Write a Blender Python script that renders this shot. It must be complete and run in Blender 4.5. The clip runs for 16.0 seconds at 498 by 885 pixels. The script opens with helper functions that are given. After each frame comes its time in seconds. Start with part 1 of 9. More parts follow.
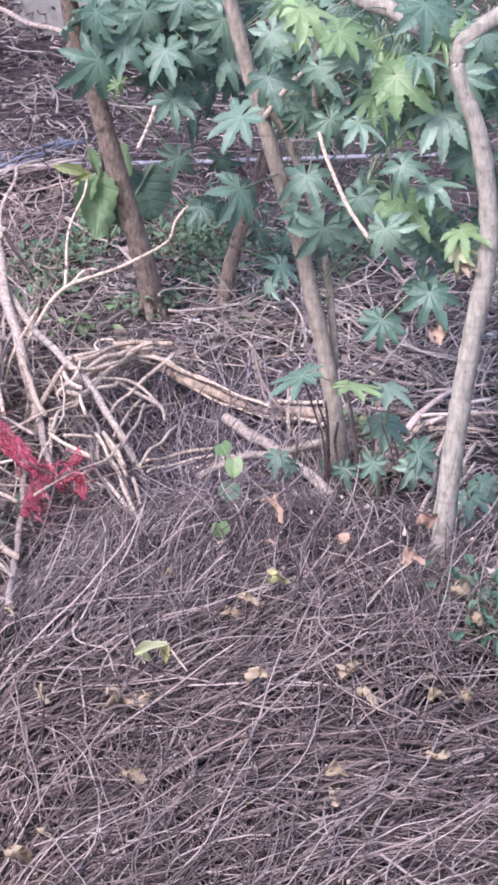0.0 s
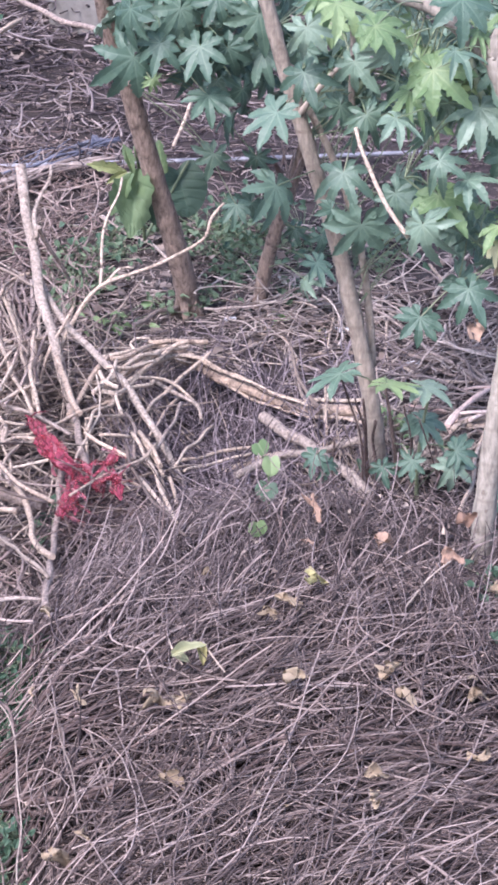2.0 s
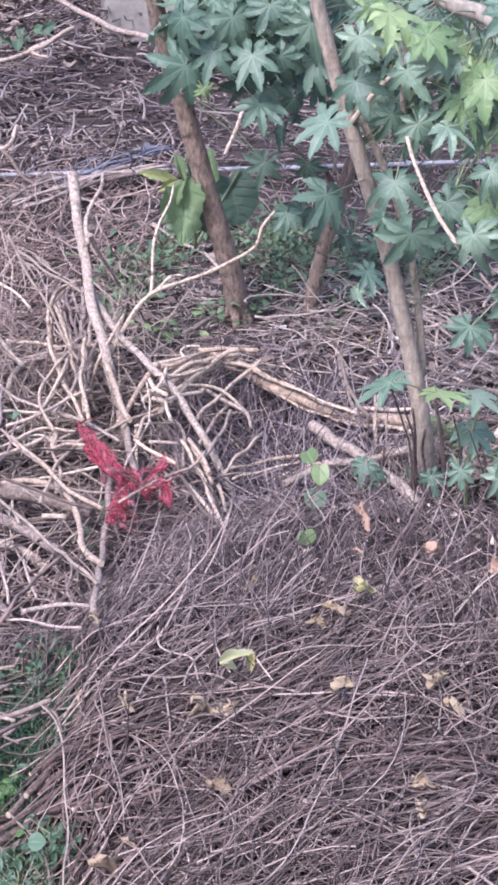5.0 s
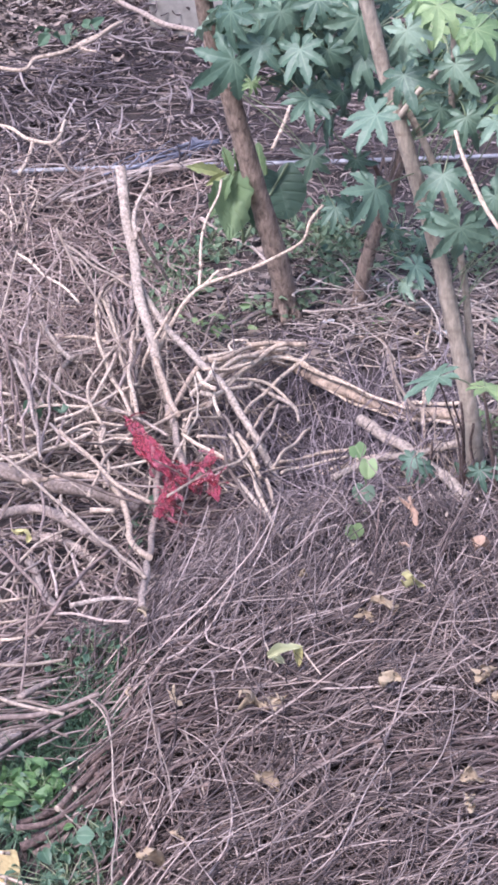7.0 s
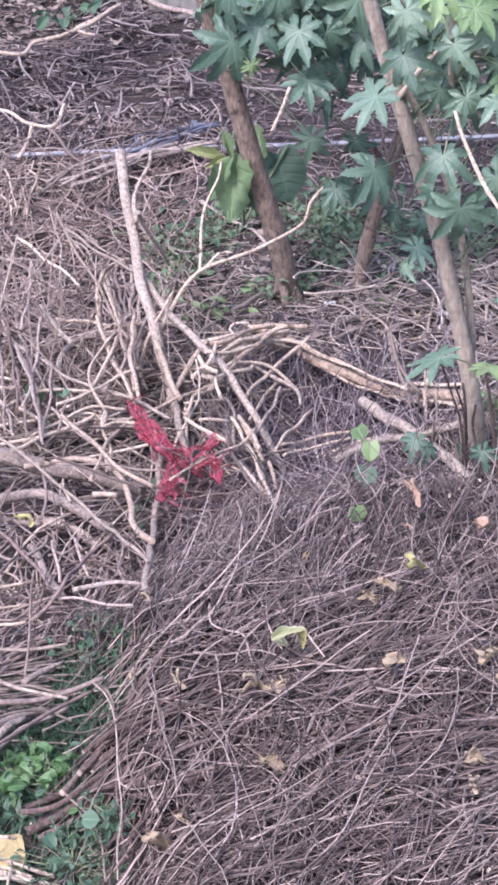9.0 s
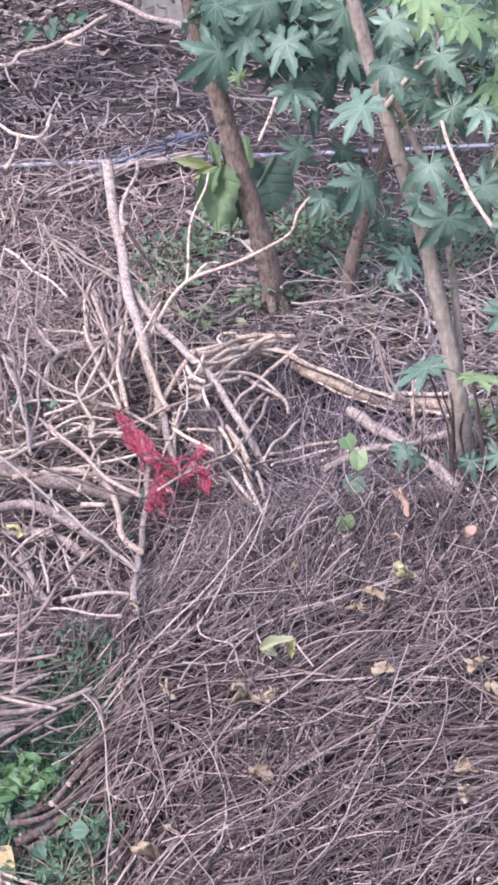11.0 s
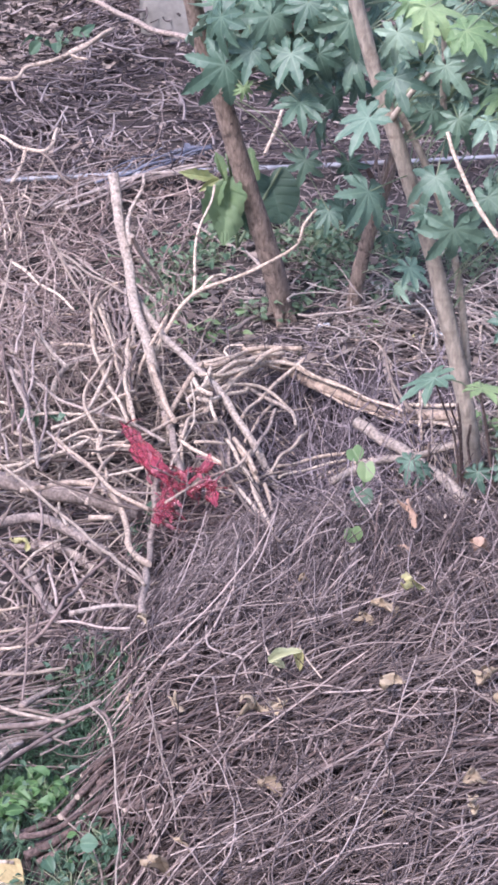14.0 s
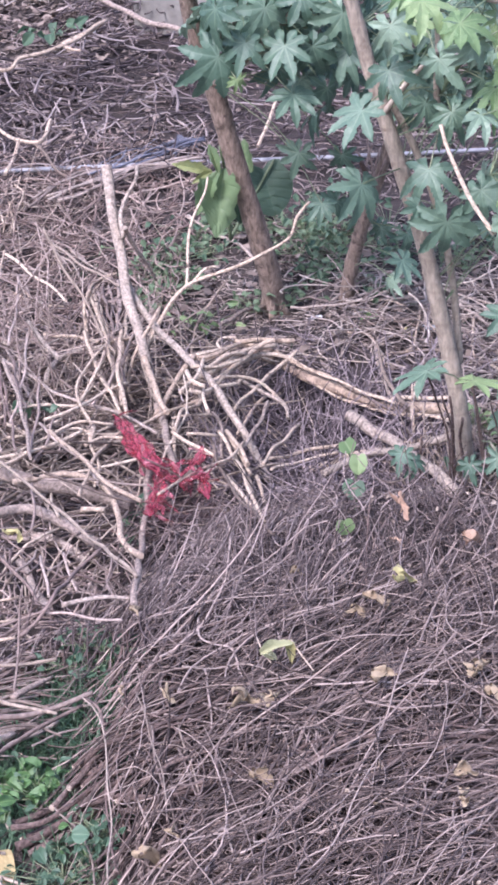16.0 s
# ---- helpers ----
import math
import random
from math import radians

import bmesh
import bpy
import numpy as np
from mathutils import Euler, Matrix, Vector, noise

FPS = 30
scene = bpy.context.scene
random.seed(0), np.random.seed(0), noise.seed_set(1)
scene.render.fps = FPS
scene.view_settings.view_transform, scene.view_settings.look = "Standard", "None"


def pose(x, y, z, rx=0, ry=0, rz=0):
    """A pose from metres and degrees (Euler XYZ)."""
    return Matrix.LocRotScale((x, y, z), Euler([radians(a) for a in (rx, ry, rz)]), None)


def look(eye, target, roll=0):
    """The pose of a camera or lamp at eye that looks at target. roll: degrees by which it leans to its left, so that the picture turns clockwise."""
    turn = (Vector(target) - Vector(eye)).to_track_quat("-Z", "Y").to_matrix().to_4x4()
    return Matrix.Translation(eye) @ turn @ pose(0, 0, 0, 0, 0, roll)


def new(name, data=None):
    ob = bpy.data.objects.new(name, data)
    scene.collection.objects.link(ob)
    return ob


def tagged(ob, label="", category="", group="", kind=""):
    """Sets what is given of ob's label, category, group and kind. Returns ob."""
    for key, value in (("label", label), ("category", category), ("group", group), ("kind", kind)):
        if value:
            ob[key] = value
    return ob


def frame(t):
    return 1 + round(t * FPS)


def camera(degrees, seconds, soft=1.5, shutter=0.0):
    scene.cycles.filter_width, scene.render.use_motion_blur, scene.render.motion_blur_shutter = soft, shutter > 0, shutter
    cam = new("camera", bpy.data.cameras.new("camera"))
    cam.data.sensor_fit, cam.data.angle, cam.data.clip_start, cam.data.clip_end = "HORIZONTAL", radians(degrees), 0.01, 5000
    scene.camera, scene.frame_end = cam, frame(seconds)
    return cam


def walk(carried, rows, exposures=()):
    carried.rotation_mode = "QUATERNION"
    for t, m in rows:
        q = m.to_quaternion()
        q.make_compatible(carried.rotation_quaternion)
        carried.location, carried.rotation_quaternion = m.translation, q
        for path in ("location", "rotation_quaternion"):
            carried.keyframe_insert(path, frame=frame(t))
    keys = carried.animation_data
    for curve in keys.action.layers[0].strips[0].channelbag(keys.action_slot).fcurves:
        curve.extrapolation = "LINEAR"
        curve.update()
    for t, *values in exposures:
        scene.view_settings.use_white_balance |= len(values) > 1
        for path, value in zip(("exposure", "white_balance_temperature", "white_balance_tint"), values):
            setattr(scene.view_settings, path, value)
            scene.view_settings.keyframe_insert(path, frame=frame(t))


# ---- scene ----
LENS = 12.0
cam = camera(LENS, 16.0, soft=3.2)
# seconds, place, yaw, pitch, roll
ROWS = [
    (0.0, 0.0000, -0.0459, 4.2214, -0.731, -25.167, 0.520),
    (0.5, 0.0000, -0.0304, 4.2142, -0.196, -25.087, 0.239),
    (1.0, 0.0000, 0.0064, 4.1970, -0.046, -25.042, 0.101),
    (1.5, 0.0000, 0.0066, 4.1969, 0.004, -25.004, 0.001),
    (2.0, 0.0000, 0.0148, 4.1931, 0.257, -25.201, -0.154),
    (2.5, 0.0000, 0.0134, 4.1937, 0.506, -25.065, -0.328),
    (3.0, 0.0000, 0.0082, 4.1962, 0.460, -24.978, -0.392),
    (3.5, 0.0000, 0.0031, 4.1985, 0.424, -24.727, -0.334),
    (4.0, 0.0000, 0.0027, 4.1988, 0.746, -24.948, -0.159),
    (4.5, 0.0000, 0.0048, 4.1978, 1.267, -25.094, -0.329),
    (5.0, 0.0000, 0.0080, 4.1963, 1.571, -24.999, -0.299),
    (5.2, 0.0000, 0.0068, 4.1968, 1.826, -25.053, -0.461),
    (7.5, 0.0000, 0.0089, 4.1959, 2.888, -25.189, -0.846),
    (8.0, 0.0000, 0.0216, 4.1899, 2.959, -25.371, -0.921),
    (8.5, 0.0000, 0.0179, 4.1916, 3.199, -25.555, -1.231),
    (9.0, 0.0000, 0.0148, 4.1931, 2.921, -25.543, -1.344),
    (9.5, 0.0000, 0.0085, 4.1960, 2.792, -25.247, -1.320),
    (9.7, 0.0000, 0.0049, 4.1977, 2.644, -25.311, -1.412),
    (11.8, 0.0000, 0.0140, 4.1935, 2.565, -25.302, -1.443),
    (12.0, 0.0000, 0.0130, 4.1939, 2.504, -25.060, -1.499),
    (12.5, 0.0000, 0.0094, 4.1956, 2.607, -25.027, -1.514),
    (13.0, 0.0000, 0.0070, 4.1967, 2.860, -25.206, -1.631),
    (13.5, 0.0000, 0.0018, 4.1992, 2.785, -25.076, -1.539),
    (14.0, 0.0000, 0.0098, 4.1954, 2.781, -25.010, -1.749),
    (14.5, 0.0000, 0.0068, 4.1968, 2.404, -25.166, -1.680),
    (15.0, 0.0000, 0.0055, 4.1974, 2.477, -25.397, -1.651),
    (15.5, 0.0000, 0.0061, 4.1971, 2.446, -25.582, -1.467),
    (16.0, 0.0000, 0.0034, 4.1984, 2.581, -25.206, -1.497),
]
walk(cam, [(t, pose(x, y, z, 90 + pitch, 0, yaw) @ pose(0, 0, 0, 0, 0, roll)) for t, x, y, z, yaw, pitch, roll in ROWS],
     [(0.0, 1.80, 5760, 23), (16.0, 1.80, 5760, 23)])

# ---------------------------------------------------------------- light
world = bpy.data.worlds.new("sky")
scene.world = world
world.use_nodes = True
wn = world.node_tree
sky = wn.nodes.new("ShaderNodeTexSky")
sky.sky_type, sky.sun_disc = "NISHITA", False
sky.sun_elevation, sky.sun_rotation = radians(52), radians(215)
sky.dust_density, sky.air_density = 3.0, 1.2
wn.links.new(sky.outputs["Color"], wn.nodes["Background"].inputs["Color"])
wn.nodes["Background"].inputs["Strength"].default_value = 0.098
sun = new("sun", bpy.data.lights.new("sun", "SUN"))
sun.data.energy, sun.data.angle, sun.data.color = 1.5, radians(18), (1.0, 0.95, 0.88)
sun.matrix_world = look((-3.5, -5.0, 8.0), (0, 0, 0))

def soft(a, b, v):
    """0 below a, 1 above b, smooth between."""
    t = np.clip((v - a) / (b - a), 0, 1)
    return t * t * (3 - 2 * t)


def pile_mask(x, y):
    """How far a place lies inside the brush pile."""
    left = -0.80 - 0.12 * soft(5.7, 6.1, y) - 0.42 * soft(6.8, 7.0, y) * soft(7.2, 7.02, y) + 0.24 * soft(7.05, 7.5, y)
    far = 8.35 - 0.55 * soft(0.1, -1.1, x)
    return soft(left - 0.12, left + 0.35, x) * soft(far + 0.15, far - 0.75, y) * soft(4.6, 5.3, y)


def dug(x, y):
    """Depth of the hollow sunk under the criss-cross sticks so that their gaps go dark."""
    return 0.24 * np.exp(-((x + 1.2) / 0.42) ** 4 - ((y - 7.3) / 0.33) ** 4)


def ground_z(x, y):
    bank = 0.12 * (np.logaddexp(0, (y - 10.6) * 4) / 4) * (1 - 0.6 * soft(16, 40, y))
    bumps = 0.018 * np.sin(2.1 * x + 1.3 * y) + 0.012 * np.sin(4.7 * x - 3.1 * y + 1) + 0.006 * np.sin(11 * x + 9 * y)
    hollow = 0.11 * np.exp(-((x + 0.18) / 0.3) ** 2 - ((y - 9.0) / 0.42) ** 2)
    return bank + bumps + 0.1 * pile_mask(x, y) - hollow - dug(x, y)


def pile_z(x, y):
    return ground_z(x, y) + pile_mask(x, y) * (0.2 + 0.03 * np.sin(3.3 * x + 0.7) + 0.025 * np.sin(4.1 * y - 2.2 * x))


RNG = np.random.default_rng(7)


# ---------------------------------------------------------------- materials
def node(tree, kind, **inputs):
    n = tree.nodes.new(kind)
    for key, value in inputs.items():
        n.inputs[key.replace("_", " ")].default_value = value
    return n


def ramp_of(tree, factor, colours):
    r = tree.nodes.new("ShaderNodeValToRGB")
    stops = r.color_ramp.elements
    while len(stops) < len(colours):
        stops.new(0.5)
    for i, c in enumerate(colours):
        stops[i].position = i / (len(colours) - 1)
        stops[i].color = (*c, 1)
    tree.links.new(factor, r.inputs["Fac"])
    return r.outputs["Color"]


def surface(name, colours, scale=6.0, stretch=(1, 1, 1), rough=0.85, bump=0.3, spots=None, per_piece=0.6, clear=0.0, rings=None, gloss=0.3, contrast=0.27):
    """A matt natural surface: each piece takes its own tone out of the colours, with grain and blotches on it."""
    m = bpy.data.materials.new(name)
    m.use_nodes = True
    t = m.node_tree
    bsdf = t.nodes["Principled BSDF"]
    coords = t.nodes.new("ShaderNodeTexCoord")
    mapping = node(t, "ShaderNodeMapping", Scale=stretch)
    t.links.new(coords.outputs["Object"], mapping.inputs["Vector"])
    grain = node(t, "ShaderNodeTexNoise", Scale=scale * 6, Detail=6.0, Roughness=0.65)
    blotch = node(t, "ShaderNodeTexNoise", Scale=scale, Detail=3.0)
    t.links.new(mapping.outputs["Vector"], grain.inputs["Vector"])
    t.links.new(coords.outputs["Object"], blotch.inputs["Vector"])
    geo, info = t.nodes.new("ShaderNodeNewGeometry"), t.nodes.new("ShaderNodeObjectInfo")
    both = node(t, "ShaderNodeMath")
    t.links.new(geo.outputs["Random Per Island"], both.inputs[0])
    t.links.new(info.outputs["Random"], both.inputs[1])
    wrap = node(t, "ShaderNodeMath")
    wrap.operation = "FRACT"
    t.links.new(both.outputs[0], wrap.inputs[0])
    mix = node(t, "ShaderNodeMix")
    mix.inputs["Factor"].default_value = 1 - per_piece
    t.links.new(wrap.outputs[0], mix.inputs[2])
    t.links.new(blotch.outputs["Fac"], mix.inputs[3])
    base = ramp_of(t, mix.outputs[0], colours)
    tone = node(t, "ShaderNodeMapRange")
    tone.inputs[1].default_value, tone.inputs[2].default_value = 0.3, 0.7
    tone.inputs[3].default_value, tone.inputs[4].default_value = 1 - contrast, 1 + contrast
    t.links.new(grain.outputs["Fac"], tone.inputs[0])
    hsv = node(t, "ShaderNodeHueSaturation")
    t.links.new(base, hsv.inputs["Color"])
    t.links.new(tone.outputs[0], hsv.inputs["Value"])
    out = hsv.outputs["Color"]
    if spots:
        speck = node(t, "ShaderNodeTexNoise", Scale=spots[1], Detail=4.0)
        t.links.new(coords.outputs["Object"], speck.inputs["Vector"])
        lim = node(t, "ShaderNodeMapRange")
        lim.inputs[1].default_value, lim.inputs[2].default_value = spots[2], spots[2] + 0.12
        t.links.new(speck.outputs["Fac"], lim.inputs[0])
        over = node(t, "ShaderNodeMix")
        over.data_type = "RGBA"
        t.links.new(lim.outputs[0], over.inputs["Factor"])
        t.links.new(out, over.inputs[6])
        over.inputs[7].default_value = (*spots[0], 1)
        out = over.outputs[2]
    if rings:
        wave = node(t, "ShaderNodeTexWave", Scale=rings[0], Distortion=5.0, Detail=4.0)
        wave.bands_direction = "Z"
        wave.inputs["Detail Scale"].default_value = 0.6
        t.links.new(coords.outputs["Object"], wave.inputs["Vector"])
        scar = node(t, "ShaderNodeMapRange")
        scar.inputs[1].default_value, scar.inputs[2].default_value, scar.inputs[4].default_value = 0.955, 1.0, 0.32
        t.links.new(wave.outputs["Fac"], scar.inputs[0])
        dark = node(t, "ShaderNodeMix")
        dark.data_type = "RGBA"
        t.links.new(scar.outputs[0], dark.inputs["Factor"])
        t.links.new(out, dark.inputs[6])
        dark.inputs[7].default_value = (*rings[1], 1)
        out = dark.outputs[2]
    t.links.new(out, bsdf.inputs["Base Color"])
    bsdf.inputs["Roughness"].default_value = rough
    bsdf.inputs["Specular IOR Level"].default_value = gloss
    if bump:
        b = node(t, "ShaderNodeBump", Strength=bump, Distance=0.01)
        t.links.new(grain.outputs["Fac"], b.inputs["Height"])
        t.links.new(b.outputs["Normal"], bsdf.inputs["Normal"])
    return m


def leafy(name, colours, rib, through_light=0.25, rough=0.58, scale=14.0, film=False):
    """A thin leaf: pale ribs from the mesh's own rib values, mottling, and some light let through."""
    m = bpy.data.materials.new(name)
    m.use_nodes = True
    t = m.node_tree
    bsdf, end = t.nodes["Principled BSDF"], t.nodes["Material Output"]
    coords = t.nodes.new("ShaderNodeTexCoord")
    blotch = node(t, "ShaderNodeTexNoise", Scale=scale, Detail=5.0)
    t.links.new(coords.outputs["Object"], blotch.inputs["Vector"])
    geo, info = t.nodes.new("ShaderNodeNewGeometry"), t.nodes.new("ShaderNodeObjectInfo")
    both = node(t, "ShaderNodeMath")
    t.links.new(geo.outputs["Random Per Island"], both.inputs[0])
    t.links.new(info.outputs["Random"], both.inputs[1])
    wrap = node(t, "ShaderNodeMath")
    wrap.operation = "FRACT"
    t.links.new(both.outputs[0], wrap.inputs[0])
    mix = node(t, "ShaderNodeMix")
    mix.inputs["Factor"].default_value = 0.4
    t.links.new(wrap.outputs[0], mix.inputs[2])
    t.links.new(blotch.outputs["Fac"], mix.inputs[3])
    base = ramp_of(t, mix.outputs[0], colours)
    line = t.nodes.new("ShaderNodeAttribute")
    line.attribute_name = "rib"
    sharp = node(t, "ShaderNodeMapRange")
    sharp.inputs[1].default_value, sharp.inputs[2].default_value = 0.72, 1.0
    sharp.inputs[4].default_value = 0.55
    t.links.new(line.outputs["Fac"], sharp.inputs[0])
    over = node(t, "ShaderNodeMix")
    over.data_type = "RGBA"
    t.links.new(sharp.outputs[0], over.inputs["Factor"])
    t.links.new(base, over.inputs[6])
    over.inputs[7].default_value = (*rib, 1)
    t.links.new(over.outputs[2], bsdf.inputs["Base Color"])
    bsdf.inputs["Roughness"].default_value = rough
    bsdf.inputs["Specular IOR Level"].default_value = 0.5
    b = node(t, "ShaderNodeBump", Strength=0.6, Distance=0.006)
    relief = node(t, "ShaderNodeMath")
    relief.operation = "SUBTRACT"
    t.links.new(blotch.outputs["Fac"], relief.inputs[0])
    t.links.new(line.outputs["Fac"], relief.inputs[1])
    t.links.new(relief.outputs[0], b.inputs["Height"])
    t.links.new(b.outputs["Normal"], bsdf.inputs["Normal"])
    back = node(t, "ShaderNodeBsdfTranslucent")
    t.links.new(over.outputs[2], back.inputs["Color"])
    shader = node(t, "ShaderNodeMixShader", Fac=through_light)
    t.links.new(bsdf.outputs[0], shader.inputs[1])
    t.links.new(back.outputs[0], shader.inputs[2])
    last = shader.outputs[0]
    if film:
        thin = node(t, "ShaderNodeMapRange")
        thin.inputs[1].default_value, thin.inputs[2].default_value = 0.36, 0.62
        thin.inputs[3].default_value, thin.inputs[4].default_value = 0.08, 0.72
        t.links.new(blotch.outputs["Fac"], thin.inputs[0])
        see = node(t, "ShaderNodeBsdfTransparent")
        see.inputs["Color"].default_value = (1.0, 0.72, 0.74, 1)
        torn = node(t, "ShaderNodeMixShader")
        t.links.new(thin.outputs[0], torn.inputs["Fac"])
        t.links.new(last, torn.inputs[1])
        t.links.new(see.outputs[0], torn.inputs[2])
        last = torn.outputs[0]
    t.links.new(last, end.inputs["Surface"])
    return m


SOIL = surface("soil", [(0.02, 0.016, 0.016), (0.044, 0.035, 0.034), (0.09, 0.073, 0.068)], scale=3.0, bump=0.8, spots=((0.19, 0.155, 0.137), 60.0, 0.62), per_piece=0.0)
TWIG = surface("grey_twig", [(0.034, 0.025, 0.0242), (0.1, 0.0735, 0.068), (0.2, 0.15, 0.1355), (0.415, 0.328, 0.294)], scale=5.0, bump=0.2, per_piece=0.9)
TWIG_DARK = surface("dark_reddish_twig", [(0.025, 0.0175, 0.017), (0.065, 0.046, 0.043), (0.127, 0.092, 0.084), (0.27, 0.207, 0.187)], scale=5.0, bump=0.2, per_piece=0.9)
TWIG_RED = surface("reddish_stem", [(0.066, 0.045, 0.041), (0.12, 0.083, 0.075), (0.195, 0.142, 0.126)], scale=14.0, bump=0.8, contrast=0.6, spots=((0.24, 0.182, 0.16), 40.0, 0.62))
CANE_PALE = surface("bleached_cane", [(0.27, 0.203, 0.163), (0.42, 0.33, 0.264), (0.59, 0.487, 0.4)], scale=13.0, bump=0.6, spots=((0.13, 0.095, 0.079), 34.0, 0.58), contrast=0.5)
CANE = surface("pale_cane", [(0.085, 0.062, 0.056), (0.17, 0.13, 0.112), (0.29, 0.232, 0.194), (0.46, 0.38, 0.315)], scale=8.0, bump=0.3, per_piece=0.85, spots=((0.12, 0.09, 0.078), 22.0, 0.6), contrast=0.4)
ROSE = surface("rosy_stalk", [(0.078, 0.053, 0.05), (0.165, 0.119, 0.109), (0.272, 0.209, 0.189), (0.43, 0.346, 0.31)], scale=7.0, bump=0.2, per_piece=0.85, contrast=0.4)
ROSE_LIGHT = surface("pale_rosy_stalk", [(0.16, 0.117, 0.107), (0.28, 0.216, 0.195), (0.42, 0.335, 0.303)], scale=9.0, bump=0.3, per_piece=0.5, contrast=0.5)
GREYSTICK = surface("grey_stick", [(0.1, 0.077, 0.072), (0.203, 0.16, 0.147), (0.34, 0.279, 0.25), (0.525, 0.45, 0.4)], scale=7.0, bump=0.3, per_piece=0.85, contrast=0.4)
REDSTICK = surface("reddish_stick", [(0.48, 0.33, 0.285), (0.6, 0.455, 0.395), (0.7, 0.58, 0.515)], scale=12.0, bump=0.3)
# Underlayer twigs: the shade of gaps and hollows is put into this dark purple.
SHADE_TWIG = surface("shade_toned_twig", [(0.036, 0.028, 0.034), (0.092, 0.073, 0.084), (0.18, 0.146, 0.16), (0.38, 0.315, 0.325)], scale=4.0, bump=0.0, per_piece=0.9)
FRINGE = surface("dusty_twig", [(0.033, 0.025, 0.0258), (0.096, 0.073, 0.0725), (0.185, 0.144, 0.139), (0.38, 0.308, 0.291)], scale=4.0, bump=0.0, per_piece=0.9)
STALK = surface("brown_stalk", [(0.085, 0.061, 0.057), (0.165, 0.122, 0.111), (0.25, 0.197, 0.177), (0.38, 0.315, 0.28)], scale=7.0, bump=0.2, contrast=0.4)
STRAW = surface("dry_straw", [(0.044, 0.033, 0.034), (0.122, 0.093, 0.091), (0.245, 0.194, 0.184), (0.48, 0.405, 0.37)], scale=2.2, bump=0.0, per_piece=0.85)
MOUND = surface("matted_straw", [(0.021, 0.016, 0.0195), (0.063, 0.0485, 0.0525), (0.145, 0.115, 0.118), (0.38, 0.32, 0.31)], scale=2.2, bump=0.0, per_piece=0.85)
DEADWOOD = surface("weathered_wood", [(0.165, 0.126, 0.111), (0.285, 0.226, 0.2), (0.42, 0.345, 0.307)], scale=13.0, bump=0.9, contrast=0.55, spots=((0.14, 0.108, 0.096), 34.0, 0.6))
OLDCANE = surface("weathered_cane", [(0.18, 0.141, 0.122), (0.31, 0.252, 0.218), (0.45, 0.378, 0.333)], scale=13.0, bump=0.9, contrast=0.55, per_piece=0.4, spots=((0.15, 0.117, 0.102), 34.0, 0.58))
LOGWOOD = surface("barked_log", [(0.28, 0.205, 0.16), (0.42, 0.325, 0.255), (0.56, 0.455, 0.365)], scale=9.0, bump=0.9, spots=((0.13, 0.095, 0.08), 18.0, 0.54), contrast=0.5)
BARK = surface("castor_bark", [(0.255, 0.21, 0.172), (0.345, 0.288, 0.238), (0.44, 0.372, 0.31)], scale=9.0, stretch=(1, 1, 0.35), bump=0.8, spots=((0.2, 0.154, 0.126), 32.0, 0.59), rings=(2.4, (0.175, 0.134, 0.109)), contrast=0.4)
BARK_GREY = surface("smooth_bark", [(0.215, 0.188, 0.158), (0.295, 0.26, 0.22), (0.38, 0.338, 0.288)], scale=9.0, stretch=(1, 1, 0.35), bump=0.7, spots=((0.17, 0.14, 0.117), 32.0, 0.6), rings=(2.4, (0.155, 0.128, 0.106)), contrast=0.4)
BARK_DARK = surface("dark_bark", [(0.19, 0.14, 0.115), (0.27, 0.205, 0.17), (0.34, 0.27, 0.225)], scale=12.0, stretch=(1, 1, 0.3), bump=1.0, spots=((0.10, 0.072, 0.062), 34.0, 0.57), contrast=0.55)
LEAF = leafy("castor_leaf", [(0.048, 0.09, 0.064), (0.09, 0.154, 0.11), (0.152, 0.228, 0.168)], (0.22, 0.31, 0.23), 0.25, 0.42)
LEAF_LIGHT = leafy("young_castor_leaf", [(0.12, 0.2, 0.09), (0.2, 0.3, 0.135), (0.33, 0.42, 0.21)], (0.36, 0.44, 0.24), 0.35, 0.42)
LEAF_GREY = leafy("dull_castor_leaf", [(0.085, 0.147, 0.1), (0.16, 0.24, 0.172), (0.28, 0.36, 0.27)], (0.3, 0.39, 0.29), 0.25, 0.36)
LEAF_BRIGHT = leafy("fresh_weed_leaf", [(0.06, 0.125, 0.05), (0.105, 0.2, 0.075), (0.18, 0.31, 0.115)], (0.22, 0.35, 0.14), 0.3, 0.5)
LEAF_ROUND = leafy("round_leaf", [(0.085, 0.16, 0.1), (0.12, 0.2, 0.13), (0.17, 0.26, 0.17)], (0.2, 0.3, 0.19), 0.3, 0.45)
LEAF_PALE = leafy("bleached_leaf", [(0.45, 0.46, 0.42), (0.58, 0.58, 0.54)], (0.5, 0.5, 0.45), 0.2, 0.8)
LEAF_WEED = leafy("weed_leaf", [(0.045, 0.09, 0.056), (0.075, 0.135, 0.085), (0.125, 0.2, 0.13)], (0.13, 0.21, 0.13), 0.3, 0.5)
LEAF_MOSS = leafy("pale_weed_leaf", [(0.09, 0.142, 0.083), (0.142, 0.208, 0.125), (0.215, 0.29, 0.178)], (0.22, 0.3, 0.185), 0.35, 0.55)
LEAF_HEART = leafy("heart_leaf", [(0.06, 0.105, 0.07), (0.085, 0.14, 0.095), (0.11, 0.17, 0.115)], (0.12, 0.19, 0.13), 0.25, 0.5)
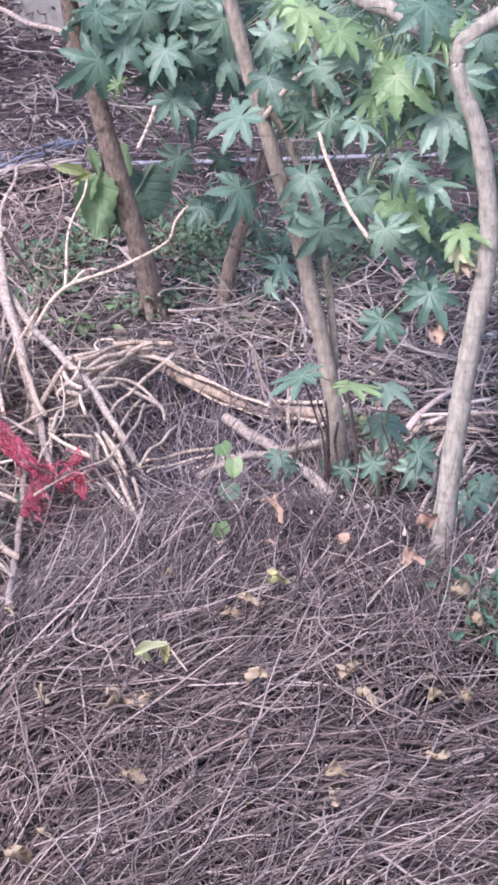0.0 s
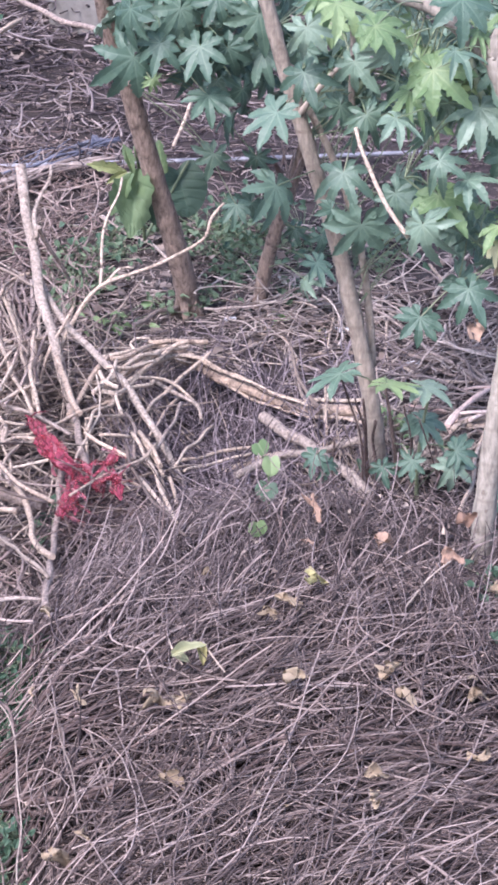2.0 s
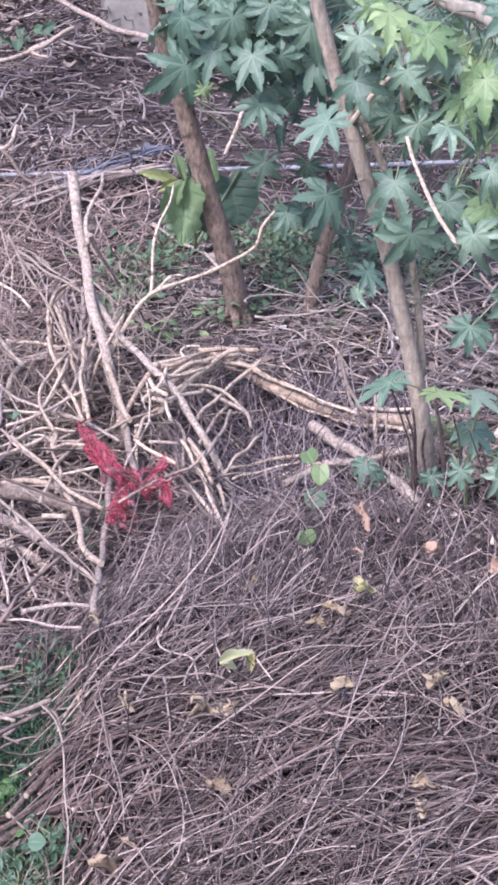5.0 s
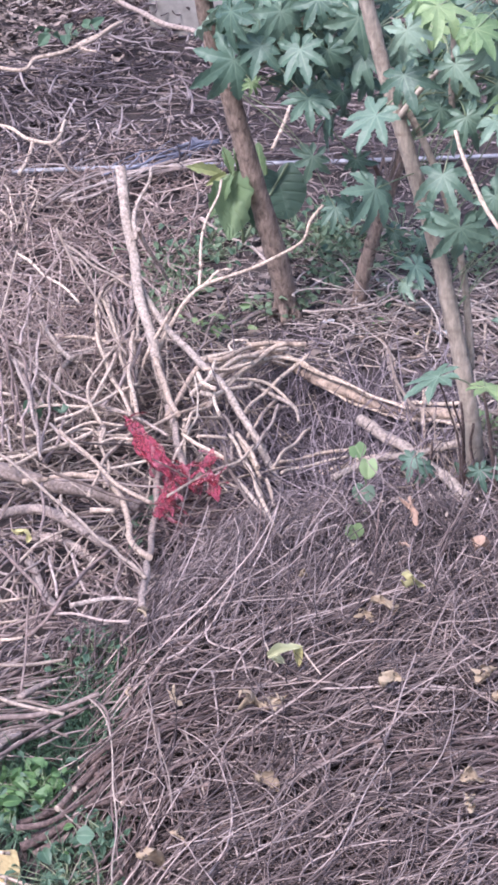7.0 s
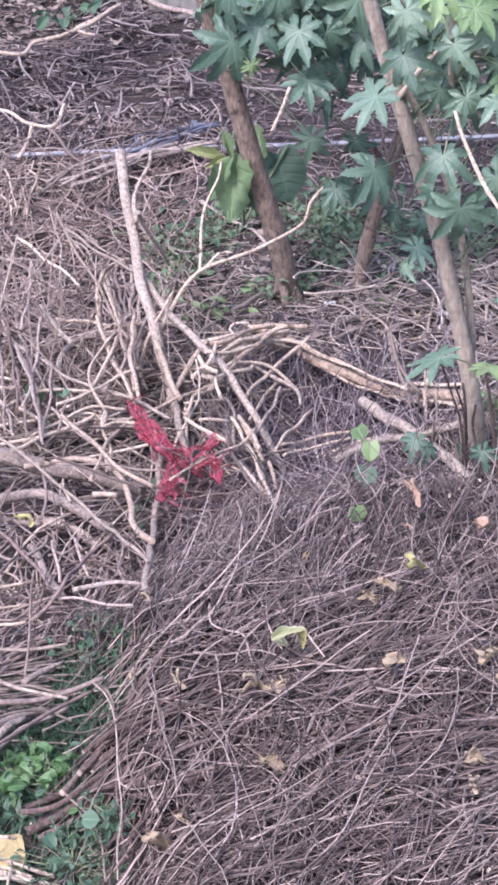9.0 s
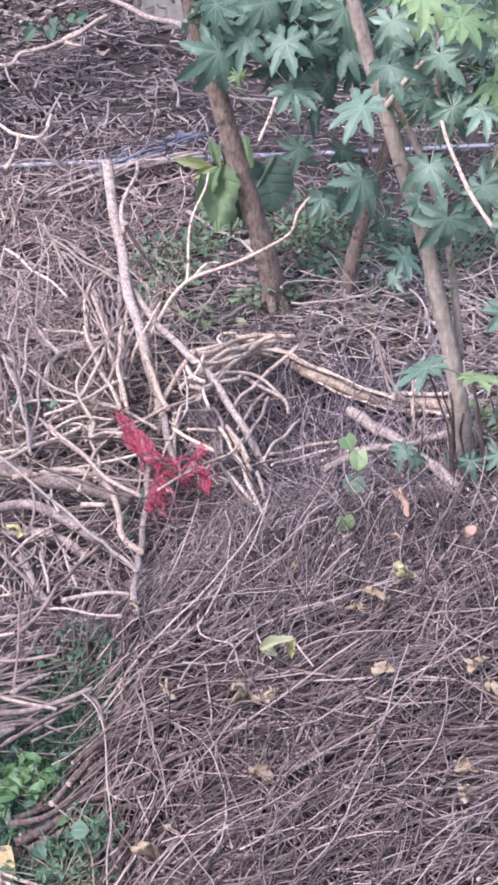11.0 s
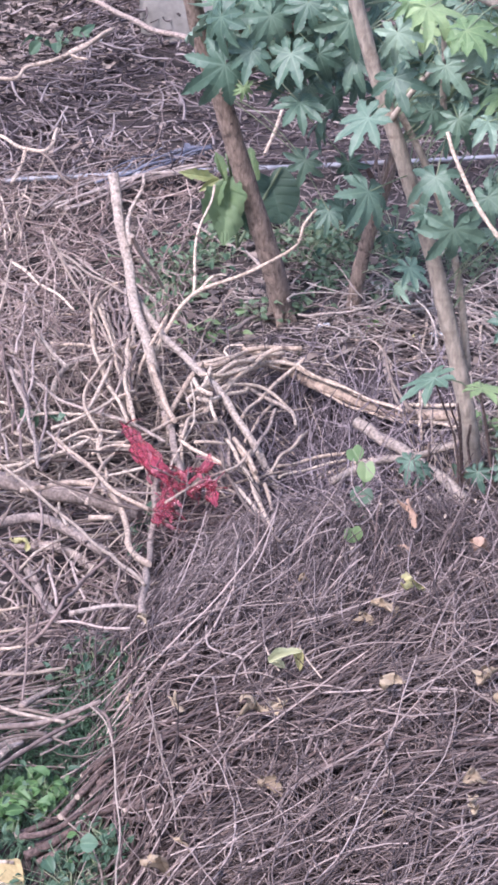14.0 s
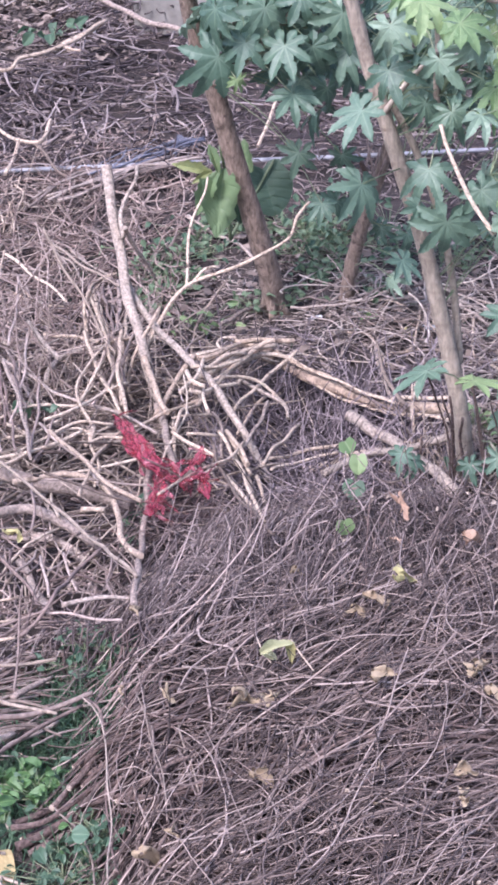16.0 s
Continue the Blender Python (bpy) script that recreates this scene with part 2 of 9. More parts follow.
LEAF_DROOP = leafy("drooping_leaf", [(0.085, 0.145, 0.075), (0.13, 0.205, 0.105), (0.2, 0.275, 0.145)], (0.22, 0.31, 0.16), 0.35, 0.5, 26.0)
LEAF_MOTTLED = leafy("mottled_leaf", [(0.07, 0.12, 0.06), (0.14, 0.2, 0.09), (0.26, 0.28, 0.12), (0.4, 0.38, 0.18)], (0.26, 0.3, 0.15), 0.35, 0.6, 40.0)
LEAF_YELLOW = leafy("yellowed_leaf", [(0.42, 0.37, 0.15), (0.5, 0.45, 0.21), (0.55, 0.5, 0.28)], (0.5, 0.42, 0.2), 0.3, 0.7)
LEAF_WILT = leafy("wilted_leaf", [(0.3, 0.31, 0.17), (0.42, 0.42, 0.25), (0.52, 0.5, 0.33)], (0.54, 0.52, 0.36), 0.3, 0.6)
LEAF_DRY = leafy("dried_leaf", [(0.17, 0.122, 0.08), (0.34, 0.26, 0.178), (0.51, 0.412, 0.298)], (0.26, 0.177, 0.115), 0.2, 0.8, 30.0)
LEAF_ORANGE = leafy("orange_dried_leaf", [(0.18, 0.105, 0.073), (0.35, 0.225, 0.165), (0.5, 0.36, 0.275)], (0.26, 0.16, 0.11), 0.2, 0.8, 30.0)
DEADLEAF = surface("dead_leaf", [(0.06, 0.046, 0.042), (0.135, 0.104, 0.092), (0.235, 0.186, 0.162), (0.36, 0.3, 0.265)], scale=2.0, bump=0.0)
PETIOLE = surface("petiole", [(0.1, 0.14, 0.075), (0.17, 0.21, 0.125), (0.27, 0.27, 0.18)], bump=0.0, rough=0.5)
GRASS = leafy("grass_blade", [(0.032, 0.07, 0.04), (0.055, 0.105, 0.058), (0.095, 0.16, 0.085)], (0.1, 0.2, 0.08), 0.3, 0.5)
# The ramp's palest pinks paint glossy highlights into the film's colour.
RED = leafy("red_plastic", [(0.3, 0.045, 0.075), (0.42, 0.09, 0.135), (0.57, 0.23, 0.285), (0.87, 0.66, 0.7)], (0.82, 0.54, 0.59), 0.4, 0.14, 17.0, True)
PIPE = surface("white_pipe", [(0.25, 0.245, 0.275), (0.35, 0.345, 0.38)], scale=4.0, bump=0.05, rough=0.4, gloss=0.5, per_piece=0.0, spots=((0.30, 0.28, 0.27), 9.0, 0.62))
NET = surface("blue_net", [(0.055, 0.056, 0.08), (0.135, 0.138, 0.18), (0.4, 0.4, 0.455)], scale=10.0, bump=0.0, rough=0.4)
SCRAP = surface("pale_plastic", [(0.55, 0.55, 0.60), (0.72, 0.72, 0.76)], scale=20.0, bump=0.1, rough=0.45)
CUTWOOD = surface("cut_wood", [(0.3, 0.23, 0.115), (0.42, 0.33, 0.17)], scale=9.0, bump=0.3, per_piece=0.0)
CUTEND = surface("cut_end", [(0.34, 0.27, 0.215), (0.48, 0.39, 0.32)], scale=30.0, bump=0.2)
WALL = surface("grey_render", [(0.15, 0.138, 0.128), (0.20, 0.186, 0.172), (0.25, 0.234, 0.218)], scale=2.0, bump=0.3, per_piece=0.0, spots=((0.22, 0.2, 0.19), 3.0, 0.58))


# ---------------------------------------------------------------- shaping
def spline(points, step=0.03):
    """Even points on a smooth line through the given ones."""
    p = np.array(points, float)
    ext = np.vstack([2 * p[0] - p[1], p, 2 * p[-1] - p[-2]])
    out = []
    for i in range(1, len(ext) - 2):
        a, b, c, d = ext[i - 1:i + 3]
        n = max(2, int(np.linalg.norm(c - b) / step))
        for k in range(n):
            t = k / n
            out.append(0.5 * (2 * b + (c - a) * t + (2 * a - 5 * b + 4 * c - d) * t * t + (3 * b - a - 3 * c + d) * t ** 3))
    out.append(p[-1])
    return np.array(out)


def tubes(lines, radii, sides=4):
    """Verts and faces of many tapered rods at once; lines is N x K x 3, radii N x K."""
    n, k, _ = lines.shape
    tang = np.gradient(lines, axis=1)
    tang /= np.linalg.norm(tang, axis=2, keepdims=True) + 1e-9
    ref = np.where(np.abs(tang[:, :1, 2:3]) > 0.9, np.array([1.0, 0, 0]), np.array([0, 0, 1.0]))
    ref = np.repeat(ref, k, axis=1)
    e1 = np.cross(tang, ref)
    e1 /= np.linalg.norm(e1, axis=2, keepdims=True) + 1e-9
    e2 = np.cross(tang, e1)
    ang = np.arange(sides) * 2 * np.pi / sides
    ring = lines[:, :, None] + radii[:, :, None, None] * (np.cos(ang)[None, None, :, None] * e1[:, :, None] + np.sin(ang)[None, None, :, None] * e2[:, :, None])
    verts = ring.reshape(-1, 3)
    i = np.arange(n)[:, None, None] * k * sides
    j = np.arange(k - 1)[None, :, None] * sides
    s = np.arange(sides)[None, None, :]
    s2 = (s + 1) % sides
    faces = np.stack([i + j + s, i + j + s2, i + j + sides + s2, i + j + sides + s], axis=-1).reshape(-1, 4)
    return verts, faces


def fast_mesh(name, verts, faces, smooth=True):
    """A mesh out of numpy arrays whose faces all have the same number of corners."""
    me = bpy.data.meshes.new(name)
    c = faces.shape[1]
    me.vertices.add(len(verts))
    me.vertices.foreach_set("co", np.ascontiguousarray(verts, dtype=np.float32).ravel())
    me.loops.add(faces.size)
    me.loops.foreach_set("vertex_index", np.ascontiguousarray(faces, dtype=np.int32).ravel())
    me.polygons.add(len(faces))
    me.polygons.foreach_set("loop_start", np.arange(0, faces.size, c, dtype=np.int32))
    me.polygons.foreach_set("use_smooth", np.full(len(faces), smooth))
    me.update(calc_edges=True)
    return me


def join_child(ob, parent):
    if parent is not None:
        ob.parent = parent
        ob.matrix_parent_inverse = Matrix.Translation(parent.location).inverted()
    return ob


def mesh_object(name, me, material, parent=None, label=""):
    me.materials.append(material)
    ob = new(name, me)
    join_child(ob, parent)
    if label:
        tagged(ob, label)
    return ob


def thing(name, at, label, category, group="", kind=""):
    e = new(name)
    e.location = at
    e.empty_display_size = 0.1
    return tagged(e, label, category, group, kind)


def limb_mesh(points, r0, r1, sides=10, step=0.025, knots=0.06, ring_gap=0.0, wobble=0.0):
    """A trunk, branch or log: tapered, uneven, with knots or ring scars, closed at both ends."""
    line = spline(points, step)
    k = len(line)
    s = np.linspace(0, 1, k)
    dist = np.concatenate([[0], np.cumsum(np.linalg.norm(np.diff(line, axis=0), axis=1))])
    rad = r0 + (r1 - r0) * s
    ph = RNG.uniform(0, 6.28, 4)
    rad = rad * (1 + knots * (np.sin(dist * 23 + ph[0]) * 0.5 + np.sin(dist * 51 + ph[1]) * 0.35 + RNG.normal(0, 0.35, k)))
    if ring_gap:
        rad = rad * (1 + 0.09 * np.exp(-((dist + ph[3] * 0.01) % ring_gap / 0.010 - 1) ** 2))
    if wobble:
        line = line + wobble * np.stack([np.sin(dist * 17 + ph[0]), np.sin(dist * 13 + ph[1]), np.sin(dist * 21 + ph[2])], 1) * np.minimum(1, s * 8)[:, None]
    v, f = tubes(line[None], rad[None], sides)
    v = v + RNG.normal(0, 0.025, v.shape) * np.repeat(rad, sides)[:, None]
    bm = bmesh.new()
    vs = [bm.verts.new(p) for p in v]
    for q in f:
        bm.faces.new([vs[i] for i in q]).smooth = True
    bm.faces.new(vs[:sides][::-1])
    bm.faces.new(vs[-sides:])
    me = bpy.data.meshes.new("limb")
    bm.to_mesh(me)
    bm.free()
    return me


# ---------------------------------------------------------------- ground, bank and wall
def build_ground():
    xs = np.unique(np.concatenate([np.linspace(-400, -6, 14), np.linspace(-6, 6, 110), np.linspace(6, 400, 14)]))
    ys = np.unique(np.concatenate([np.linspace(-300, 3, 12), np.linspace(3, 16, 130), np.linspace(16, 700, 18)]))
    gx, gy = np.meshgrid(xs, ys)
    gz = ground_z(gx, gy) + RNG.normal(0, 0.006, gx.shape) * (np.abs(gx) < 6)
    v = np.stack([gx, gy, gz], -1).reshape(-1, 3)
    w = len(xs)
    a = (np.arange(len(ys) - 1)[:, None] * w + np.arange(w - 1)[None]).ravel()
    f = np.stack([a, a + 1, a + w + 1, a + w], 1)
    tagged(mesh_object("ground", fast_mesh("ground", v, f), SOIL), "bare brown soil strewn with dry litter, rising to a bank", "ground", kind="structure")


build_ground()


def build_wall():
    bm = bmesh.new()
    bmesh.ops.create_cube(bm, size=1, matrix=Matrix.LocRotScale((0.0, 15.4, 1.5), None, (16, 0.2, 2.4)))
    bmesh.ops.bevel(bm, geom=bm.edges[:], offset=0.015, segments=2, affect="EDGES")
    me = bpy.data.meshes.new("wall_north")
    bm.to_mesh(me)
    bm.free()
    tagged(mesh_object("wall_north", me, WALL), "stained grey rendered wall behind the bank", "wall", kind="structure")


build_wall()


# ---------------------------------------------------------------- rods by the thousand
def rods(n, area, surface_z, length, radius, heading, spread, bend=0.25, lift=(-0.1, 0.03), segs=5, keep=None, rise=0.0, tilt=0.05, taper=0.5, kink=0.1, clump=1, skew=1.0):
    """Centre lines and radii of n rods lying on a surface: area x0, x1, y0, y1; heading(x, y) in radians."""
    x = RNG.uniform(area[0], area[1], n // clump)
    y = RNG.uniform(area[2], area[3], n // clump)
    if keep is not None:
        ok = RNG.uniform(0, 1, len(x)) < keep(x, y)
        x, y = x[ok], y[ok]
    th = heading(x, y) + RNG.normal(0, spread, len(x))
    curve = RNG.normal(0, bend, len(x))
    if clump > 1:
        x, y, th, curve = (np.repeat(q, clump) for q in (x, y, th, curve))
        side, way = RNG.normal(0, 0.035, len(x)), RNG.normal(0, 0.12, len(x))
        x, y = x - np.sin(th) * side + np.cos(th) * way, y + np.cos(th) * side + np.sin(th) * way
        th, curve = th + RNG.normal(0, 0.1, len(x)), curve + RNG.normal(0, 0.25, len(x))
    n = len(x)
    ln = RNG.uniform(*length, n)
    s = np.linspace(-0.5, 0.5, segs + 1)
    px, py = np.repeat(x[:, None], segs + 1, 1), np.repeat(y[:, None], segs + 1, 1)
    a = th[:, None] + curve[:, None] * s[None] * 2
    a = a + np.cumsum(RNG.normal(0, kink, a.shape), 1)
    px = px + np.cumsum(np.cos(a), 1) * (ln / segs)[:, None] - np.cos(th)[:, None] * ln[:, None] * 0.5
    py = py + np.cumsum(np.sin(a), 1) * (ln / segs)[:, None] - np.sin(th)[:, None] * ln[:, None] * 0.5
    off = RNG.uniform(*lift, n)
    slope = RNG.normal(0, tilt, n)
    z = surface_z(px, py) + off[:, None] + slope[:, None] * s[None] * ln[:, None]
    z = z + RNG.normal(0, 0.0025, z.shape)
    if rise:
        up = np.abs(RNG.normal(0, rise, n))
        z = z + up[:, None] * (s[None] + 0.5) ** 2 * ln[:, None]
    line = np.stack([px, py, z], -1)
    r = (radius[0] + (radius[1] - radius[0]) * RNG.uniform(0, 1, n) ** skew)[:, None] * (1 - taper * (s[None] + 0.5))
    return line, r


def heap(name, at, label, category, part_name, line, r, material, singles, near, sides=4):
    """A heap of rods: those nearest to a place are parts of their own, the rest one mass."""
    e = thing(name, at, label, category)
    mid = line[:, line.shape[1] // 2]
    order = np.argsort(np.linalg.norm(mid - np.array(near), axis=1) - 1.2 * mid[:, 2])
    for i in order[:singles]:
        v, f = tubes(line[i:i + 1], r[i:i + 1], sides)
        mesh_object(part_name, fast_mesh(part_name, v, f), material, e)
    rest = order[singles:]
    v, f = tubes(line[rest], r[rest], sides)
    tagged(mesh_object(part_name + "_mass", fast_mesh(part_name + "_mass", v, f), material, e), kind="stuff")
    return e


def scatter(name, label, category, sets, material, sides=3):
    vs, fs, base = [], [], 0
    for line, r in sets:
        v, f = tubes(line, r, sides)
        vs.append(v)
        fs.append(f + base)
        base += len(v)
    return tagged(mesh_object(name, fast_mesh(name, np.vstack(vs), np.vstack(fs)), material), label, category, kind="stuff")


THICK = []


def build_brush_pile():
    inside = lambda x, y: pile_mask(x, y)
    flow = lambda x, y: 0.8 + 0.45 * soft(6.3, 7.2, y) - 0.28 * soft(0.2, 1.0, x) * soft(6.8, 6.2, y) + 0.35 * soft(-0.3, -0.9, x) + 0.85 * soft(6.0, 5.5, y) * soft(0.35, -0.1, x) + 0.14 * np.sin(2.6 * x + 1.7 * y)
    swirl = lambda x, y: 1.45 + 0.6 * np.sin(2.3 * x + 0.8 * y)
    a = rods(4700, (-1.6, 1.7, 4.9, 8.5), pile_z, (0.45, 1.15), (0.0026, 0.0054), flow, 0.2, 0.6, (-0.19, 0.035), 12, lambda x, y: inside(x, y) * (1 - 0.75 * soft(6.7, 7.4, y)), 0.08, kink=0.09, clump=6)
    b = rods(3000, (-1.3, 1.7, 4.9, 6.7), pile_z, (0.3, 0.8), (0.0021, 0.0041), swirl, 0.45, 0.9, (-0.1, 0.065), 12, lambda x, y: inside(x, y) * soft(-0.75, -0.35, x) * (0.16 + 0.84 * soft(6.05, 5.65, y) * soft(0.5, 0.1, x)), 0.07, kink=0.09, clump=5)
    c = rods(4200, (-1.3, 1.7, 6.7, 8.5), pile_z, (0.12, 0.34), (0.0022, 0.0045), lambda x, y: 1.2 + 0.4 * np.sin(2.7 * x + y), 0.5, 0.8, (-0.13, 0.025), 12, inside, 0.4, kink=0.09, clump=4)
    edge = rods(900, (-0.85, -0.15, 6.9, 8.3), lambda x, y: ground_z(x, y) + 0.14 - 0.1 * soft(7.7, 8.3, y), (0.14, 0.42), (0.0015, 0.0036), lambda x, y: np.full(x.shape, 1.2), 0.7, 0.7, (-0.1, 0.06), 12, None, 0.25, kink=0.05, clump=3)
    c = [np.vstack([c[k], edge[k]]) for k in (0, 1)]
    d = rods(560, (-1.4, 1.7, 4.9, 7.1), pile_z, (0.4, 0.9), (0.0022, 0.0048), lambda x, y: RNG.uniform(0, 3.14, x.shape), 0.3, 0.8, (-0.08, 0.025), 12, inside, 0.05, kink=0.1)
    e = rods(480, (-1.3, 1.6, 5.0, 7.1), pile_z, (0.3, 0.8), (0.0019, 0.0036), flow, 0.8, 0.8, (0.0, 0.05), 12, inside, 0.05, kink=0.1)
    g = rods(520, (-0.9, 1.6, 4.9, 6.5), pile_z, (0.3, 0.75), (0.0023, 0.004), lambda x, y: 1.55 + 0.35 * np.sin(3.1 * x + 2.0 * y), 0.38, 0.9, (0.015, 0.07), 12, lambda x, y: inside(x, y) * (0.25 + 0.75 * soft(0.1, 0.8, np.sin(2.9 * x + 0.6 * y))), 0.05, kink=0.1, clump=2)
    THICK.append(rods(90, (-1.0, 1.6, 5.0, 7.5), pile_z, (0.5, 1.1), (0.004, 0.0075), flow, 0.3, 0.4, (-0.06, 0.01), 8, inside, 0.04, kink=0.06))
    mid = a[0][:, 6]
    butt = mid[:, 0] < -0.3 - 0.25 * soft(6.3, 6.9, mid[:, 1]) + 0.12 * np.sin(9 * mid[:, 1])
    a[0][butt, :, 2] -= 0.03
    keep = np.flatnonzero(butt)[::2]
    line = np.vstack([a[0][~butt], b[0], d[0], e[0], g[0]])
    r = np.vstack([a[1][~butt], b[1], d[1], e[1], g[1]])
    heap("brush_pile", (0.1, 6.6, 0.05), "low heap of thin grey-brown cut twigs lying on the ground", "brush pile", "twig", line, r, TWIG, 290, (0.0, 6.0, 0.5), sides=3)
    heap("brush_pile", (-0.6, 6.1, 0.05), "heap of dark reddish-brown stems thinning out into the twigs", "brush pile", "stem", a[0][keep], a[1][keep], TWIG_DARK, 200, (-0.7, 6.0, 0.4), sides=4)
    heap("twig_fringe", (0.2, 7.6, 0.1), "fine dusty grey twigs standing at the brush pile's far edge", "brush pile", "twig", c[0], c[1], FRINGE, 290, (0.0, 7.0, 0.5), sides=3)


build_brush_pile()


def build_stem_bundle():
    """Thick cut stems, butts together, whose thin ends run into the pile."""
    e = thing("stem_bundle", (-0.994, 6.010, -0.009), "bundle of reddish-brown cut stems at the brush pile's edge", "brush pile")

    for ln, rd in zip(*THICK[0]):
        v, f = tubes(ln[None], rd[None], 7)
        mesh_object("stem", fast_mesh("stem", v, f), TWIG_RED, e)

    def stem(points, r0, r1, cut=True):
        r0, r1 = r0 * 0.66, r1 * 0.62
        st = mesh_object("stem", limb_mesh(points, r0, r1 * 0.7, sides=8, knots=0.06, wobble=0.006), TWIG_RED, e)
        if cut:
            a, b = np.array(points[0]), np.array(points[1])
            d = (a - b) / np.linalg.norm(a - b)
            v, f = tubes(np.array([[a - d * 0.004, a + d * 0.002, a + d * 0.0025]]), np.array([[r0 * 1.02, r0 * 0.98, 0.0005]]), 9)
            end = mesh_object("cut_end", fast_mesh("cut_end", v, f, False), CUTEND, st, "pale sawn end")
            end.matrix_parent_inverse = Matrix.Identity(4)
            end.location = (0, 0, 0)

    stem([(-1.048, 6.053, 0.050), (-0.913, 6.102, 0.074), (-0.758, 6.142, 0.110), (-0.612, 6.315, 0.143), (-0.463, 6.515, 0.144), (-0.305, 6.696, 0.140)], 0.0176, 0.0121)
    stem([(-0.998, 5.997, 0.037), (-0.854, 6.040, 0.075), (-0.700, 6.087, 0.116), (-0.551, 6.201, 0.134), (-0.382, 6.353, 0.141), (-0.208, 6.494, 0.133)], 0.0228, 0.0128)
    stem([(-0.972, 5.983, 0.019), (-0.818, 6.022, 0.066), (-0.685, 6.107, 0.102), (-0.575, 6.283, 0.122), (-0.478, 6.468, 0.131)], 0.0210, 0.0109)
    stem([(-0.905, 6.054, 0.116), (-0.816, 6.211, 0.136), (-0.667, 6.349, 0.163), (-0.498, 6.507, 0.170), (-0.325, 6.742, 0.156), (-0.142, 6.940, 0.127)], 0.0158, 0.0096)
    stem([(-0.856, 6.104, 0.155), (-0.750, 6.281, 0.164), (-0.599, 6.407, 0.186), (-0.429, 6.589, 0.158), (-0.251, 6.731, 0.141)], 0.0140, 0.0094)
    stem([(-0.679, 5.934, 0.224), (-0.558, 5.874, 0.279), (-0.409, 5.916, 0.298), (-0.260, 5.966, 0.329), (-0.093, 6.055, 0.353), (0.043, 6.136, 0.362)], 0.0171, 0.0103)
    stem([(-0.835, 6.231, 0.154), (-0.724, 6.222, 0.244), (-0.581, 6.219, 0.317), (-0.443, 6.245, 0.332), (-0.327, 6.412, 0.334)], 0.0142, 0.0089)
    stem([(-0.191, 5.898, 0.345), (-0.059, 5.997, 0.360), (0.110, 6.077, 0.370), (0.280, 6.115, 0.372), (0.452, 6.143, 0.340)], 0.0117, 0.0078)
    stem([(0.098, 5.924, 0.357), (0.234, 6.027, 0.364), (0.372, 6.079, 0.356), (0.544, 6.096, 0.320), (0.759, 6.153, 0.293)], 0.0151, 0.0096)
    stem([(-0.002, 5.780, 0.358), (0.131, 5.933, 0.355), (0.269, 6.066, 0.369), (0.359, 6.170, 0.364), (0.487, 6.294, 0.348)], 0.0132, 0.0079)
    stem([(-0.692, 5.938, 0.217), (-0.550, 5.874, 0.285), (-0.402, 5.916, 0.307), (-0.251, 5.893, 0.332)], 0.0128, 0.0076)
    stem([(-0.812, 6.087, 0.172), (-0.692, 6.144, 0.269), (-0.556, 6.207, 0.322), (-0.404, 6.303, 0.346), (-0.231, 6.375, 0.355)], 0.0105, 0.0071)
    stem([(-0.858, 6.256, 0.133), (-0.720, 6.256, 0.248), (-0.560, 6.264, 0.327), (-0.389, 6.356, 0.344)], 0.0116, 0.0071)
    stem([(-0.690, 5.919, 0.230), (-0.555, 5.955, 0.312), (-0.426, 6.056, 0.328), (-0.258, 6.132, 0.357), (-0.088, 6.191, 0.367)], 0.0119, 0.0078)
    stem([(-0.823, 6.011, 0.141), (-0.658, 5.946, 0.257), (-0.509, 6.021, 0.309), (-0.359, 6.076, 0.336)], 0.0130, 0.0086)
    stem([(0.351, 5.287, 0.392), (0.462, 5.577, 0.354), (0.607, 5.775, 0.337), (0.809, 6.093, 0.289)], 0.0110, 0.0079)
    stem([(-1.025, 5.993, 0.087), (-0.913, 6.002, 0.103), (-0.841, 6.036, 0.135), (-0.752, 6.057, 0.209), (-0.627, 6.084, 0.270), (-0.522, 6.201, 0.266)], 0.0154, 0.0136, False)
    stem([(-1.007, 5.950, 0.044), (-0.936, 5.973, 0.064), (-0.873, 6.006, 0.087), (-0.776, 6.028, 0.161), (-0.667, 6.049, 0.230), (-0.552, 6.134, 0.247)], 0.0246, 0.0170, False)
    stem([(-0.968, 5.928, 0.033), (-0.889, 5.966, 0.054), (-0.805, 6.005, 0.117), (-0.700, 6.023, 0.191)], 0.0184, 0.0169, False)
    stem([(-0.827, 6.200, 0.150), (-0.770, 6.235, 0.198), (-0.616, 6.299, 0.275), (-0.498, 6.433, 0.274)], 0.0115, 0.0122, False)
    stem([(-0.691, 6.023, 0.238), (-0.598, 6.070, 0.277), (-0.437, 6.217, 0.299), (-0.303, 6.384, 0.287)], 0.0113, 0.0119, False)
    stem([(-0.668, 5.915, 0.197), (-0.553, 5.881, 0.251), (-0.435, 5.910, 0.267), (-0.305, 5.986, 0.274)], 0.0170, 0.0166, False)
    stem([(-0.861, 6.203, 0.092), (-0.739, 6.165, 0.205), (-0.608, 6.195, 0.273), (-0.459, 6.325, 0.281)], 0.0146, 0.0138, False)
    stem([(0.084, 5.860, 0.343), (0.165, 5.980, 0.344), (0.268, 6.087, 0.356), (0.393, 6.206, 0.343), (0.537, 6.301, 0.326)], 0.0138, 0.0118, False)
    stem([(0.165, 5.965, 0.342), (0.300, 6.008, 0.345), (0.438, 6.074, 0.328), (0.614, 6.152, 0.294)], 0.0138, 0.0118, False)
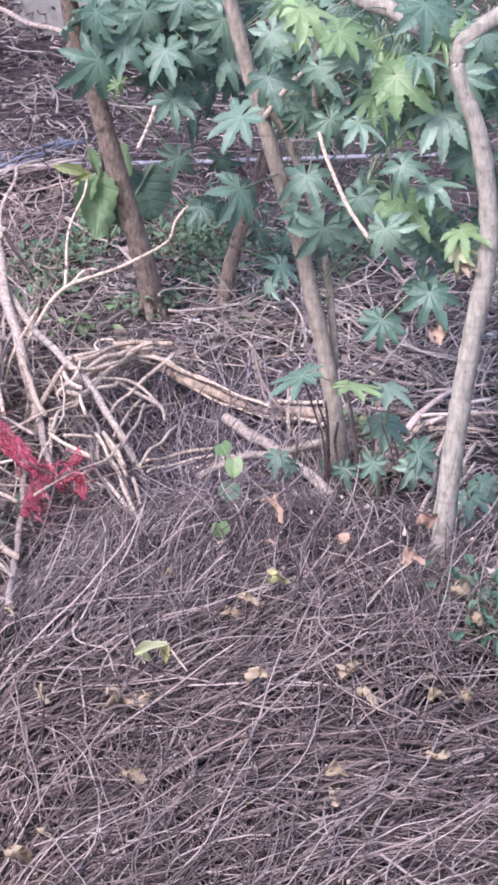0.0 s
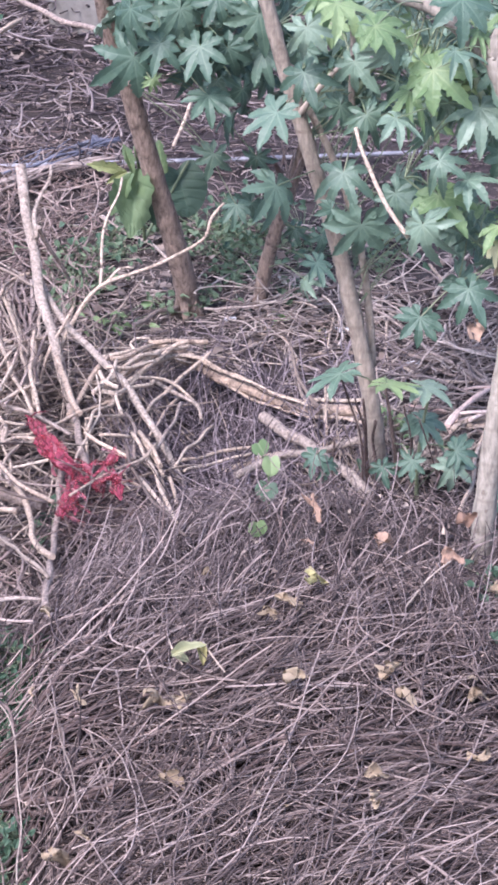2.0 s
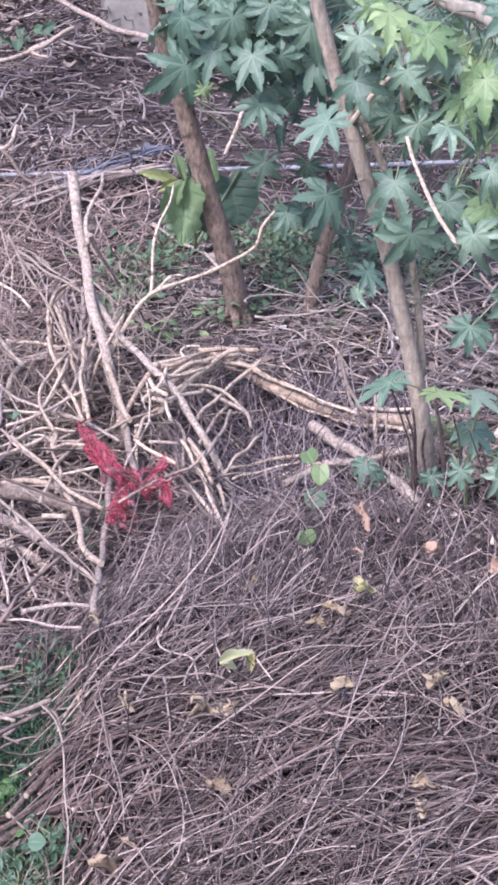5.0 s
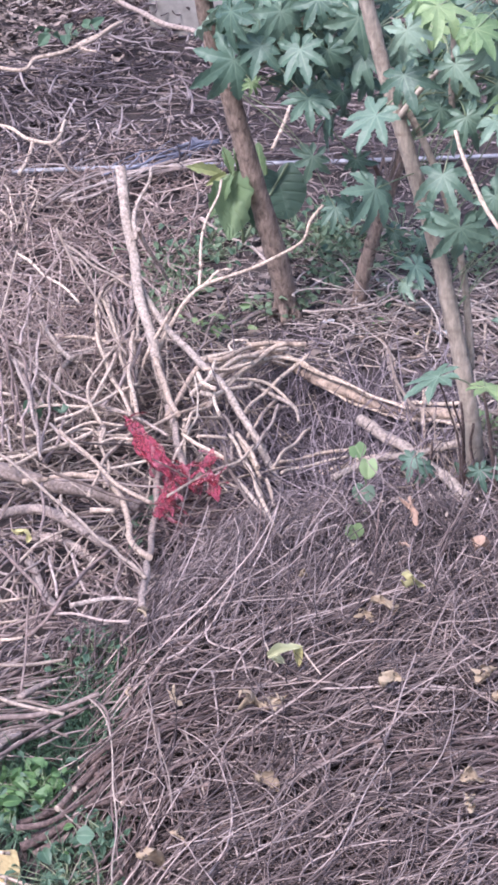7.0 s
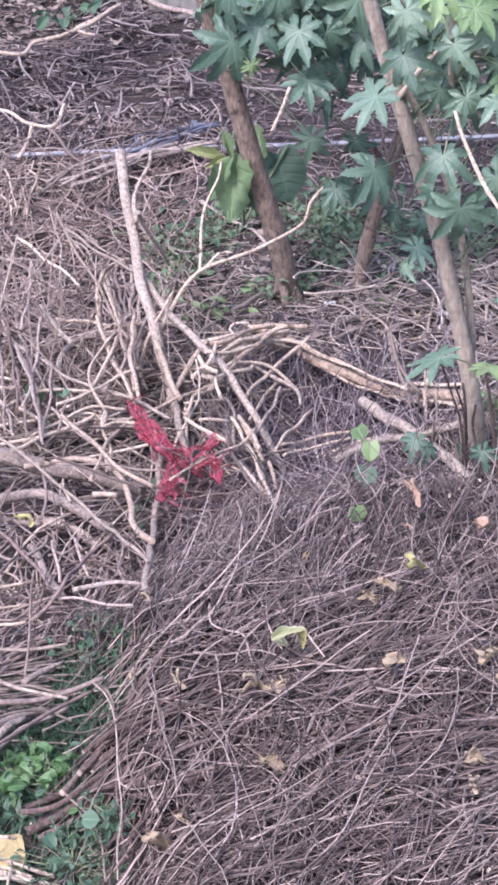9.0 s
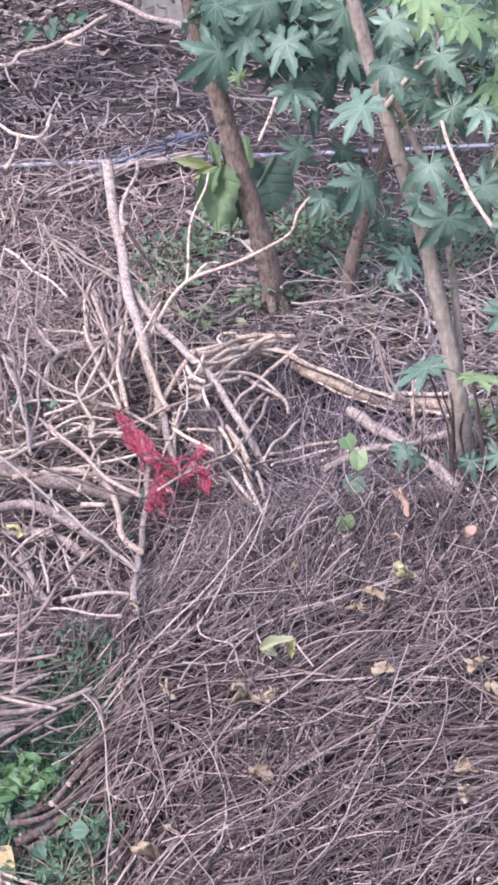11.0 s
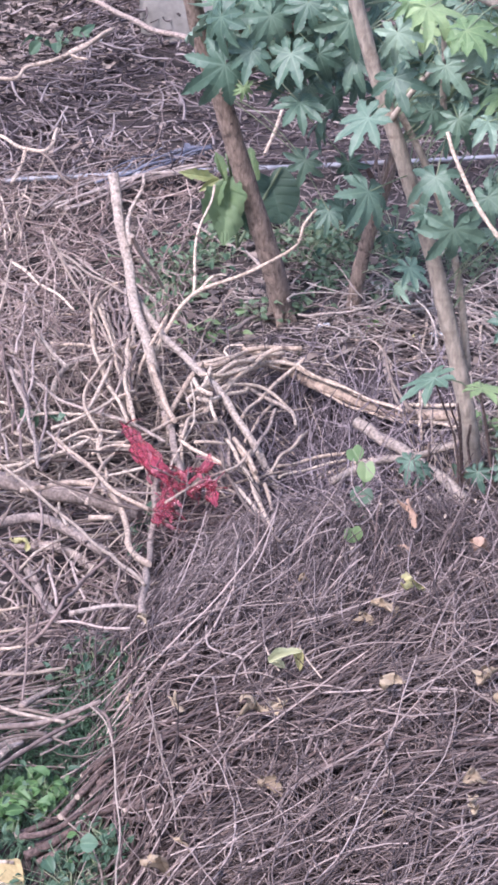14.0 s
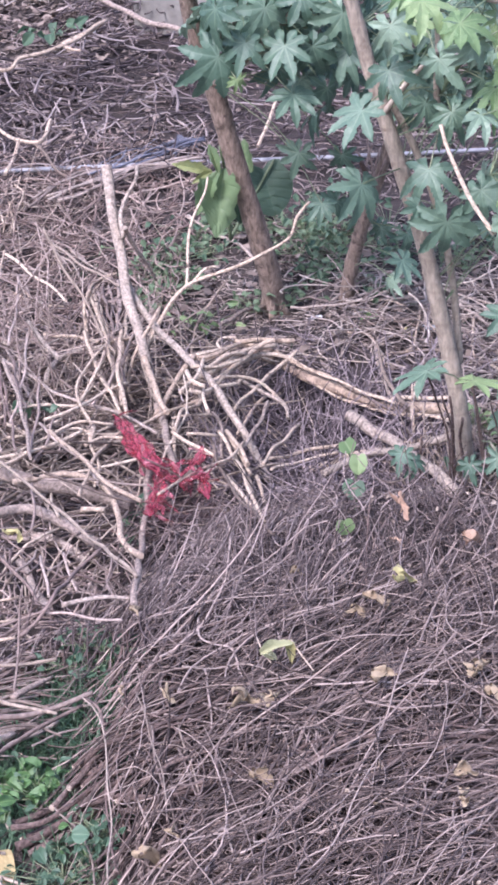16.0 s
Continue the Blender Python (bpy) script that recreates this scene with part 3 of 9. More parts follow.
    stem([(0.267, 6.022, 0.348), (0.371, 6.107, 0.342), (0.495, 6.164, 0.318), (0.615, 6.162, 0.296)], 0.0138, 0.0118, False)
    stem([(0.031, 5.803, 0.344), (0.114, 5.915, 0.340), (0.216, 6.036, 0.352), (0.339, 6.142, 0.350)], 0.0138, 0.0118, False)
    stem([(-0.101, 5.842, 0.336), (-0.019, 5.948, 0.347), (0.081, 6.026, 0.347), (0.200, 6.050, 0.352)], 0.0138, 0.0118, False)


build_stem_bundle()


# ---------------------------------------------------------------- bare branches, canes and logs
def branch(name, label, points, r0, r1, material, group="", knots=0.05, wobble=0.004, sides=8):
    r0, r1 = r0 * 0.87, r1 * 0.8
    me = limb_mesh(points, r0, r1, sides=sides, knots=knots, wobble=wobble)
    me.materials.append(CANE_PALE if material is CANE and "pale" in label else material)
    return tagged(new(name, me), label, "branch", group)


def twin(name, label, main, twigs, material, category="branch", side="side_shoot"):
    """A branch with side shoots that move with it."""
    pts, r0, r1 = main
    e = thing(name, pts[-1] if pts[-1][2] < pts[0][2] else pts[0], label, category)
    mesh_object("stem", limb_mesh(pts, r0, r1, sides=9, knots=0.06, wobble=0.004), material, e)
    for tp, a, b in twigs:
        mesh_object(side, limb_mesh(tp, a, b, sides=6, knots=0.06, wobble=0.004), material, e)
    return e


twin("dead_branch", "tall forked bare grey-tan branch standing in the cane tangle", ([(-1.026, 9.750, 0.930), (-0.998, 9.643, 0.782), (-0.966, 9.536, 0.641), (-0.934, 9.429, 0.502), (-0.900, 9.321, 0.415), (-0.855, 9.214, 0.304), (-0.804, 9.107, 0.169), (-0.766, 9.000, 0.023)], 0.0234, 0.0225),
     [([(-0.892, 9.750, 0.929), (-0.901, 9.688, 0.881), (-0.932, 9.625, 0.827), (-0.953, 9.562, 0.772), (-0.946, 9.500, 0.693)], 0.0074, 0.0109), ([(-0.826, 9.700, 0.421), (-0.865, 9.617, 0.532), (-0.924, 9.533, 0.706), (-0.930, 9.450, 0.755)], 0.0062, 0.0108)], OLDCANE)
twin("dead_branch", "long bent tan branch leaning across the cane tangle", ([(-0.967, 9.600, 0.508), (-0.899, 9.443, 0.444), (-0.798, 9.286, 0.365), (-0.682, 9.129, 0.314), (-0.580, 8.971, 0.280), (-0.470, 8.814, 0.197), (-0.374, 8.657, 0.080), (-0.269, 8.500, -0.033)], 0.0135, 0.0170),
     [([(-0.662, 9.400, 0.167), (-0.739, 9.333, 0.069), (-0.823, 9.267, -0.034), (-0.901, 9.200, -0.097)], 0.0073, 0.0097), ([(-0.463, 9.200, 0.179), (-0.342, 9.133, 0.125), (-0.258, 9.067, 0.103), (-0.238, 9.000, 0.071)], 0.0096, 0.0082)], OLDCANE)
twin("bare_shoot", "thin pale leafless shoot arching over the cane tangle", ([(-0.149, 9.700, 0.777), (-0.208, 9.656, 0.716), (-0.232, 9.611, 0.655), (-0.323, 9.567, 0.605), (-0.420, 9.522, 0.566), (-0.564, 9.478, 0.532), (-0.671, 9.433, 0.493), (-0.755, 9.389, 0.426), (-0.813, 9.344, 0.328), (-0.839, 9.300, 0.268)], 0.0061, 0.0096),
     [([(-0.591, 9.800, 0.858), (-0.605, 9.725, 0.815), (-0.645, 9.650, 0.739), (-0.673, 9.575, 0.625), (-0.681, 9.500, 0.467)], 0.0049, 0.0073), ([(-0.535, 9.500, 0.555), (-0.599, 9.475, 0.554), (-0.655, 9.450, 0.505)], 0.0048, 0.0060)], CANE_PALE)
log = twin("log", "split peeling tan log lying over the hollow", ([(-0.427, 9.630, 0.127), (-0.279, 9.488, 0.114), (-0.131, 9.371, 0.085), (0.015, 9.248, 0.073), (0.156, 9.092, 0.090), (0.318, 8.973, 0.120), (0.501, 8.902, 0.134)], 0.0274, 0.0268),
     [([(-0.479, 9.582, 0.180), (-0.328, 9.487, 0.171), (-0.179, 9.380, 0.142), (-0.033, 9.264, 0.119), (0.109, 9.104, 0.126), (0.247, 8.938, 0.159)], 0.0099, 0.0082), ([(-0.389, 9.501, 0.176), (-0.253, 9.432, 0.163), (-0.106, 9.314, 0.134), (0.038, 9.170, 0.129), (0.200, 8.933, 0.167)], 0.0061, 0.0058),
      ([(-0.530, 9.596, 0.115), (-0.406, 9.590, 0.122), (-0.279, 9.479, 0.105), (-0.143, 9.355, 0.071), (-0.010, 9.234, 0.053), (0.132, 9.072, 0.068)], 0.0075, 0.0059), ([(0.015, 9.256, 0.090), (0.157, 9.124, 0.096), (0.320, 9.035, 0.115), (0.505, 8.995, 0.123)], 0.0084, 0.0071),
      ([(0.132, 9.072, 0.078), (0.247, 8.944, 0.106), (0.384, 8.878, 0.125), (0.497, 8.829, 0.127)], 0.0095, 0.0069)], LOGWOOD, "branch", "bark_strip")
branch("log", "short grey-tan log with a pale sawn end", [(0.019, 8.976, 0.092), (0.130, 8.774, 0.107), (0.241, 8.552, 0.127), (0.370, 8.318, 0.127), (0.431, 8.181, 0.121)], 0.0286, 0.0287, OLDCANE, knots=0.08, sides=10)
branch("log", "thin barked pole lying behind the brush pile", [(-0.142, 8.666, -0.003), (0.014, 8.776, -0.005), (0.198, 8.768, 0.045), (0.381, 8.770, 0.084), (0.520, 8.815, 0.088)], 0.0160, 0.0185, LOGWOOD, knots=0.07)
branch("log", "thick grey log half buried under canes", [(-1.494, 8.101, 0.287), (-1.313, 8.041, 0.287), (-1.160, 8.012, 0.263), (-0.989, 7.998, 0.229), (-0.803, 7.929, 0.200)], 0.0391, 0.0318, DEADWOOD, knots=0.07, sides=10)
branch("log", "grey-tan log half buried under canes", [(-1.395, 7.698, 0.240), (-1.307, 7.811, 0.232), (-1.187, 7.860, 0.230), (-1.053, 7.788, 0.211), (-0.903, 7.638, 0.190)], 0.0229, 0.0248, DEADWOOD, knots=0.07, sides=10)
branch("bent_cane", "pale bent cane hooked over the logs", [(-1.250, 7.954, 0.295), (-1.154, 8.004, 0.290), (-1.073, 8.045, 0.279), (-0.986, 8.032, 0.271), (-0.917, 7.982, 0.266), (-0.865, 7.874, 0.261), (-0.833, 7.706, 0.261), (-0.800, 7.519, 0.271), (-0.724, 7.341, 0.304)], 0.0132, 0.0144, CANE_PALE)
branch("bent_cane", "long straight grey stick over the logs", [(-1.413, 8.050, 0.406), (-1.241, 7.865, 0.390), (-1.072, 7.655, 0.355), (-0.908, 7.439, 0.328), (-0.775, 7.102, 0.417), (-0.706, 6.999, 0.402)], 0.0064, 0.0086, CANE)
branch("bent_cane", "upright grey-tan stick under the red plastic", [(-0.762, 8.272, 0.223), (-0.748, 7.976, 0.224), (-0.743, 7.779, 0.217), (-0.737, 7.527, 0.232), (-0.717, 7.124, 0.343), (-0.708, 6.902, 0.343)], 0.0141, 0.0153, DEADWOOD)
branch("bent_cane", "grey broken stick lying on dark twigs", [(-0.955, 6.936, 0.333), (-0.893, 6.953, 0.342), (-0.819, 6.975, 0.340), (-0.730, 6.962, 0.342)], 0.0109, 0.0071, DEADWOOD)
branch("bent_cane", "thin rosy stick lying on dark twigs", [(-1.008, 6.925, 0.307), (-0.927, 6.901, 0.316), (-0.848, 6.869, 0.320), (-0.747, 6.847, 0.331)], 0.0057, 0.0061, ROSE)
branch("bent_cane", "grey stick lying in the tangle", [(-1.192, 9.080, 0.316), (-1.259, 9.198, 0.326), (-1.320, 9.319, 0.340), (-1.362, 9.412, 0.355)], 0.0115, 0.0105, OLDCANE)
branch("bent_cane", "pale straight cane across the log", [(-0.602, 8.792, 0.233), (-0.504, 9.083, 0.231), (-0.372, 9.367, 0.238), (-0.300, 9.401, 0.255)], 0.0126, 0.0133, CANE)
branch("bent_cane", "pale cane end on the log", [(-0.453, 9.448, 0.230), (-0.351, 9.483, 0.223), (-0.217, 9.490, 0.217)], 0.0122, 0.0135, LOGWOOD)
branch("bent_cane", "thin curved shoot rising from the log", [(0.134, 9.246, 0.308), (0.151, 9.156, 0.269), (0.173, 9.013, 0.234), (0.217, 8.887, 0.208), (0.256, 8.874, 0.181)], 0.0072, 0.0116, CANE)
branch("bent_cane", "thin curved stick before the small trunk", [(0.054, 9.922, 0.126), (0.170, 10.009, 0.103), (0.302, 9.982, 0.081), (0.397, 9.915, 0.058)], 0.0051, 0.0077, CANE)
branch("bent_cane", "pale stick among the canes", [(-0.192, 8.938, 0.068), (-0.260, 8.679, 0.113), (-0.329, 8.365, 0.170)], 0.0082, 0.0088, CANE)
branch("bent_cane", "long thin grey stick lying across the ground", [(-0.807, 11.308, 0.145), (-0.654, 11.093, 0.132), (-0.493, 10.915, 0.109), (-0.307, 10.610, 0.064)], 0.0086, 0.0108, DEADWOOD)
branch("bent_cane", "pale upright cane looping in the tangle", [(-1.098, 9.500, 0.459), (-1.118, 9.425, 0.400), (-1.105, 9.350, 0.300), (-1.057, 9.275, 0.188), (-0.961, 9.200, 0.023)], 0.0086, 0.0097, CANE)
branch("bent_cane", "pale upright cane in the tangle", [(-1.108, 9.500, 0.449), (-1.053, 9.425, 0.335), (-0.997, 9.350, 0.221), (-0.971, 9.275, 0.122), (-0.949, 9.200, 0.023)], 0.0086, 0.0097, CANE)
branch("bent_cane", "pale curved cane in the tangle", [(-0.784, 9.300, 0.449), (-0.831, 9.250, 0.380), (-0.886, 9.200, 0.285), (-0.916, 9.150, 0.151), (-0.873, 9.100, 0.029)], 0.0084, 0.0084, CANE)
branch("bent_cane", "hooked pale cane in the tangle", [(-0.672, 8.421, 0.291), (-0.652, 8.627, 0.283), (-0.592, 8.755, 0.249), (-0.610, 8.931, 0.226)], 0.0089, 0.0093, CANE)
branch("bent_cane", "pale crossing cane in the tangle", [(-0.987, 7.807, 0.313), (-0.943, 8.228, 0.297), (-0.857, 8.493, 0.258), (-0.696, 8.748, 0.228), (-0.505, 9.072, 0.163)], 0.0073, 0.0095, CANE)
branch("bent_cane", "grey crossing stick in the tangle", [(-1.429, 9.108, 0.300), (-1.264, 8.912, 0.282), (-1.081, 8.717, 0.280), (-0.914, 8.632, 0.269), (-0.745, 8.485, 0.249)], 0.0071, 0.0089, DEADWOOD)
branch("bent_cane", "slim cane in the tangle", [(-0.515, 8.354, 0.261), (-0.486, 8.199, 0.238), (-0.407, 7.885, 0.274), (-0.257, 7.436, 0.341)], 0.0077, 0.0080, CANE)
branch("bent_cane", "pale broken cane in the tangle", [(-0.502, 8.528, 0.229), (-0.425, 8.301, 0.213), (-0.343, 7.850, 0.268), (-0.292, 7.573, 0.316)], 0.0090, 0.0091, CANE)
branch("bent_cane", "pale crossing cane in the tangle", [(-0.696, 7.828, 0.302), (-0.585, 8.050, 0.275), (-0.465, 8.234, 0.246), (-0.398, 8.444, 0.218)], 0.0063, 0.0078, CANE)
branch("bent_cane", "long slim stick in the tangle", [(-1.296, 9.600, 0.702), (-1.218, 9.500, 0.579), (-1.128, 9.400, 0.488), (-1.040, 9.300, 0.347), (-0.967, 9.200, 0.285)], 0.0074, 0.0072, CANE)
branch("bent_cane", "long slim stick in the tangle", [(-1.381, 10.400, 0.349), (-1.259, 10.233, 0.327), (-1.139, 10.067, 0.321), (-1.006, 9.900, 0.317)], 0.0080, 0.0076, CANE)
branch("bent_cane", "pale stick low in the tangle", [(-1.566, 10.200, 0.369), (-1.443, 10.033, 0.349), (-1.322, 9.867, 0.332), (-1.228, 9.700, 0.330)], 0.0079, 0.0075, CANE)
branch("fallen_branch", "long pale fallen branch on the bank", [(-2.069, 12.514, 0.589), (-1.882, 12.491, 0.572), (-1.808, 12.517, 0.573), (-1.766, 12.618, 0.594), (-1.625, 12.699, 0.614), (-1.512, 12.824, 0.623), (-1.415, 12.975, 0.654), (-1.335, 13.115, 0.670)], 0.0126, 0.0146, CANE)
branch("fallen_branch", "pale side shoot of the fallen branch on the bank", [(-1.442, 12.680, 0.618), (-1.503, 12.729, 0.617), (-1.556, 12.790, 0.620)], 0.0079, 0.0111, CANE)
branch("fallen_branch", "pale hooked dry branch on the bank", [(-1.975, 12.175, 0.363), (-1.843, 12.090, 0.358), (-1.701, 11.917, 0.350), (-1.606, 11.875, 0.356), (-1.566, 12.004, 0.370), (-1.571, 12.188, 0.381)], 0.0108, 0.0138, CANE)
branch("fallen_branch", "short pale stick on the bank", [(-1.711, 11.905, 0.347), (-1.729, 11.828, 0.293), (-1.758, 11.704, 0.236)], 0.0105, 0.0134, CANE)
branch("fallen_branch", "curved dry branch on the bank", [(-1.651, 11.902, 0.354), (-1.571, 11.817, 0.326), (-1.481, 11.641, 0.276), (-1.404, 11.597, 0.245)], 0.0090, 0.0103, CANE)
branch("fallen_branch", "grey fallen branch at the top of the bank", [(-1.666, 13.866, 0.712), (-1.445, 13.643, 0.673), (-1.233, 13.444, 0.618), (-1.062, 13.323, 0.583), (-0.879, 13.227, 0.559), (-0.725, 13.031, 0.530)], 0.0161, 0.0233, DEADWOOD, knots=0.07)
branch("fallen_branch", "pale broken stick end on the bank", [(-1.561, 12.833, 0.606), (-1.447, 12.971, 0.632), (-1.337, 13.162, 0.654)], 0.0192, 0.0131, CANE)
branch("fallen_branch", "thin pale stick standing against the straw", [(-0.353, 12.000, 0.521), (-0.399, 11.900, 0.433), (-0.441, 11.800, 0.336)], 0.0105, 0.0118, CANE)
branch("fallen_branch", "pale stick on the ground between the trunks", [(0.288, 11.648, 0.172), (0.465, 11.671, 0.158), (0.584, 11.731, 0.156)], 0.0088, 0.0089, CANE)
branch("fallen_branch", "thin stick lying over the pile's edge", [(0.646, 7.039, 0.448), (0.566, 6.963, 0.416), (0.485, 6.837, 0.392)], 0.0038, 0.0037, CANE)
branch("fallen_branch", "grey curved twig on the ground behind the trunk", [(0.348, 10.144, 0.112), (0.508, 9.928, 0.089), (0.649, 9.691, 0.079), (0.837, 9.530, 0.093), (1.013, 9.290, 0.091)], 0.0091, 0.0109, DEADWOOD)
branch("fallen_branch", "grey curved twig on the ground behind the trunk", [(0.616, 9.553, 0.084), (0.737, 9.511, 0.088), (0.876, 9.404, 0.094), (1.088, 9.516, 0.086)], 0.0074, 0.0099, DEADWOOD)
branch("bent_cane", "pale cane crossing above the hollow", [(-0.458, 8.895, 0.162), (-0.397, 9.103, 0.146), (-0.297, 9.339, 0.147), (-0.210, 9.469, 0.171)], 0.0081, 0.0110, CANE)
branch("bent_cane", "pale stick crossing the hollow", [(-0.438, 8.686, 0.147), (-0.389, 9.006, 0.104), (-0.337, 9.204, 0.080)], 0.0068, 0.0096, CANE)
branch("bent_cane", "pale thick cane leaning on the tangle", [(-0.771, 8.731, 0.209), (-0.704, 9.036, 0.225), (-0.638, 9.216, 0.266)], 0.0137, 0.0155, CANE)
branch("bent_cane", "pale cane arching towards the log", [(-0.598, 9.119, 0.241), (-0.501, 9.315, 0.214), (-0.411, 9.477, 0.193), (-0.339, 9.539, 0.183)], 0.0107, 0.0111, CANE)
branch("bent_cane", "pale cane arching towards the log", [(-0.562, 9.116, 0.227), (-0.453, 9.322, 0.191), (-0.336, 9.435, 0.169), (-0.210, 9.455, 0.150)], 0.0095, 0.0086, CANE)
branch("bent_cane", "pale short cane above the tangle", [(-0.657, 9.205, 0.266), (-0.580, 9.244, 0.265), (-0.519, 9.312, 0.257)], 0.0107, 0.0108, CANE)
branch("bent_cane", "hooked pale cane tip above the tangle", [(-0.470, 9.445, 0.252), (-0.527, 9.464, 0.246), (-0.548, 9.406, 0.239), (-0.517, 9.348, 0.226)], 0.0061, 0.0073, CANE)
branch("bent_cane", "pale bright stick in the tangle", [(-0.681, 8.441, 0.274), (-0.588, 8.369, 0.245), (-0.492, 8.289, 0.220)], 0.0100, 0.0088, CANE)
branch("bent_cane", "pale bright stick in the tangle", [(-0.624, 8.423, 0.270), (-0.559, 8.447, 0.257), (-0.501, 8.473, 0.241)], 0.0078, 0.0078, CANE)
branch("bent_cane", "pale bright stick low in the tangle", [(-0.458, 8.516, 0.211), (-0.407, 8.358, 0.198), (-0.367, 8.223, 0.185)], 0.0112, 0.0098, CANE)
branch("bent_cane", "pale stick end low in the tangle", [(-0.458, 8.181, 0.200), (-0.380, 8.027, 0.186), (-0.322, 7.838, 0.196)], 0.0108, 0.0084, CANE)
branch("bent_cane", "pale broken stick low in the tangle", [(-0.381, 8.242, 0.163), (-0.358, 8.112, 0.162), (-0.340, 7.981, 0.171)], 0.0131, 0.0106, CANE)
branch("bent_cane", "pale broken stick low in the tangle", [(-0.344, 8.206, 0.189), (-0.323, 8.081, 0.188), (-0.306, 7.976, 0.188)], 0.0098, 0.0074, CANE)
branch("bent_cane", "pale long stick lying before the hollow", [(-0.315, 8.614, 0.068), (-0.177, 8.762, 0.026), (0.007, 8.851, 0.021)], 0.0091, 0.0105, CANE)
branch("bent_cane", "pale thin stick lying before the hollow", [(-0.298, 8.503, 0.074), (-0.175, 8.655, 0.042), (-0.027, 8.730, 0.037)], 0.0067, 0.0080, CANE)
branch("bent_cane", "grey upright stick in the tangle", [(-0.540, 8.715, 0.233), (-0.501, 8.651, 0.197), (-0.484, 8.381, 0.181)], 0.0080, 0.0077, DEADWOOD)
branch("bent_cane", "long grey stick crossing the tangle", [(-0.567, 8.179, 0.200), (-0.456, 8.353, 0.194), (-0.381, 8.684, 0.138), (-0.321, 9.092, 0.104)], 0.0076, 0.0095, DEADWOOD)
branch("bent_cane", "pale slim cane in the tangle", [(-1.115, 9.358, 0.323), (-1.018, 8.944, 0.318), (-0.892, 8.562, 0.308)], 0.0097, 0.0090, CANE)
branch("bent_cane", "pale slim cane in the tangle", [(-1.068, 8.611, 0.316), (-1.024, 8.864, 0.328), (-1.003, 9.056, 0.357)], 0.0079, 0.0082, CANE)
branch("bent_cane", "pale curved cane in the tangle", [(-1.012, 9.098, 0.354), (-1.065, 8.957, 0.338), (-1.084, 8.774, 0.330), (-1.058, 8.566, 0.336), (-0.992, 8.415, 0.326)], 0.0071, 0.0078, CANE)
branch("bent_cane", "pale slim cane in the tangle", [(-1.180, 8.414, 0.342), (-1.079, 8.505, 0.339), (-0.988, 8.722, 0.310), (-0.893, 8.840, 0.308)], 0.0078, 0.0081, CANE)
branch("bent_cane", "pale stick low over the logs", [(-1.299, 7.974, 0.353), (-1.163, 8.162, 0.334), (-1.028, 8.327, 0.328)], 0.0085, 0.0099, CANE)
branch("bent_cane", "long pale stick low over the logs", [(-1.139, 8.228, 0.382), (-1.011, 8.061, 0.353), (-0.878, 7.875, 0.321), (-0.752, 7.785, 0.296)], 0.0087, 0.0104, CANE)
branch("bent_cane", "brown upright stick in the tangle", [(-1.402, 8.907, 0.386), (-1.281, 8.487, 0.372), (-1.182, 8.001, 0.371)], 0.0093, 0.0085, DEADWOOD)
branch("bent_cane", "pale thick upright cane in the tangle", [(-0.888, 9.474, 0.274), (-0.809, 9.002, 0.267), (-0.718, 8.680, 0.246)], 0.0184, 0.0148, CANE)
branch("bent_cane", "pale upright cane in the tangle", [(-0.958, 9.389, 0.310), (-0.927, 8.869, 0.326), (-0.864, 8.550, 0.306)], 0.0109, 0.0101, CANE)
branch("bent_cane", "brown thin stick behind the red plastic", [(-1.123, 7.908, 0.328), (-0.918, 7.958, 0.294), (-0.705, 7.944, 0.282)], 0.0053, 0.0053, STALK)
branch("bent_cane", "long tan stick lying over the stalks", [(-1.242, 6.860, 0.144), (-1.087, 6.849, 0.160), (-0.973, 6.827, 0.184)], 0.0077, 0.0076, CANE)
branch("bent_cane", "thin brown upright stick over the stalks", [(-1.089, 6.977, 0.387), (-1.104, 6.896, 0.237), (-1.097, 6.702, 0.138)], 0.0048, 0.0056, STALK)
branch("bent_cane", "tan curved stalk lying over the stalks", [(-1.214, 6.666, 0.166), (-1.119, 6.583, 0.168), (-1.031, 6.547, 0.164), (-0.932, 6.514, 0.173)], 0.0084, 0.0073, CANE)
branch("bent_cane", "tan curved stalk lying over the grass", [(-1.173, 6.379, 0.173), (-1.072, 6.435, 0.166), (-0.995, 6.469, 0.149), (-0.909, 6.421, 0.148)], 0.0054, 0.0055, CANE)
branch("bent_cane", "thick brown stalk lying over the grass", [(-1.192, 6.508, 0.154), (-1.047, 6.520, 0.160), (-0.920, 6.545, 0.177), (-0.820, 6.571, 0.215)], 0.0120, 0.0101, STALK)
branch("bent_cane", "brown stalk lying over the grass", [(-1.152, 6.225, 0.156), (-1.046, 6.371, 0.160), (-0.945, 6.505, 0.152), (-0.859, 6.569, 0.169)], 0.0080, 0.0083, STALK)
branch("bent_cane", "long thin stalk hanging over the stems", [(-0.820, 6.283, 0.369), (-0.755, 6.169, 0.378), (-0.725, 5.988, 0.373), (-0.688, 5.738, 0.340), (-0.669, 5.487, 0.339), (-0.659, 5.297, 0.351)], 0.0031, 0.0031, CANE)
branch("bent_cane", "thin stalk hanging over the stems", [(-0.653, 6.283, 0.390), (-0.603, 6.091, 0.388), (-0.553, 5.868, 0.392), (-0.509, 5.650, 0.400)], 0.0026, 0.0024, CANE)
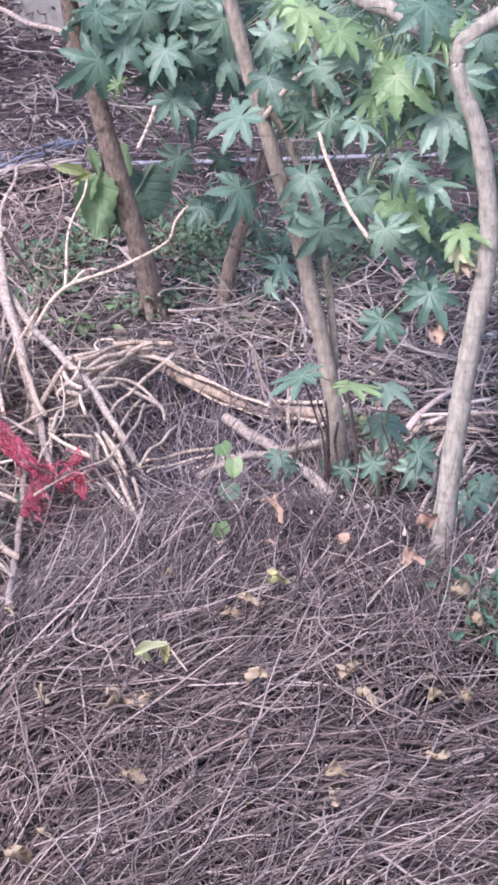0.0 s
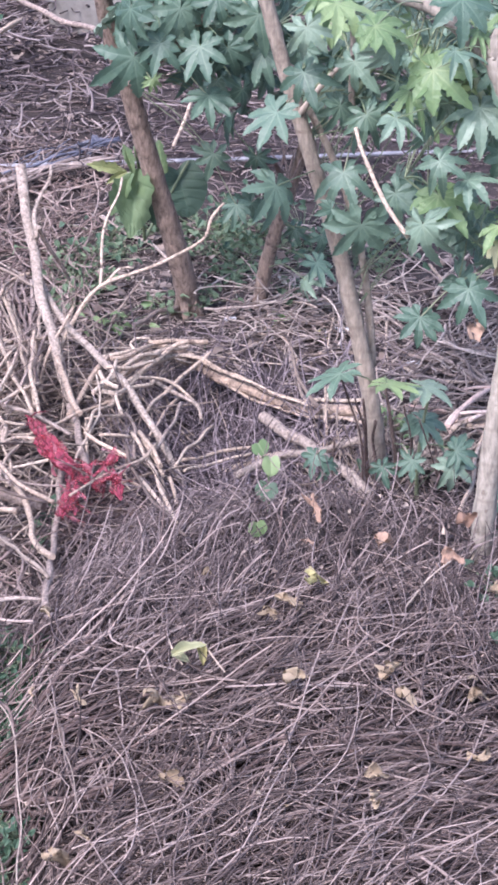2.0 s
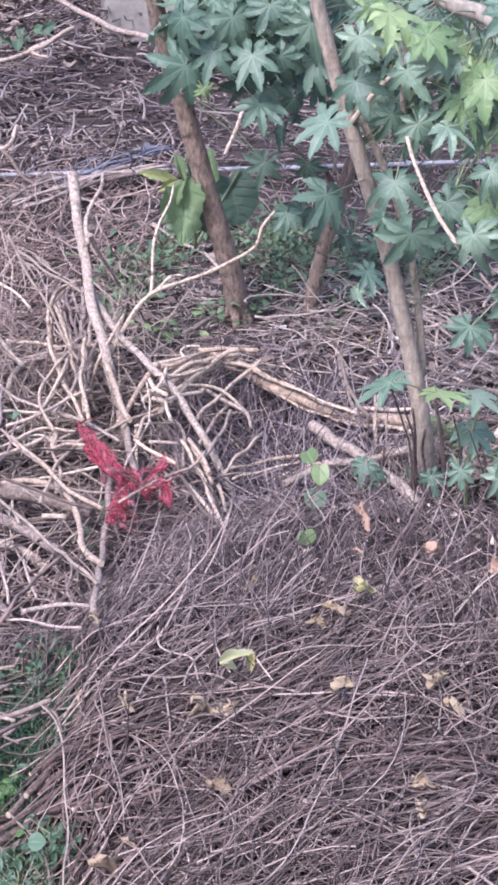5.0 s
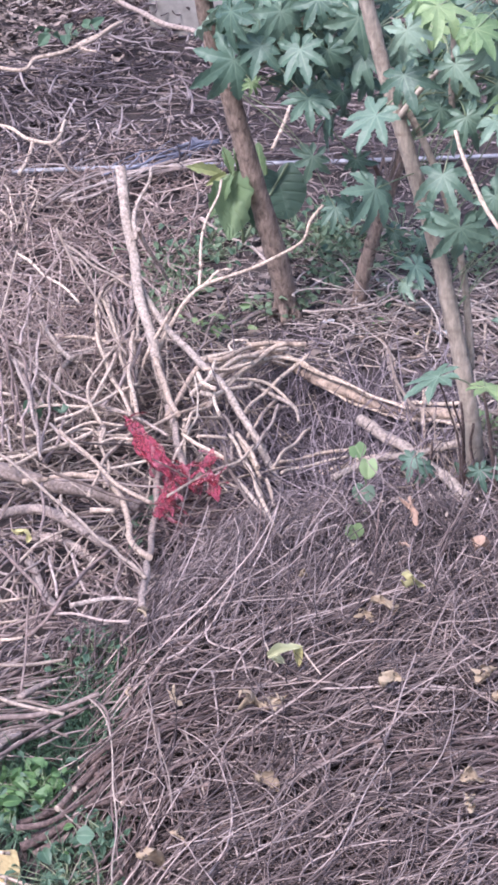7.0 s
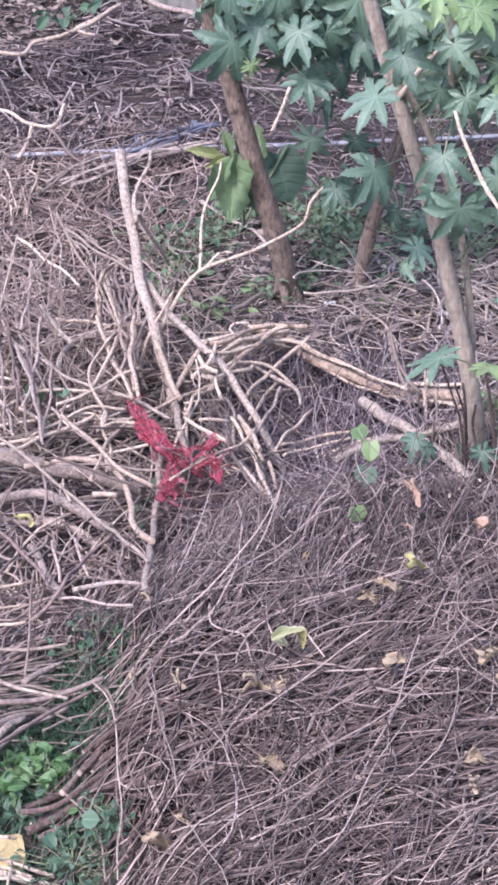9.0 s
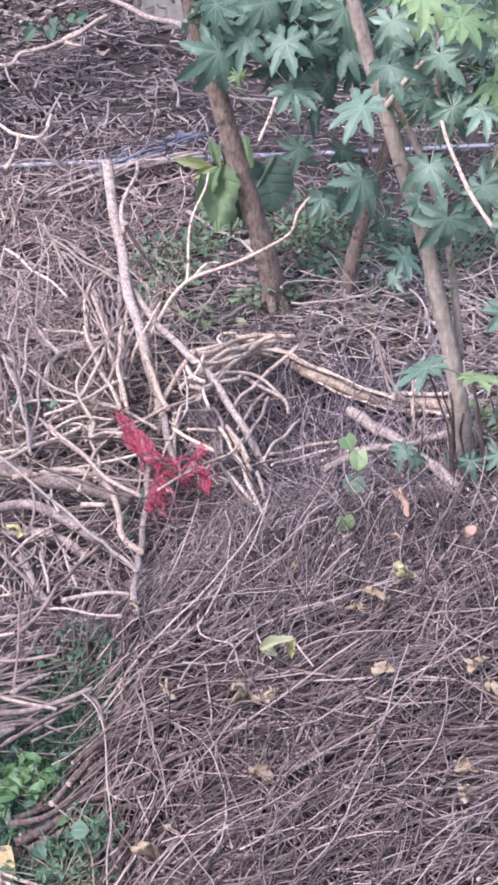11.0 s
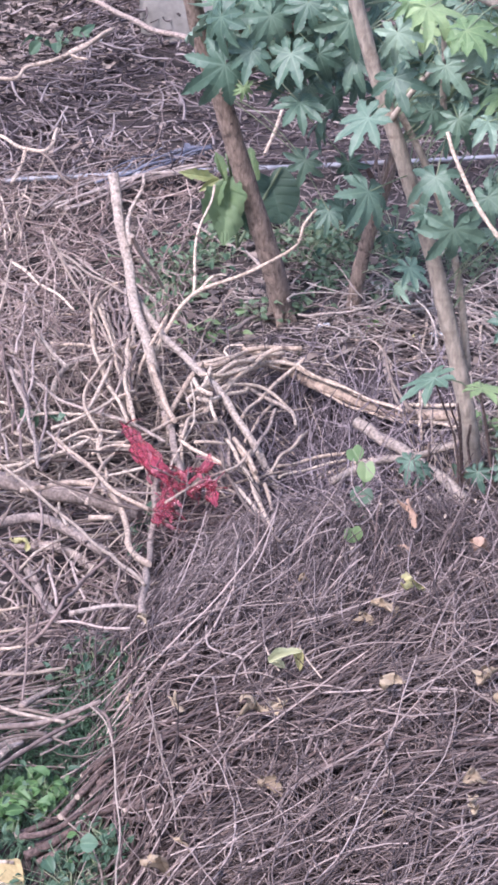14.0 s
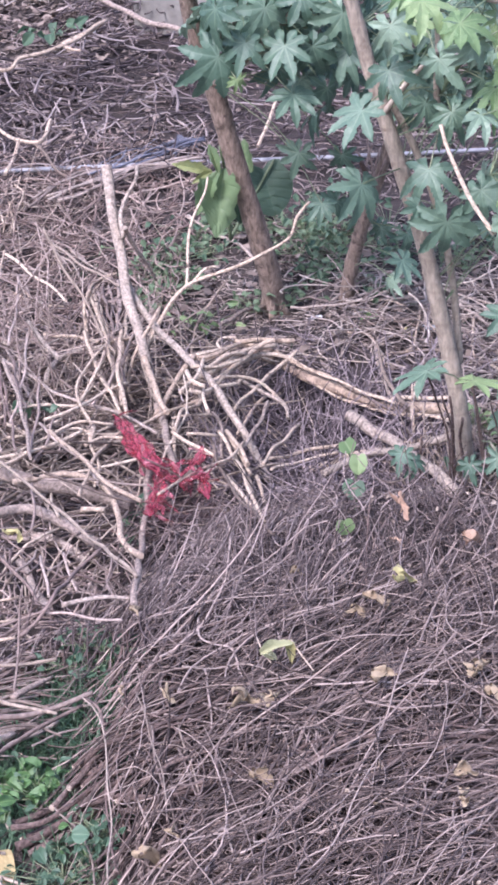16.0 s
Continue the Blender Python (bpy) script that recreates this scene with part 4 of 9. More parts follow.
branch("fallen_branch", "long curved grey twig on dark soil", [(0.516, 10.121, 0.121), (0.635, 9.927, 0.117), (0.754, 9.597, 0.129), (0.872, 9.370, 0.141), (0.977, 9.177, 0.141)], 0.0078, 0.0096, DEADWOOD)
branch("fallen_branch", "curved grey twig on dark soil", [(0.836, 9.862, 0.089), (0.876, 9.571, 0.116), (0.935, 9.382, 0.125), (0.989, 9.259, 0.126)], 0.0064, 0.0085, DEADWOOD)
branch("fallen_branch", "curved pale twig on dark soil", [(0.615, 9.538, 0.084), (0.716, 9.376, 0.101), (0.818, 9.285, 0.115), (0.986, 9.279, 0.128)], 0.0074, 0.0085, CANE)
branch("fallen_branch", "curved grey twig on dark soil", [(0.524, 10.311, 0.101), (0.652, 10.231, 0.088), (0.748, 10.085, 0.080), (0.771, 9.839, 0.093)], 0.0066, 0.0076, DEADWOOD)
branch("fallen_branch", "thin pale twig curling on dark soil", [(-0.003, 10.253, 0.079), (0.076, 10.290, 0.087), (0.207, 10.243, 0.095), (0.309, 10.131, 0.089), (0.407, 9.940, 0.073)], 0.0053, 0.0064, CANE)
branch("fallen_branch", "thin pale twig curling on dark soil", [(0.028, 9.935, 0.086), (0.054, 10.075, 0.084), (0.039, 10.205, 0.081)], 0.0051, 0.0052, CANE)
branch("fallen_branch", "thin pale twig lying on dark soil", [(-0.003, 9.904, 0.082), (0.099, 9.865, 0.082), (0.160, 9.708, 0.071), (0.171, 9.568, 0.055)], 0.0051, 0.0062, CANE)
branch("fallen_branch", "thin dark red stem rising by the trunk", [(0.306, 8.200, 0.620), (0.352, 8.233, 0.488), (0.393, 8.267, 0.306), (0.412, 8.300, 0.095)], 0.0043, 0.0055, TWIG_RED)
branch("fallen_branch", "thin dark red stem rising by the trunk", [(0.363, 8.150, 0.549), (0.403, 8.200, 0.361), (0.418, 8.250, 0.120)], 0.0043, 0.0055, TWIG_RED)
branch("fallen_branch", "thin dark red stem rising by the sapling", [(0.544, 8.100, 0.537), (0.572, 8.150, 0.385), (0.588, 8.200, 0.193)], 0.0032, 0.0044, TWIG_RED)
branch("fallen_branch", "thin dark red stem rising by the sapling", [(0.604, 8.100, 0.478), (0.652, 8.150, 0.337), (0.695, 8.200, 0.133)], 0.0032, 0.0044, TWIG_RED)
branch("fallen_branch", "pale log end beside the brush pile", [(0.823, 7.425, 0.243), (0.910, 7.482, 0.225), (1.033, 7.479, 0.199)], 0.0223, 0.0246, DEADWOOD, sides=10)
branch("fallen_branch", "thin upright pale stick before the logs", [(0.277, 8.966, 0.235), (0.281, 8.899, 0.162), (0.274, 8.790, 0.085)], 0.0058, 0.0069, CANE)
branch("fallen_branch", "dark cut stick beside the small trunk", [(-0.567, 9.960, 0.103), (-0.473, 10.176, 0.071), (-0.373, 10.291, 0.058)], 0.0116, 0.0132, DEADWOOD)

branch("bent_cane", "slim pale straight cane crossing the tangle", [(-1.082, 9.325, 0.232), (-1.006, 9.035, 0.248), (-0.920, 8.732, 0.256), (-0.899, 8.648, 0.256)], 0.0094, 0.0102, CANE_PALE)
branch("bent_cane", "short pale cane hooked at its tip", [(-0.554, 8.960, 0.235), (-0.499, 9.012, 0.220), (-0.449, 9.057, 0.200), (-0.437, 9.104, 0.197)], 0.0097, 0.0106, CANE_PALE)
branch("bent_cane", "thin pale twig crossing dark twigs", [(-0.697, 8.654, 0.234), (-0.621, 8.700, 0.223), (-0.534, 8.784, 0.192)], 0.0058, 0.0063, CANE_PALE)
branch("bent_cane", "pale broken cane stub in the tangle", [(-0.474, 8.541, 0.229), (-0.436, 8.437, 0.224), (-0.402, 8.356, 0.218), (-0.376, 8.261, 0.215)], 0.0107, 0.0116, CANE_PALE)
branch("bent_cane", "long thin pale twig in the tangle", [(-0.527, 8.196, 0.174), (-0.443, 8.279, 0.160), (-0.340, 8.450, 0.112), (-0.211, 8.662, 0.027)], 0.0061, 0.0067, CANE_PALE)
branch("bent_cane", "short pale splintered cane end", [(-0.646, 8.852, 0.298), (-0.605, 8.938, 0.285), (-0.578, 9.028, 0.282)], 0.0107, 0.0116, CANE_PALE)
branch("bent_cane", "short pale splintered cane end", [(-0.635, 8.811, 0.288), (-0.584, 8.803, 0.277), (-0.546, 8.864, 0.262)], 0.0106, 0.0115, CANE_PALE)
branch("bent_cane", "short pale splintered cane end", [(-0.577, 8.840, 0.273), (-0.568, 8.715, 0.279), (-0.551, 8.609, 0.282)], 0.0084, 0.0091, CANE_PALE)
branch("bent_cane", "thin cane lying across the tangle", [(-1.042, 8.876, 0.246), (-0.960, 8.926, 0.252), (-0.842, 8.966, 0.252)], 0.0064, 0.0070, CANE)
branch("bent_cane", "thin cane lying across the tangle", [(-1.028, 8.738, 0.252), (-0.968, 8.710, 0.255), (-0.885, 8.654, 0.256)], 0.0063, 0.0069, CANE)
branch("bent_cane", "grey broken branch foot behind the red plastic", [(-0.773, 8.839, 0.207), (-0.733, 8.666, 0.206), (-0.702, 8.475, 0.196), (-0.666, 8.261, 0.190)], 0.0181, 0.0169, DEADWOOD)
branch("bent_cane", "pale slim cane beside the red plastic", [(-0.694, 8.825, 0.188), (-0.692, 8.597, 0.193), (-0.664, 8.365, 0.179), (-0.634, 8.168, 0.177)], 0.0077, 0.0084, CANE_PALE)
branch("bent_cane", "thin pale twig over dry stalks", [(-1.729, 10.719, 0.064), (-1.649, 10.694, 0.053), (-1.518, 10.512, 0.042), (-1.411, 10.342, 0.050)], 0.0081, 0.0089, CANE_PALE)
branch("bent_cane", "thin rosy twig over dry stalks", [(-1.710, 10.700, 0.071), (-1.646, 10.546, 0.058), (-1.605, 10.350, 0.049), (-1.564, 10.093, 0.080)], 0.0081, 0.0088, ROSE)
branch("bent_cane", "thin pale twig over dry stalks", [(-1.656, 10.704, 0.055), (-1.618, 10.575, 0.047), (-1.549, 10.464, 0.044), (-1.433, 10.396, 0.045)], 0.0069, 0.0075, CANE_PALE)
branch("bent_cane", "thin rosy twig over dry stalks", [(-1.743, 10.304, 0.037), (-1.598, 10.300, 0.041), (-1.535, 10.347, 0.045), (-1.441, 10.372, 0.046)], 0.0080, 0.0087, ROSE)
branch("bent_cane", "thin pale twig lying over dry stalks", [(-1.394, 10.334, 0.050), (-1.287, 10.334, 0.047), (-1.183, 10.358, 0.046)], 0.0067, 0.0073, CANE_PALE)
branch("bent_cane", "slim pale cane lying over dry stalks", [(-1.323, 9.571, 0.221), (-1.244, 9.578, 0.207), (-1.167, 9.590, 0.194), (-1.074, 9.556, 0.192)], 0.0100, 0.0109, CANE_PALE)
branch("bent_cane", "grey-tan cane with a swollen bent end", [(-0.992, 9.555, 0.182), (-1.057, 9.532, 0.181), (-1.119, 9.484, 0.186), (-1.180, 9.406, 0.198), (-1.232, 9.350, 0.204), (-1.253, 9.229, 0.201), (-1.258, 9.085, 0.196)], 0.0125, 0.0165, OLDCANE)
branch("bent_cane", "slim cane rising from the crossing canes", [(-1.019, 9.460, 0.222), (-1.079, 9.816, 0.182), (-1.147, 10.210, 0.117), (-1.197, 10.424, 0.106)], 0.0095, 0.0103, CANE_PALE)
branch("bent_cane", "slim cane rising from the crossing canes", [(-1.015, 9.465, 0.220), (-1.020, 9.834, 0.174), (-1.044, 10.228, 0.112), (-1.077, 10.461, 0.120)], 0.0095, 0.0103, ROSE)
branch("bent_cane", "short pale cane among crossing canes", [(-1.024, 9.415, 0.246), (-0.955, 9.464, 0.241), (-0.889, 9.501, 0.242)], 0.0096, 0.0104, CANE_PALE)
branch("bent_cane", "slim tan cane among crossing canes", [(-1.025, 9.267, 0.251), (-1.041, 8.966, 0.265), (-1.072, 8.705, 0.277)], 0.0094, 0.0103, CANE_PALE)
branch("bent_cane", "slim tan cane among crossing canes", [(-1.012, 9.380, 0.229), (-0.964, 9.074, 0.256), (-0.916, 8.850, 0.266), (-0.870, 8.631, 0.266)], 0.0086, 0.0094, ROSE)
branch("bent_cane", "slim tan cane among crossing canes", [(-0.923, 9.310, 0.232), (-0.924, 9.003, 0.261), (-0.908, 8.709, 0.266)], 0.0081, 0.0088, CANE_PALE)
branch("bent_cane", "slim rosy stalk leaning in the tangle", [(-1.570, 9.571, 0.242), (-1.472, 9.251, 0.252), (-1.363, 8.959, 0.250), (-1.286, 8.649, 0.263), (-1.230, 8.306, 0.269)], 0.0070, 0.0076, ROSE)
branch("bent_cane", "slim rosy stalk leaning in the tangle", [(-1.457, 9.356, 0.252), (-1.359, 9.042, 0.244), (-1.278, 8.770, 0.258), (-1.225, 8.640, 0.267)], 0.0070, 0.0076, ROSE)
branch("bent_cane", "slim rosy stalk leaning in the tangle", [(-1.505, 8.753, 0.250), (-1.438, 8.653, 0.250), (-1.374, 8.453, 0.258), (-1.335, 8.264, 0.274)], 0.0062, 0.0068, ROSE)
branch("bent_cane", "slim pale cane bent in the tangle", [(-1.077, 8.705, 0.277), (-1.029, 8.558, 0.290), (-0.994, 8.449, 0.295), (-0.989, 8.290, 0.297)], 0.0077, 0.0084, CANE_PALE)
branch("bent_cane", "slim pale cane bent in the tangle", [(-1.140, 8.408, 0.275), (-1.074, 8.460, 0.278), (-0.996, 8.440, 0.275), (-0.920, 8.532, 0.262)], 0.0067, 0.0073, CANE_PALE)
branch("bent_cane", "short pale cane in the tangle", [(-1.362, 8.566, 0.256), (-1.288, 8.478, 0.262), (-1.229, 8.404, 0.267)], 0.0083, 0.0090, CANE_PALE)
branch("bent_cane", "hooked pale cane end in the tangle", [(-1.524, 8.873, 0.257), (-1.433, 8.855, 0.258), (-1.389, 8.800, 0.257), (-1.410, 8.752, 0.256), (-1.511, 8.777, 0.252)], 0.0080, 0.0087, CANE_PALE)
branch("bent_cane", "thin pale twig leaning on the tall branch", [(-1.082, 10.525, 0.135), (-1.140, 10.508, 0.127), (-1.196, 10.419, 0.116), (-1.198, 10.222, 0.129)], 0.0092, 0.0100, CANE_PALE)
branch("bent_cane", "dark thin twig arching over the stalks", [(-1.783, 10.688, 0.105), (-1.684, 10.874, 0.108), (-1.561, 11.021, 0.124)], 0.0055, 0.0059, GREYSTICK)
branch("bent_cane", "dark thin twig arching over the stalks", [(-1.481, 9.463, 0.242), (-1.421, 9.605, 0.225), (-1.360, 9.788, 0.177)], 0.0049, 0.0053, GREYSTICK)
branch("bent_cane", "pale slim cane over the upper log", [(-1.416, 8.121, 0.299), (-1.306, 8.156, 0.301), (-1.203, 8.238, 0.292), (-1.094, 8.288, 0.295)], 0.0088, 0.0095, CANE_PALE)
branch("bent_cane", "pale slim cane over the upper log", [(-1.431, 8.431, 0.239), (-1.323, 8.466, 0.240), (-1.216, 8.514, 0.250), (-1.136, 8.608, 0.249)], 0.0078, 0.0084, CANE_PALE)
branch("bent_cane", "thin straight brown stick on the criss-cross heap", [(-1.358, 7.670, 0.208), (-1.245, 7.521, 0.199), (-1.156, 7.385, 0.192), (-1.089, 7.243, 0.191), (-1.007, 6.946, 0.291)], 0.0078, 0.0085, ROSE)
branch("bent_cane", "straight rosy stick on the criss-cross heap", [(-0.880, 7.514, 0.241), (-0.957, 7.363, 0.230), (-0.990, 6.967, 0.344), (-1.051, 6.906, 0.282), (-1.092, 6.886, 0.245)], 0.0078, 0.0085, ROSE)
branch("bent_cane", "grey broken log end under the sticks", [(-1.199, 7.843, 0.128), (-1.132, 7.818, 0.127), (-1.051, 7.773, 0.121), (-0.962, 7.675, 0.114)], 0.0218, 0.0184, DEADWOOD)
branch("bent_cane", "grey stick lying before the log", [(-1.378, 7.806, 0.160), (-1.280, 7.770, 0.161), (-1.169, 7.757, 0.161)], 0.0109, 0.0118, DEADWOOD)
branch("bent_cane", "thick grey-brown stub in the stick heap", [(-1.199, 7.642, 0.121), (-1.143, 7.518, 0.113), (-1.085, 7.377, 0.107), (-1.058, 7.318, 0.108)], 0.0176, 0.0191, DEADWOOD)
branch("bent_cane", "pale slim stick at the heap's foot", [(-1.300, 7.260, 0.164), (-1.213, 7.270, 0.164), (-1.152, 7.292, 0.163)], 0.0074, 0.0080, CANE_PALE)
branch("bent_cane", "pale slim stick at the heap's foot", [(-1.287, 7.157, 0.134), (-1.220, 7.163, 0.140), (-1.155, 7.178, 0.143)], 0.0059, 0.0064, CANE_PALE)
branch("bent_cane", "pale slim stick at the heap's foot", [(-1.270, 7.038, 0.139), (-1.182, 6.982, 0.170), (-1.126, 6.971, 0.190)], 0.0067, 0.0073, CANE_PALE)
branch("bent_cane", "thin upright stick before the logs", [(-1.171, 7.913, 0.310), (-1.146, 7.736, 0.301), (-1.132, 7.559, 0.285)], 0.0062, 0.0068, ROSE)
branch("bent_cane", "pale broken splint on the lower log", [(-0.976, 7.769, 0.273), (-0.936, 7.779, 0.268), (-0.890, 7.775, 0.263)], 0.0120, 0.0130, CANE_PALE)
branch("bent_cane", "curved thin stick in the stick heap", [(-1.337, 7.538, 0.177), (-1.260, 7.468, 0.169), (-1.200, 7.478, 0.164), (-1.145, 7.561, 0.164), (-1.138, 7.641, 0.171)], 0.0061, 0.0067, GREYSTICK)
branch("bent_cane", "curved thin stick in the stick heap", [(-1.282, 7.256, 0.182), (-1.249, 7.369, 0.188), (-1.220, 7.482, 0.185), (-1.215, 7.607, 0.188)], 0.0061, 0.0066, ROSE)
branch("bent_cane", "thin brown stick in the stick heap", [(-1.108, 7.569, 0.185), (-1.082, 7.454, 0.178), (-1.044, 7.263, 0.180)], 0.0061, 0.0066, ROSE)
branch("bent_cane", "thin brown stick in the stick heap", [(-1.027, 7.585, 0.189), (-0.990, 7.427, 0.181), (-0.945, 7.303, 0.181)], 0.0056, 0.0061, ROSE)
branch("bent_cane", "thin brown stick in the stick heap", [(-0.846, 7.539, 0.191), (-0.846, 7.366, 0.193), (-0.799, 7.073, 0.295)], 0.0055, 0.0060, ROSE)
branch("bent_cane", "thin brown stick in the stick heap", [(-1.062, 7.427, 0.158), (-0.974, 7.458, 0.165), (-0.875, 7.386, 0.170), (-0.801, 7.463, 0.175)], 0.0056, 0.0061, ROSE)
branch("bent_cane", "thin tan cane lying over the stalks", [(-1.208, 6.607, 0.139), (-1.137, 6.629, 0.137), (-1.078, 6.656, 0.128), (-0.943, 6.629, 0.115)], 0.0064, 0.0070, CANE)
branch("bent_cane", "grey weathered bark slab on the stalks", [(-1.099, 6.656, 0.141), (-1.050, 6.735, 0.132), (-0.987, 6.814, 0.131)], 0.0152, 0.0071, DEADWOOD)
branch("bent_cane", "grey weathered thick stalk on the grass", [(-1.179, 6.389, 0.133), (-1.088, 6.481, 0.129), (-1.003, 6.538, 0.109)], 0.0169, 0.0138, DEADWOOD)
branch("bent_cane", "grey weathered thick stalk on the grass", [(-1.169, 6.312, 0.119), (-1.124, 6.416, 0.125), (-1.069, 6.471, 0.116)], 0.0168, 0.0137, DEADWOOD)
branch("bent_cane", "slim grey stalk on the grass", [(-1.152, 6.216, 0.135), (-1.081, 6.359, 0.138), (-1.006, 6.464, 0.123), (-0.937, 6.563, 0.113)], 0.0084, 0.0091, GREYSTICK)
branch("bent_cane", "thin bent stalk over the grass", [(-1.002, 6.376, 0.135), (-0.941, 6.454, 0.124), (-0.856, 6.493, 0.126)], 0.0042, 0.0046, GREYSTICK)
branch("bent_cane", "tan bent stalk over the grass", [(-0.867, 6.633, 0.163), (-0.811, 6.553, 0.168), (-0.783, 6.474, 0.166), (-0.772, 6.417, 0.164)], 0.0063, 0.0069, STALK)
branch("bent_cane", "thin twig hanging over the stems", [(-0.647, 6.449, 0.306), (-0.592, 6.106, 0.312), (-0.533, 5.850, 0.293), (-0.489, 5.680, 0.288)], 0.0043, 0.0047, CANE)
branch("bent_cane", "thin twig hanging over the stems", [(-0.524, 6.245, 0.329), (-0.491, 6.061, 0.314), (-0.454, 5.942, 0.308), (-0.417, 5.761, 0.300)], 0.0039, 0.0043, CANE)
branch("bent_cane", "thin twig hanging over the stems", [(-0.902, 6.061, 0.116), (-0.813, 5.915, 0.135), (-0.754, 5.761, 0.122), (-0.723, 5.583, 0.131)], 0.0039, 0.0043, CANE)
branch("bent_cane", "pale straw lying by the broken board", [(-1.114, 5.909, 0.051), (-1.077, 5.914, 0.046), (-1.036, 5.910, 0.044)], 0.0068, 0.0074, CANE_PALE)
branch("bent_cane", "pale straw lying by the broken board", [(-1.099, 5.806, 0.059), (-0.994, 5.774, 0.049), (-0.896, 5.738, 0.042)], 0.0071, 0.0077, CANE_PALE)
branch("bent_cane", "pale straw lying by the broken board", [(-1.093, 5.757, 0.037), (-0.983, 5.732, 0.029), (-0.876, 5.707, 0.024)], 0.0088, 0.0096, CANE_PALE)
branch("bent_cane", "pale straw lying by the broken board", [(-1.096, 5.782, 0.050), (-1.037, 5.769, 0.044), (-0.965, 5.731, 0.036)], 0.0059, 0.0064, CANE_PALE)
branch("bent_cane", "pale straw lying by the broken board", [(-1.027, 5.773, 0.061), (-1.023, 5.712, 0.063), (-1.019, 5.641, 0.060)], 0.0047, 0.0051, CANE_PALE)
branch("bent_cane", "pale cane arching over the log's end", [(-0.620, 9.192, 0.265), (-0.534, 9.268, 0.256), (-0.446, 9.447, 0.225), (-0.368, 9.524, 0.209)], 0.0117, 0.0127, CANE_PALE)
branch("bent_cane", "pale cane arching over the log's end", [(-0.593, 8.966, 0.273), (-0.503, 9.135, 0.261), (-0.406, 9.366, 0.230), (-0.295, 9.469, 0.205)], 0.0121, 0.0132, CANE_PALE)
branch("bent_cane", "pale cane arching over the log's end", [(-0.558, 8.955, 0.245), (-0.471, 9.184, 0.230), (-0.371, 9.386, 0.198), (-0.221, 9.421, 0.154)], 0.0105, 0.0114, CANE_PALE)
branch("bent_cane", "pale cane arching over the log's end", [(-0.584, 9.009, 0.293), (-0.504, 9.159, 0.282), (-0.424, 9.277, 0.252)], 0.0109, 0.0119, CANE_PALE)
branch("bent_cane", "pale slim cane in the bunch by the log", [(-0.528, 9.049, 0.242), (-0.433, 9.132, 0.206), (-0.352, 9.155, 0.157), (-0.249, 9.108, 0.087)], 0.0082, 0.0089, CANE_PALE)
branch("bent_cane", "pale slim cane in the bunch by the log", [(-0.636, 9.000, 0.309), (-0.545, 9.031, 0.296), (-0.434, 9.176, 0.259)], 0.0081, 0.0088, CANE_PALE)
branch("bent_cane", "pale slim cane in the bunch by the log", [(-0.661, 8.664, 0.341), (-0.610, 8.874, 0.319), (-0.588, 9.057, 0.315)], 0.0095, 0.0104, CANE_PALE)
branch("bent_cane", "short pale cane stub by the log", [(-0.650, 8.917, 0.325), (-0.610, 8.792, 0.324), (-0.568, 8.770, 0.314)], 0.0111, 0.0121, CANE_PALE)
branch("bent_cane", "slim pale cane behind the tangle", [(-0.906, 10.596, 0.067), (-0.860, 10.397, 0.059), (-0.878, 9.933, 0.079), (-0.890, 9.473, 0.163)], 0.0078, 0.0085, CANE_PALE)
branch("bent_cane", "slim tan cane in the tall tangle", [(-1.157, 10.193, 0.141), (-1.077, 9.700, 0.216), (-0.998, 9.240, 0.262), (-0.944, 8.834, 0.285)], 0.0085, 0.0092, CANE_PALE)
branch("bent_cane", "slim tan cane in the tall tangle", [(-1.037, 10.372, 0.126), (-0.988, 9.937, 0.160), (-0.956, 9.355, 0.240), (-0.959, 8.918, 0.274)], 0.0092, 0.0100, CANE_PALE)
branch("bent_cane", "slim rosy cane in the tall tangle", [(-1.143, 10.367, 0.128), (-1.041, 9.746, 0.210), (-0.960, 9.250, 0.258), (-0.899, 8.829, 0.288)], 0.0074, 0.0080, ROSE)
branch("bent_cane", "slim rosy cane in the tall tangle", [(-0.916, 9.526, 0.248), (-0.934, 9.224, 0.269), (-0.959, 8.932, 0.293), (-1.011, 8.631, 0.301)], 0.0081, 0.0089, ROSE)
branch("bent_cane", "slim tan cane in the low tangle", [(-1.429, 8.441, 0.288), (-1.339, 8.605, 0.287), (-1.228, 8.640, 0.297), (-1.072, 8.665, 0.291)], 0.0073, 0.0079, CANE_PALE)
branch("bent_cane", "slim tan cane in the low tangle", [(-1.280, 8.158, 0.301), (-1.173, 8.357, 0.291), (-1.053, 8.479, 0.296), (-0.920, 8.495, 0.284)], 0.0071, 0.0077, CANE_PALE)
branch("bent_cane", "slim rosy cane in the low tangle", [(-1.211, 8.491, 0.290), (-1.098, 8.277, 0.293), (-0.996, 8.138, 0.287), (-0.926, 7.967, 0.275)], 0.0070, 0.0076, ROSE)
branch("bent_cane", "slim tan cane in the low tangle", [(-0.995, 8.458, 0.294), (-0.987, 8.271, 0.296), (-0.938, 8.097, 0.283), (-0.941, 7.962, 0.277)], 0.0070, 0.0076, CANE_PALE)
branch("bent_cane", "slim tan cane in the low tangle", [(-1.005, 8.235, 0.313), (-0.935, 8.310, 0.314), (-0.854, 8.311, 0.306)], 0.0075, 0.0082, CANE_PALE)
branch("bent_cane", "slim rosy cane in the low tangle", [(-1.164, 8.666, 0.285), (-1.158, 8.378, 0.294), (-1.188, 8.114, 0.298)], 0.0066, 0.0072, ROSE)
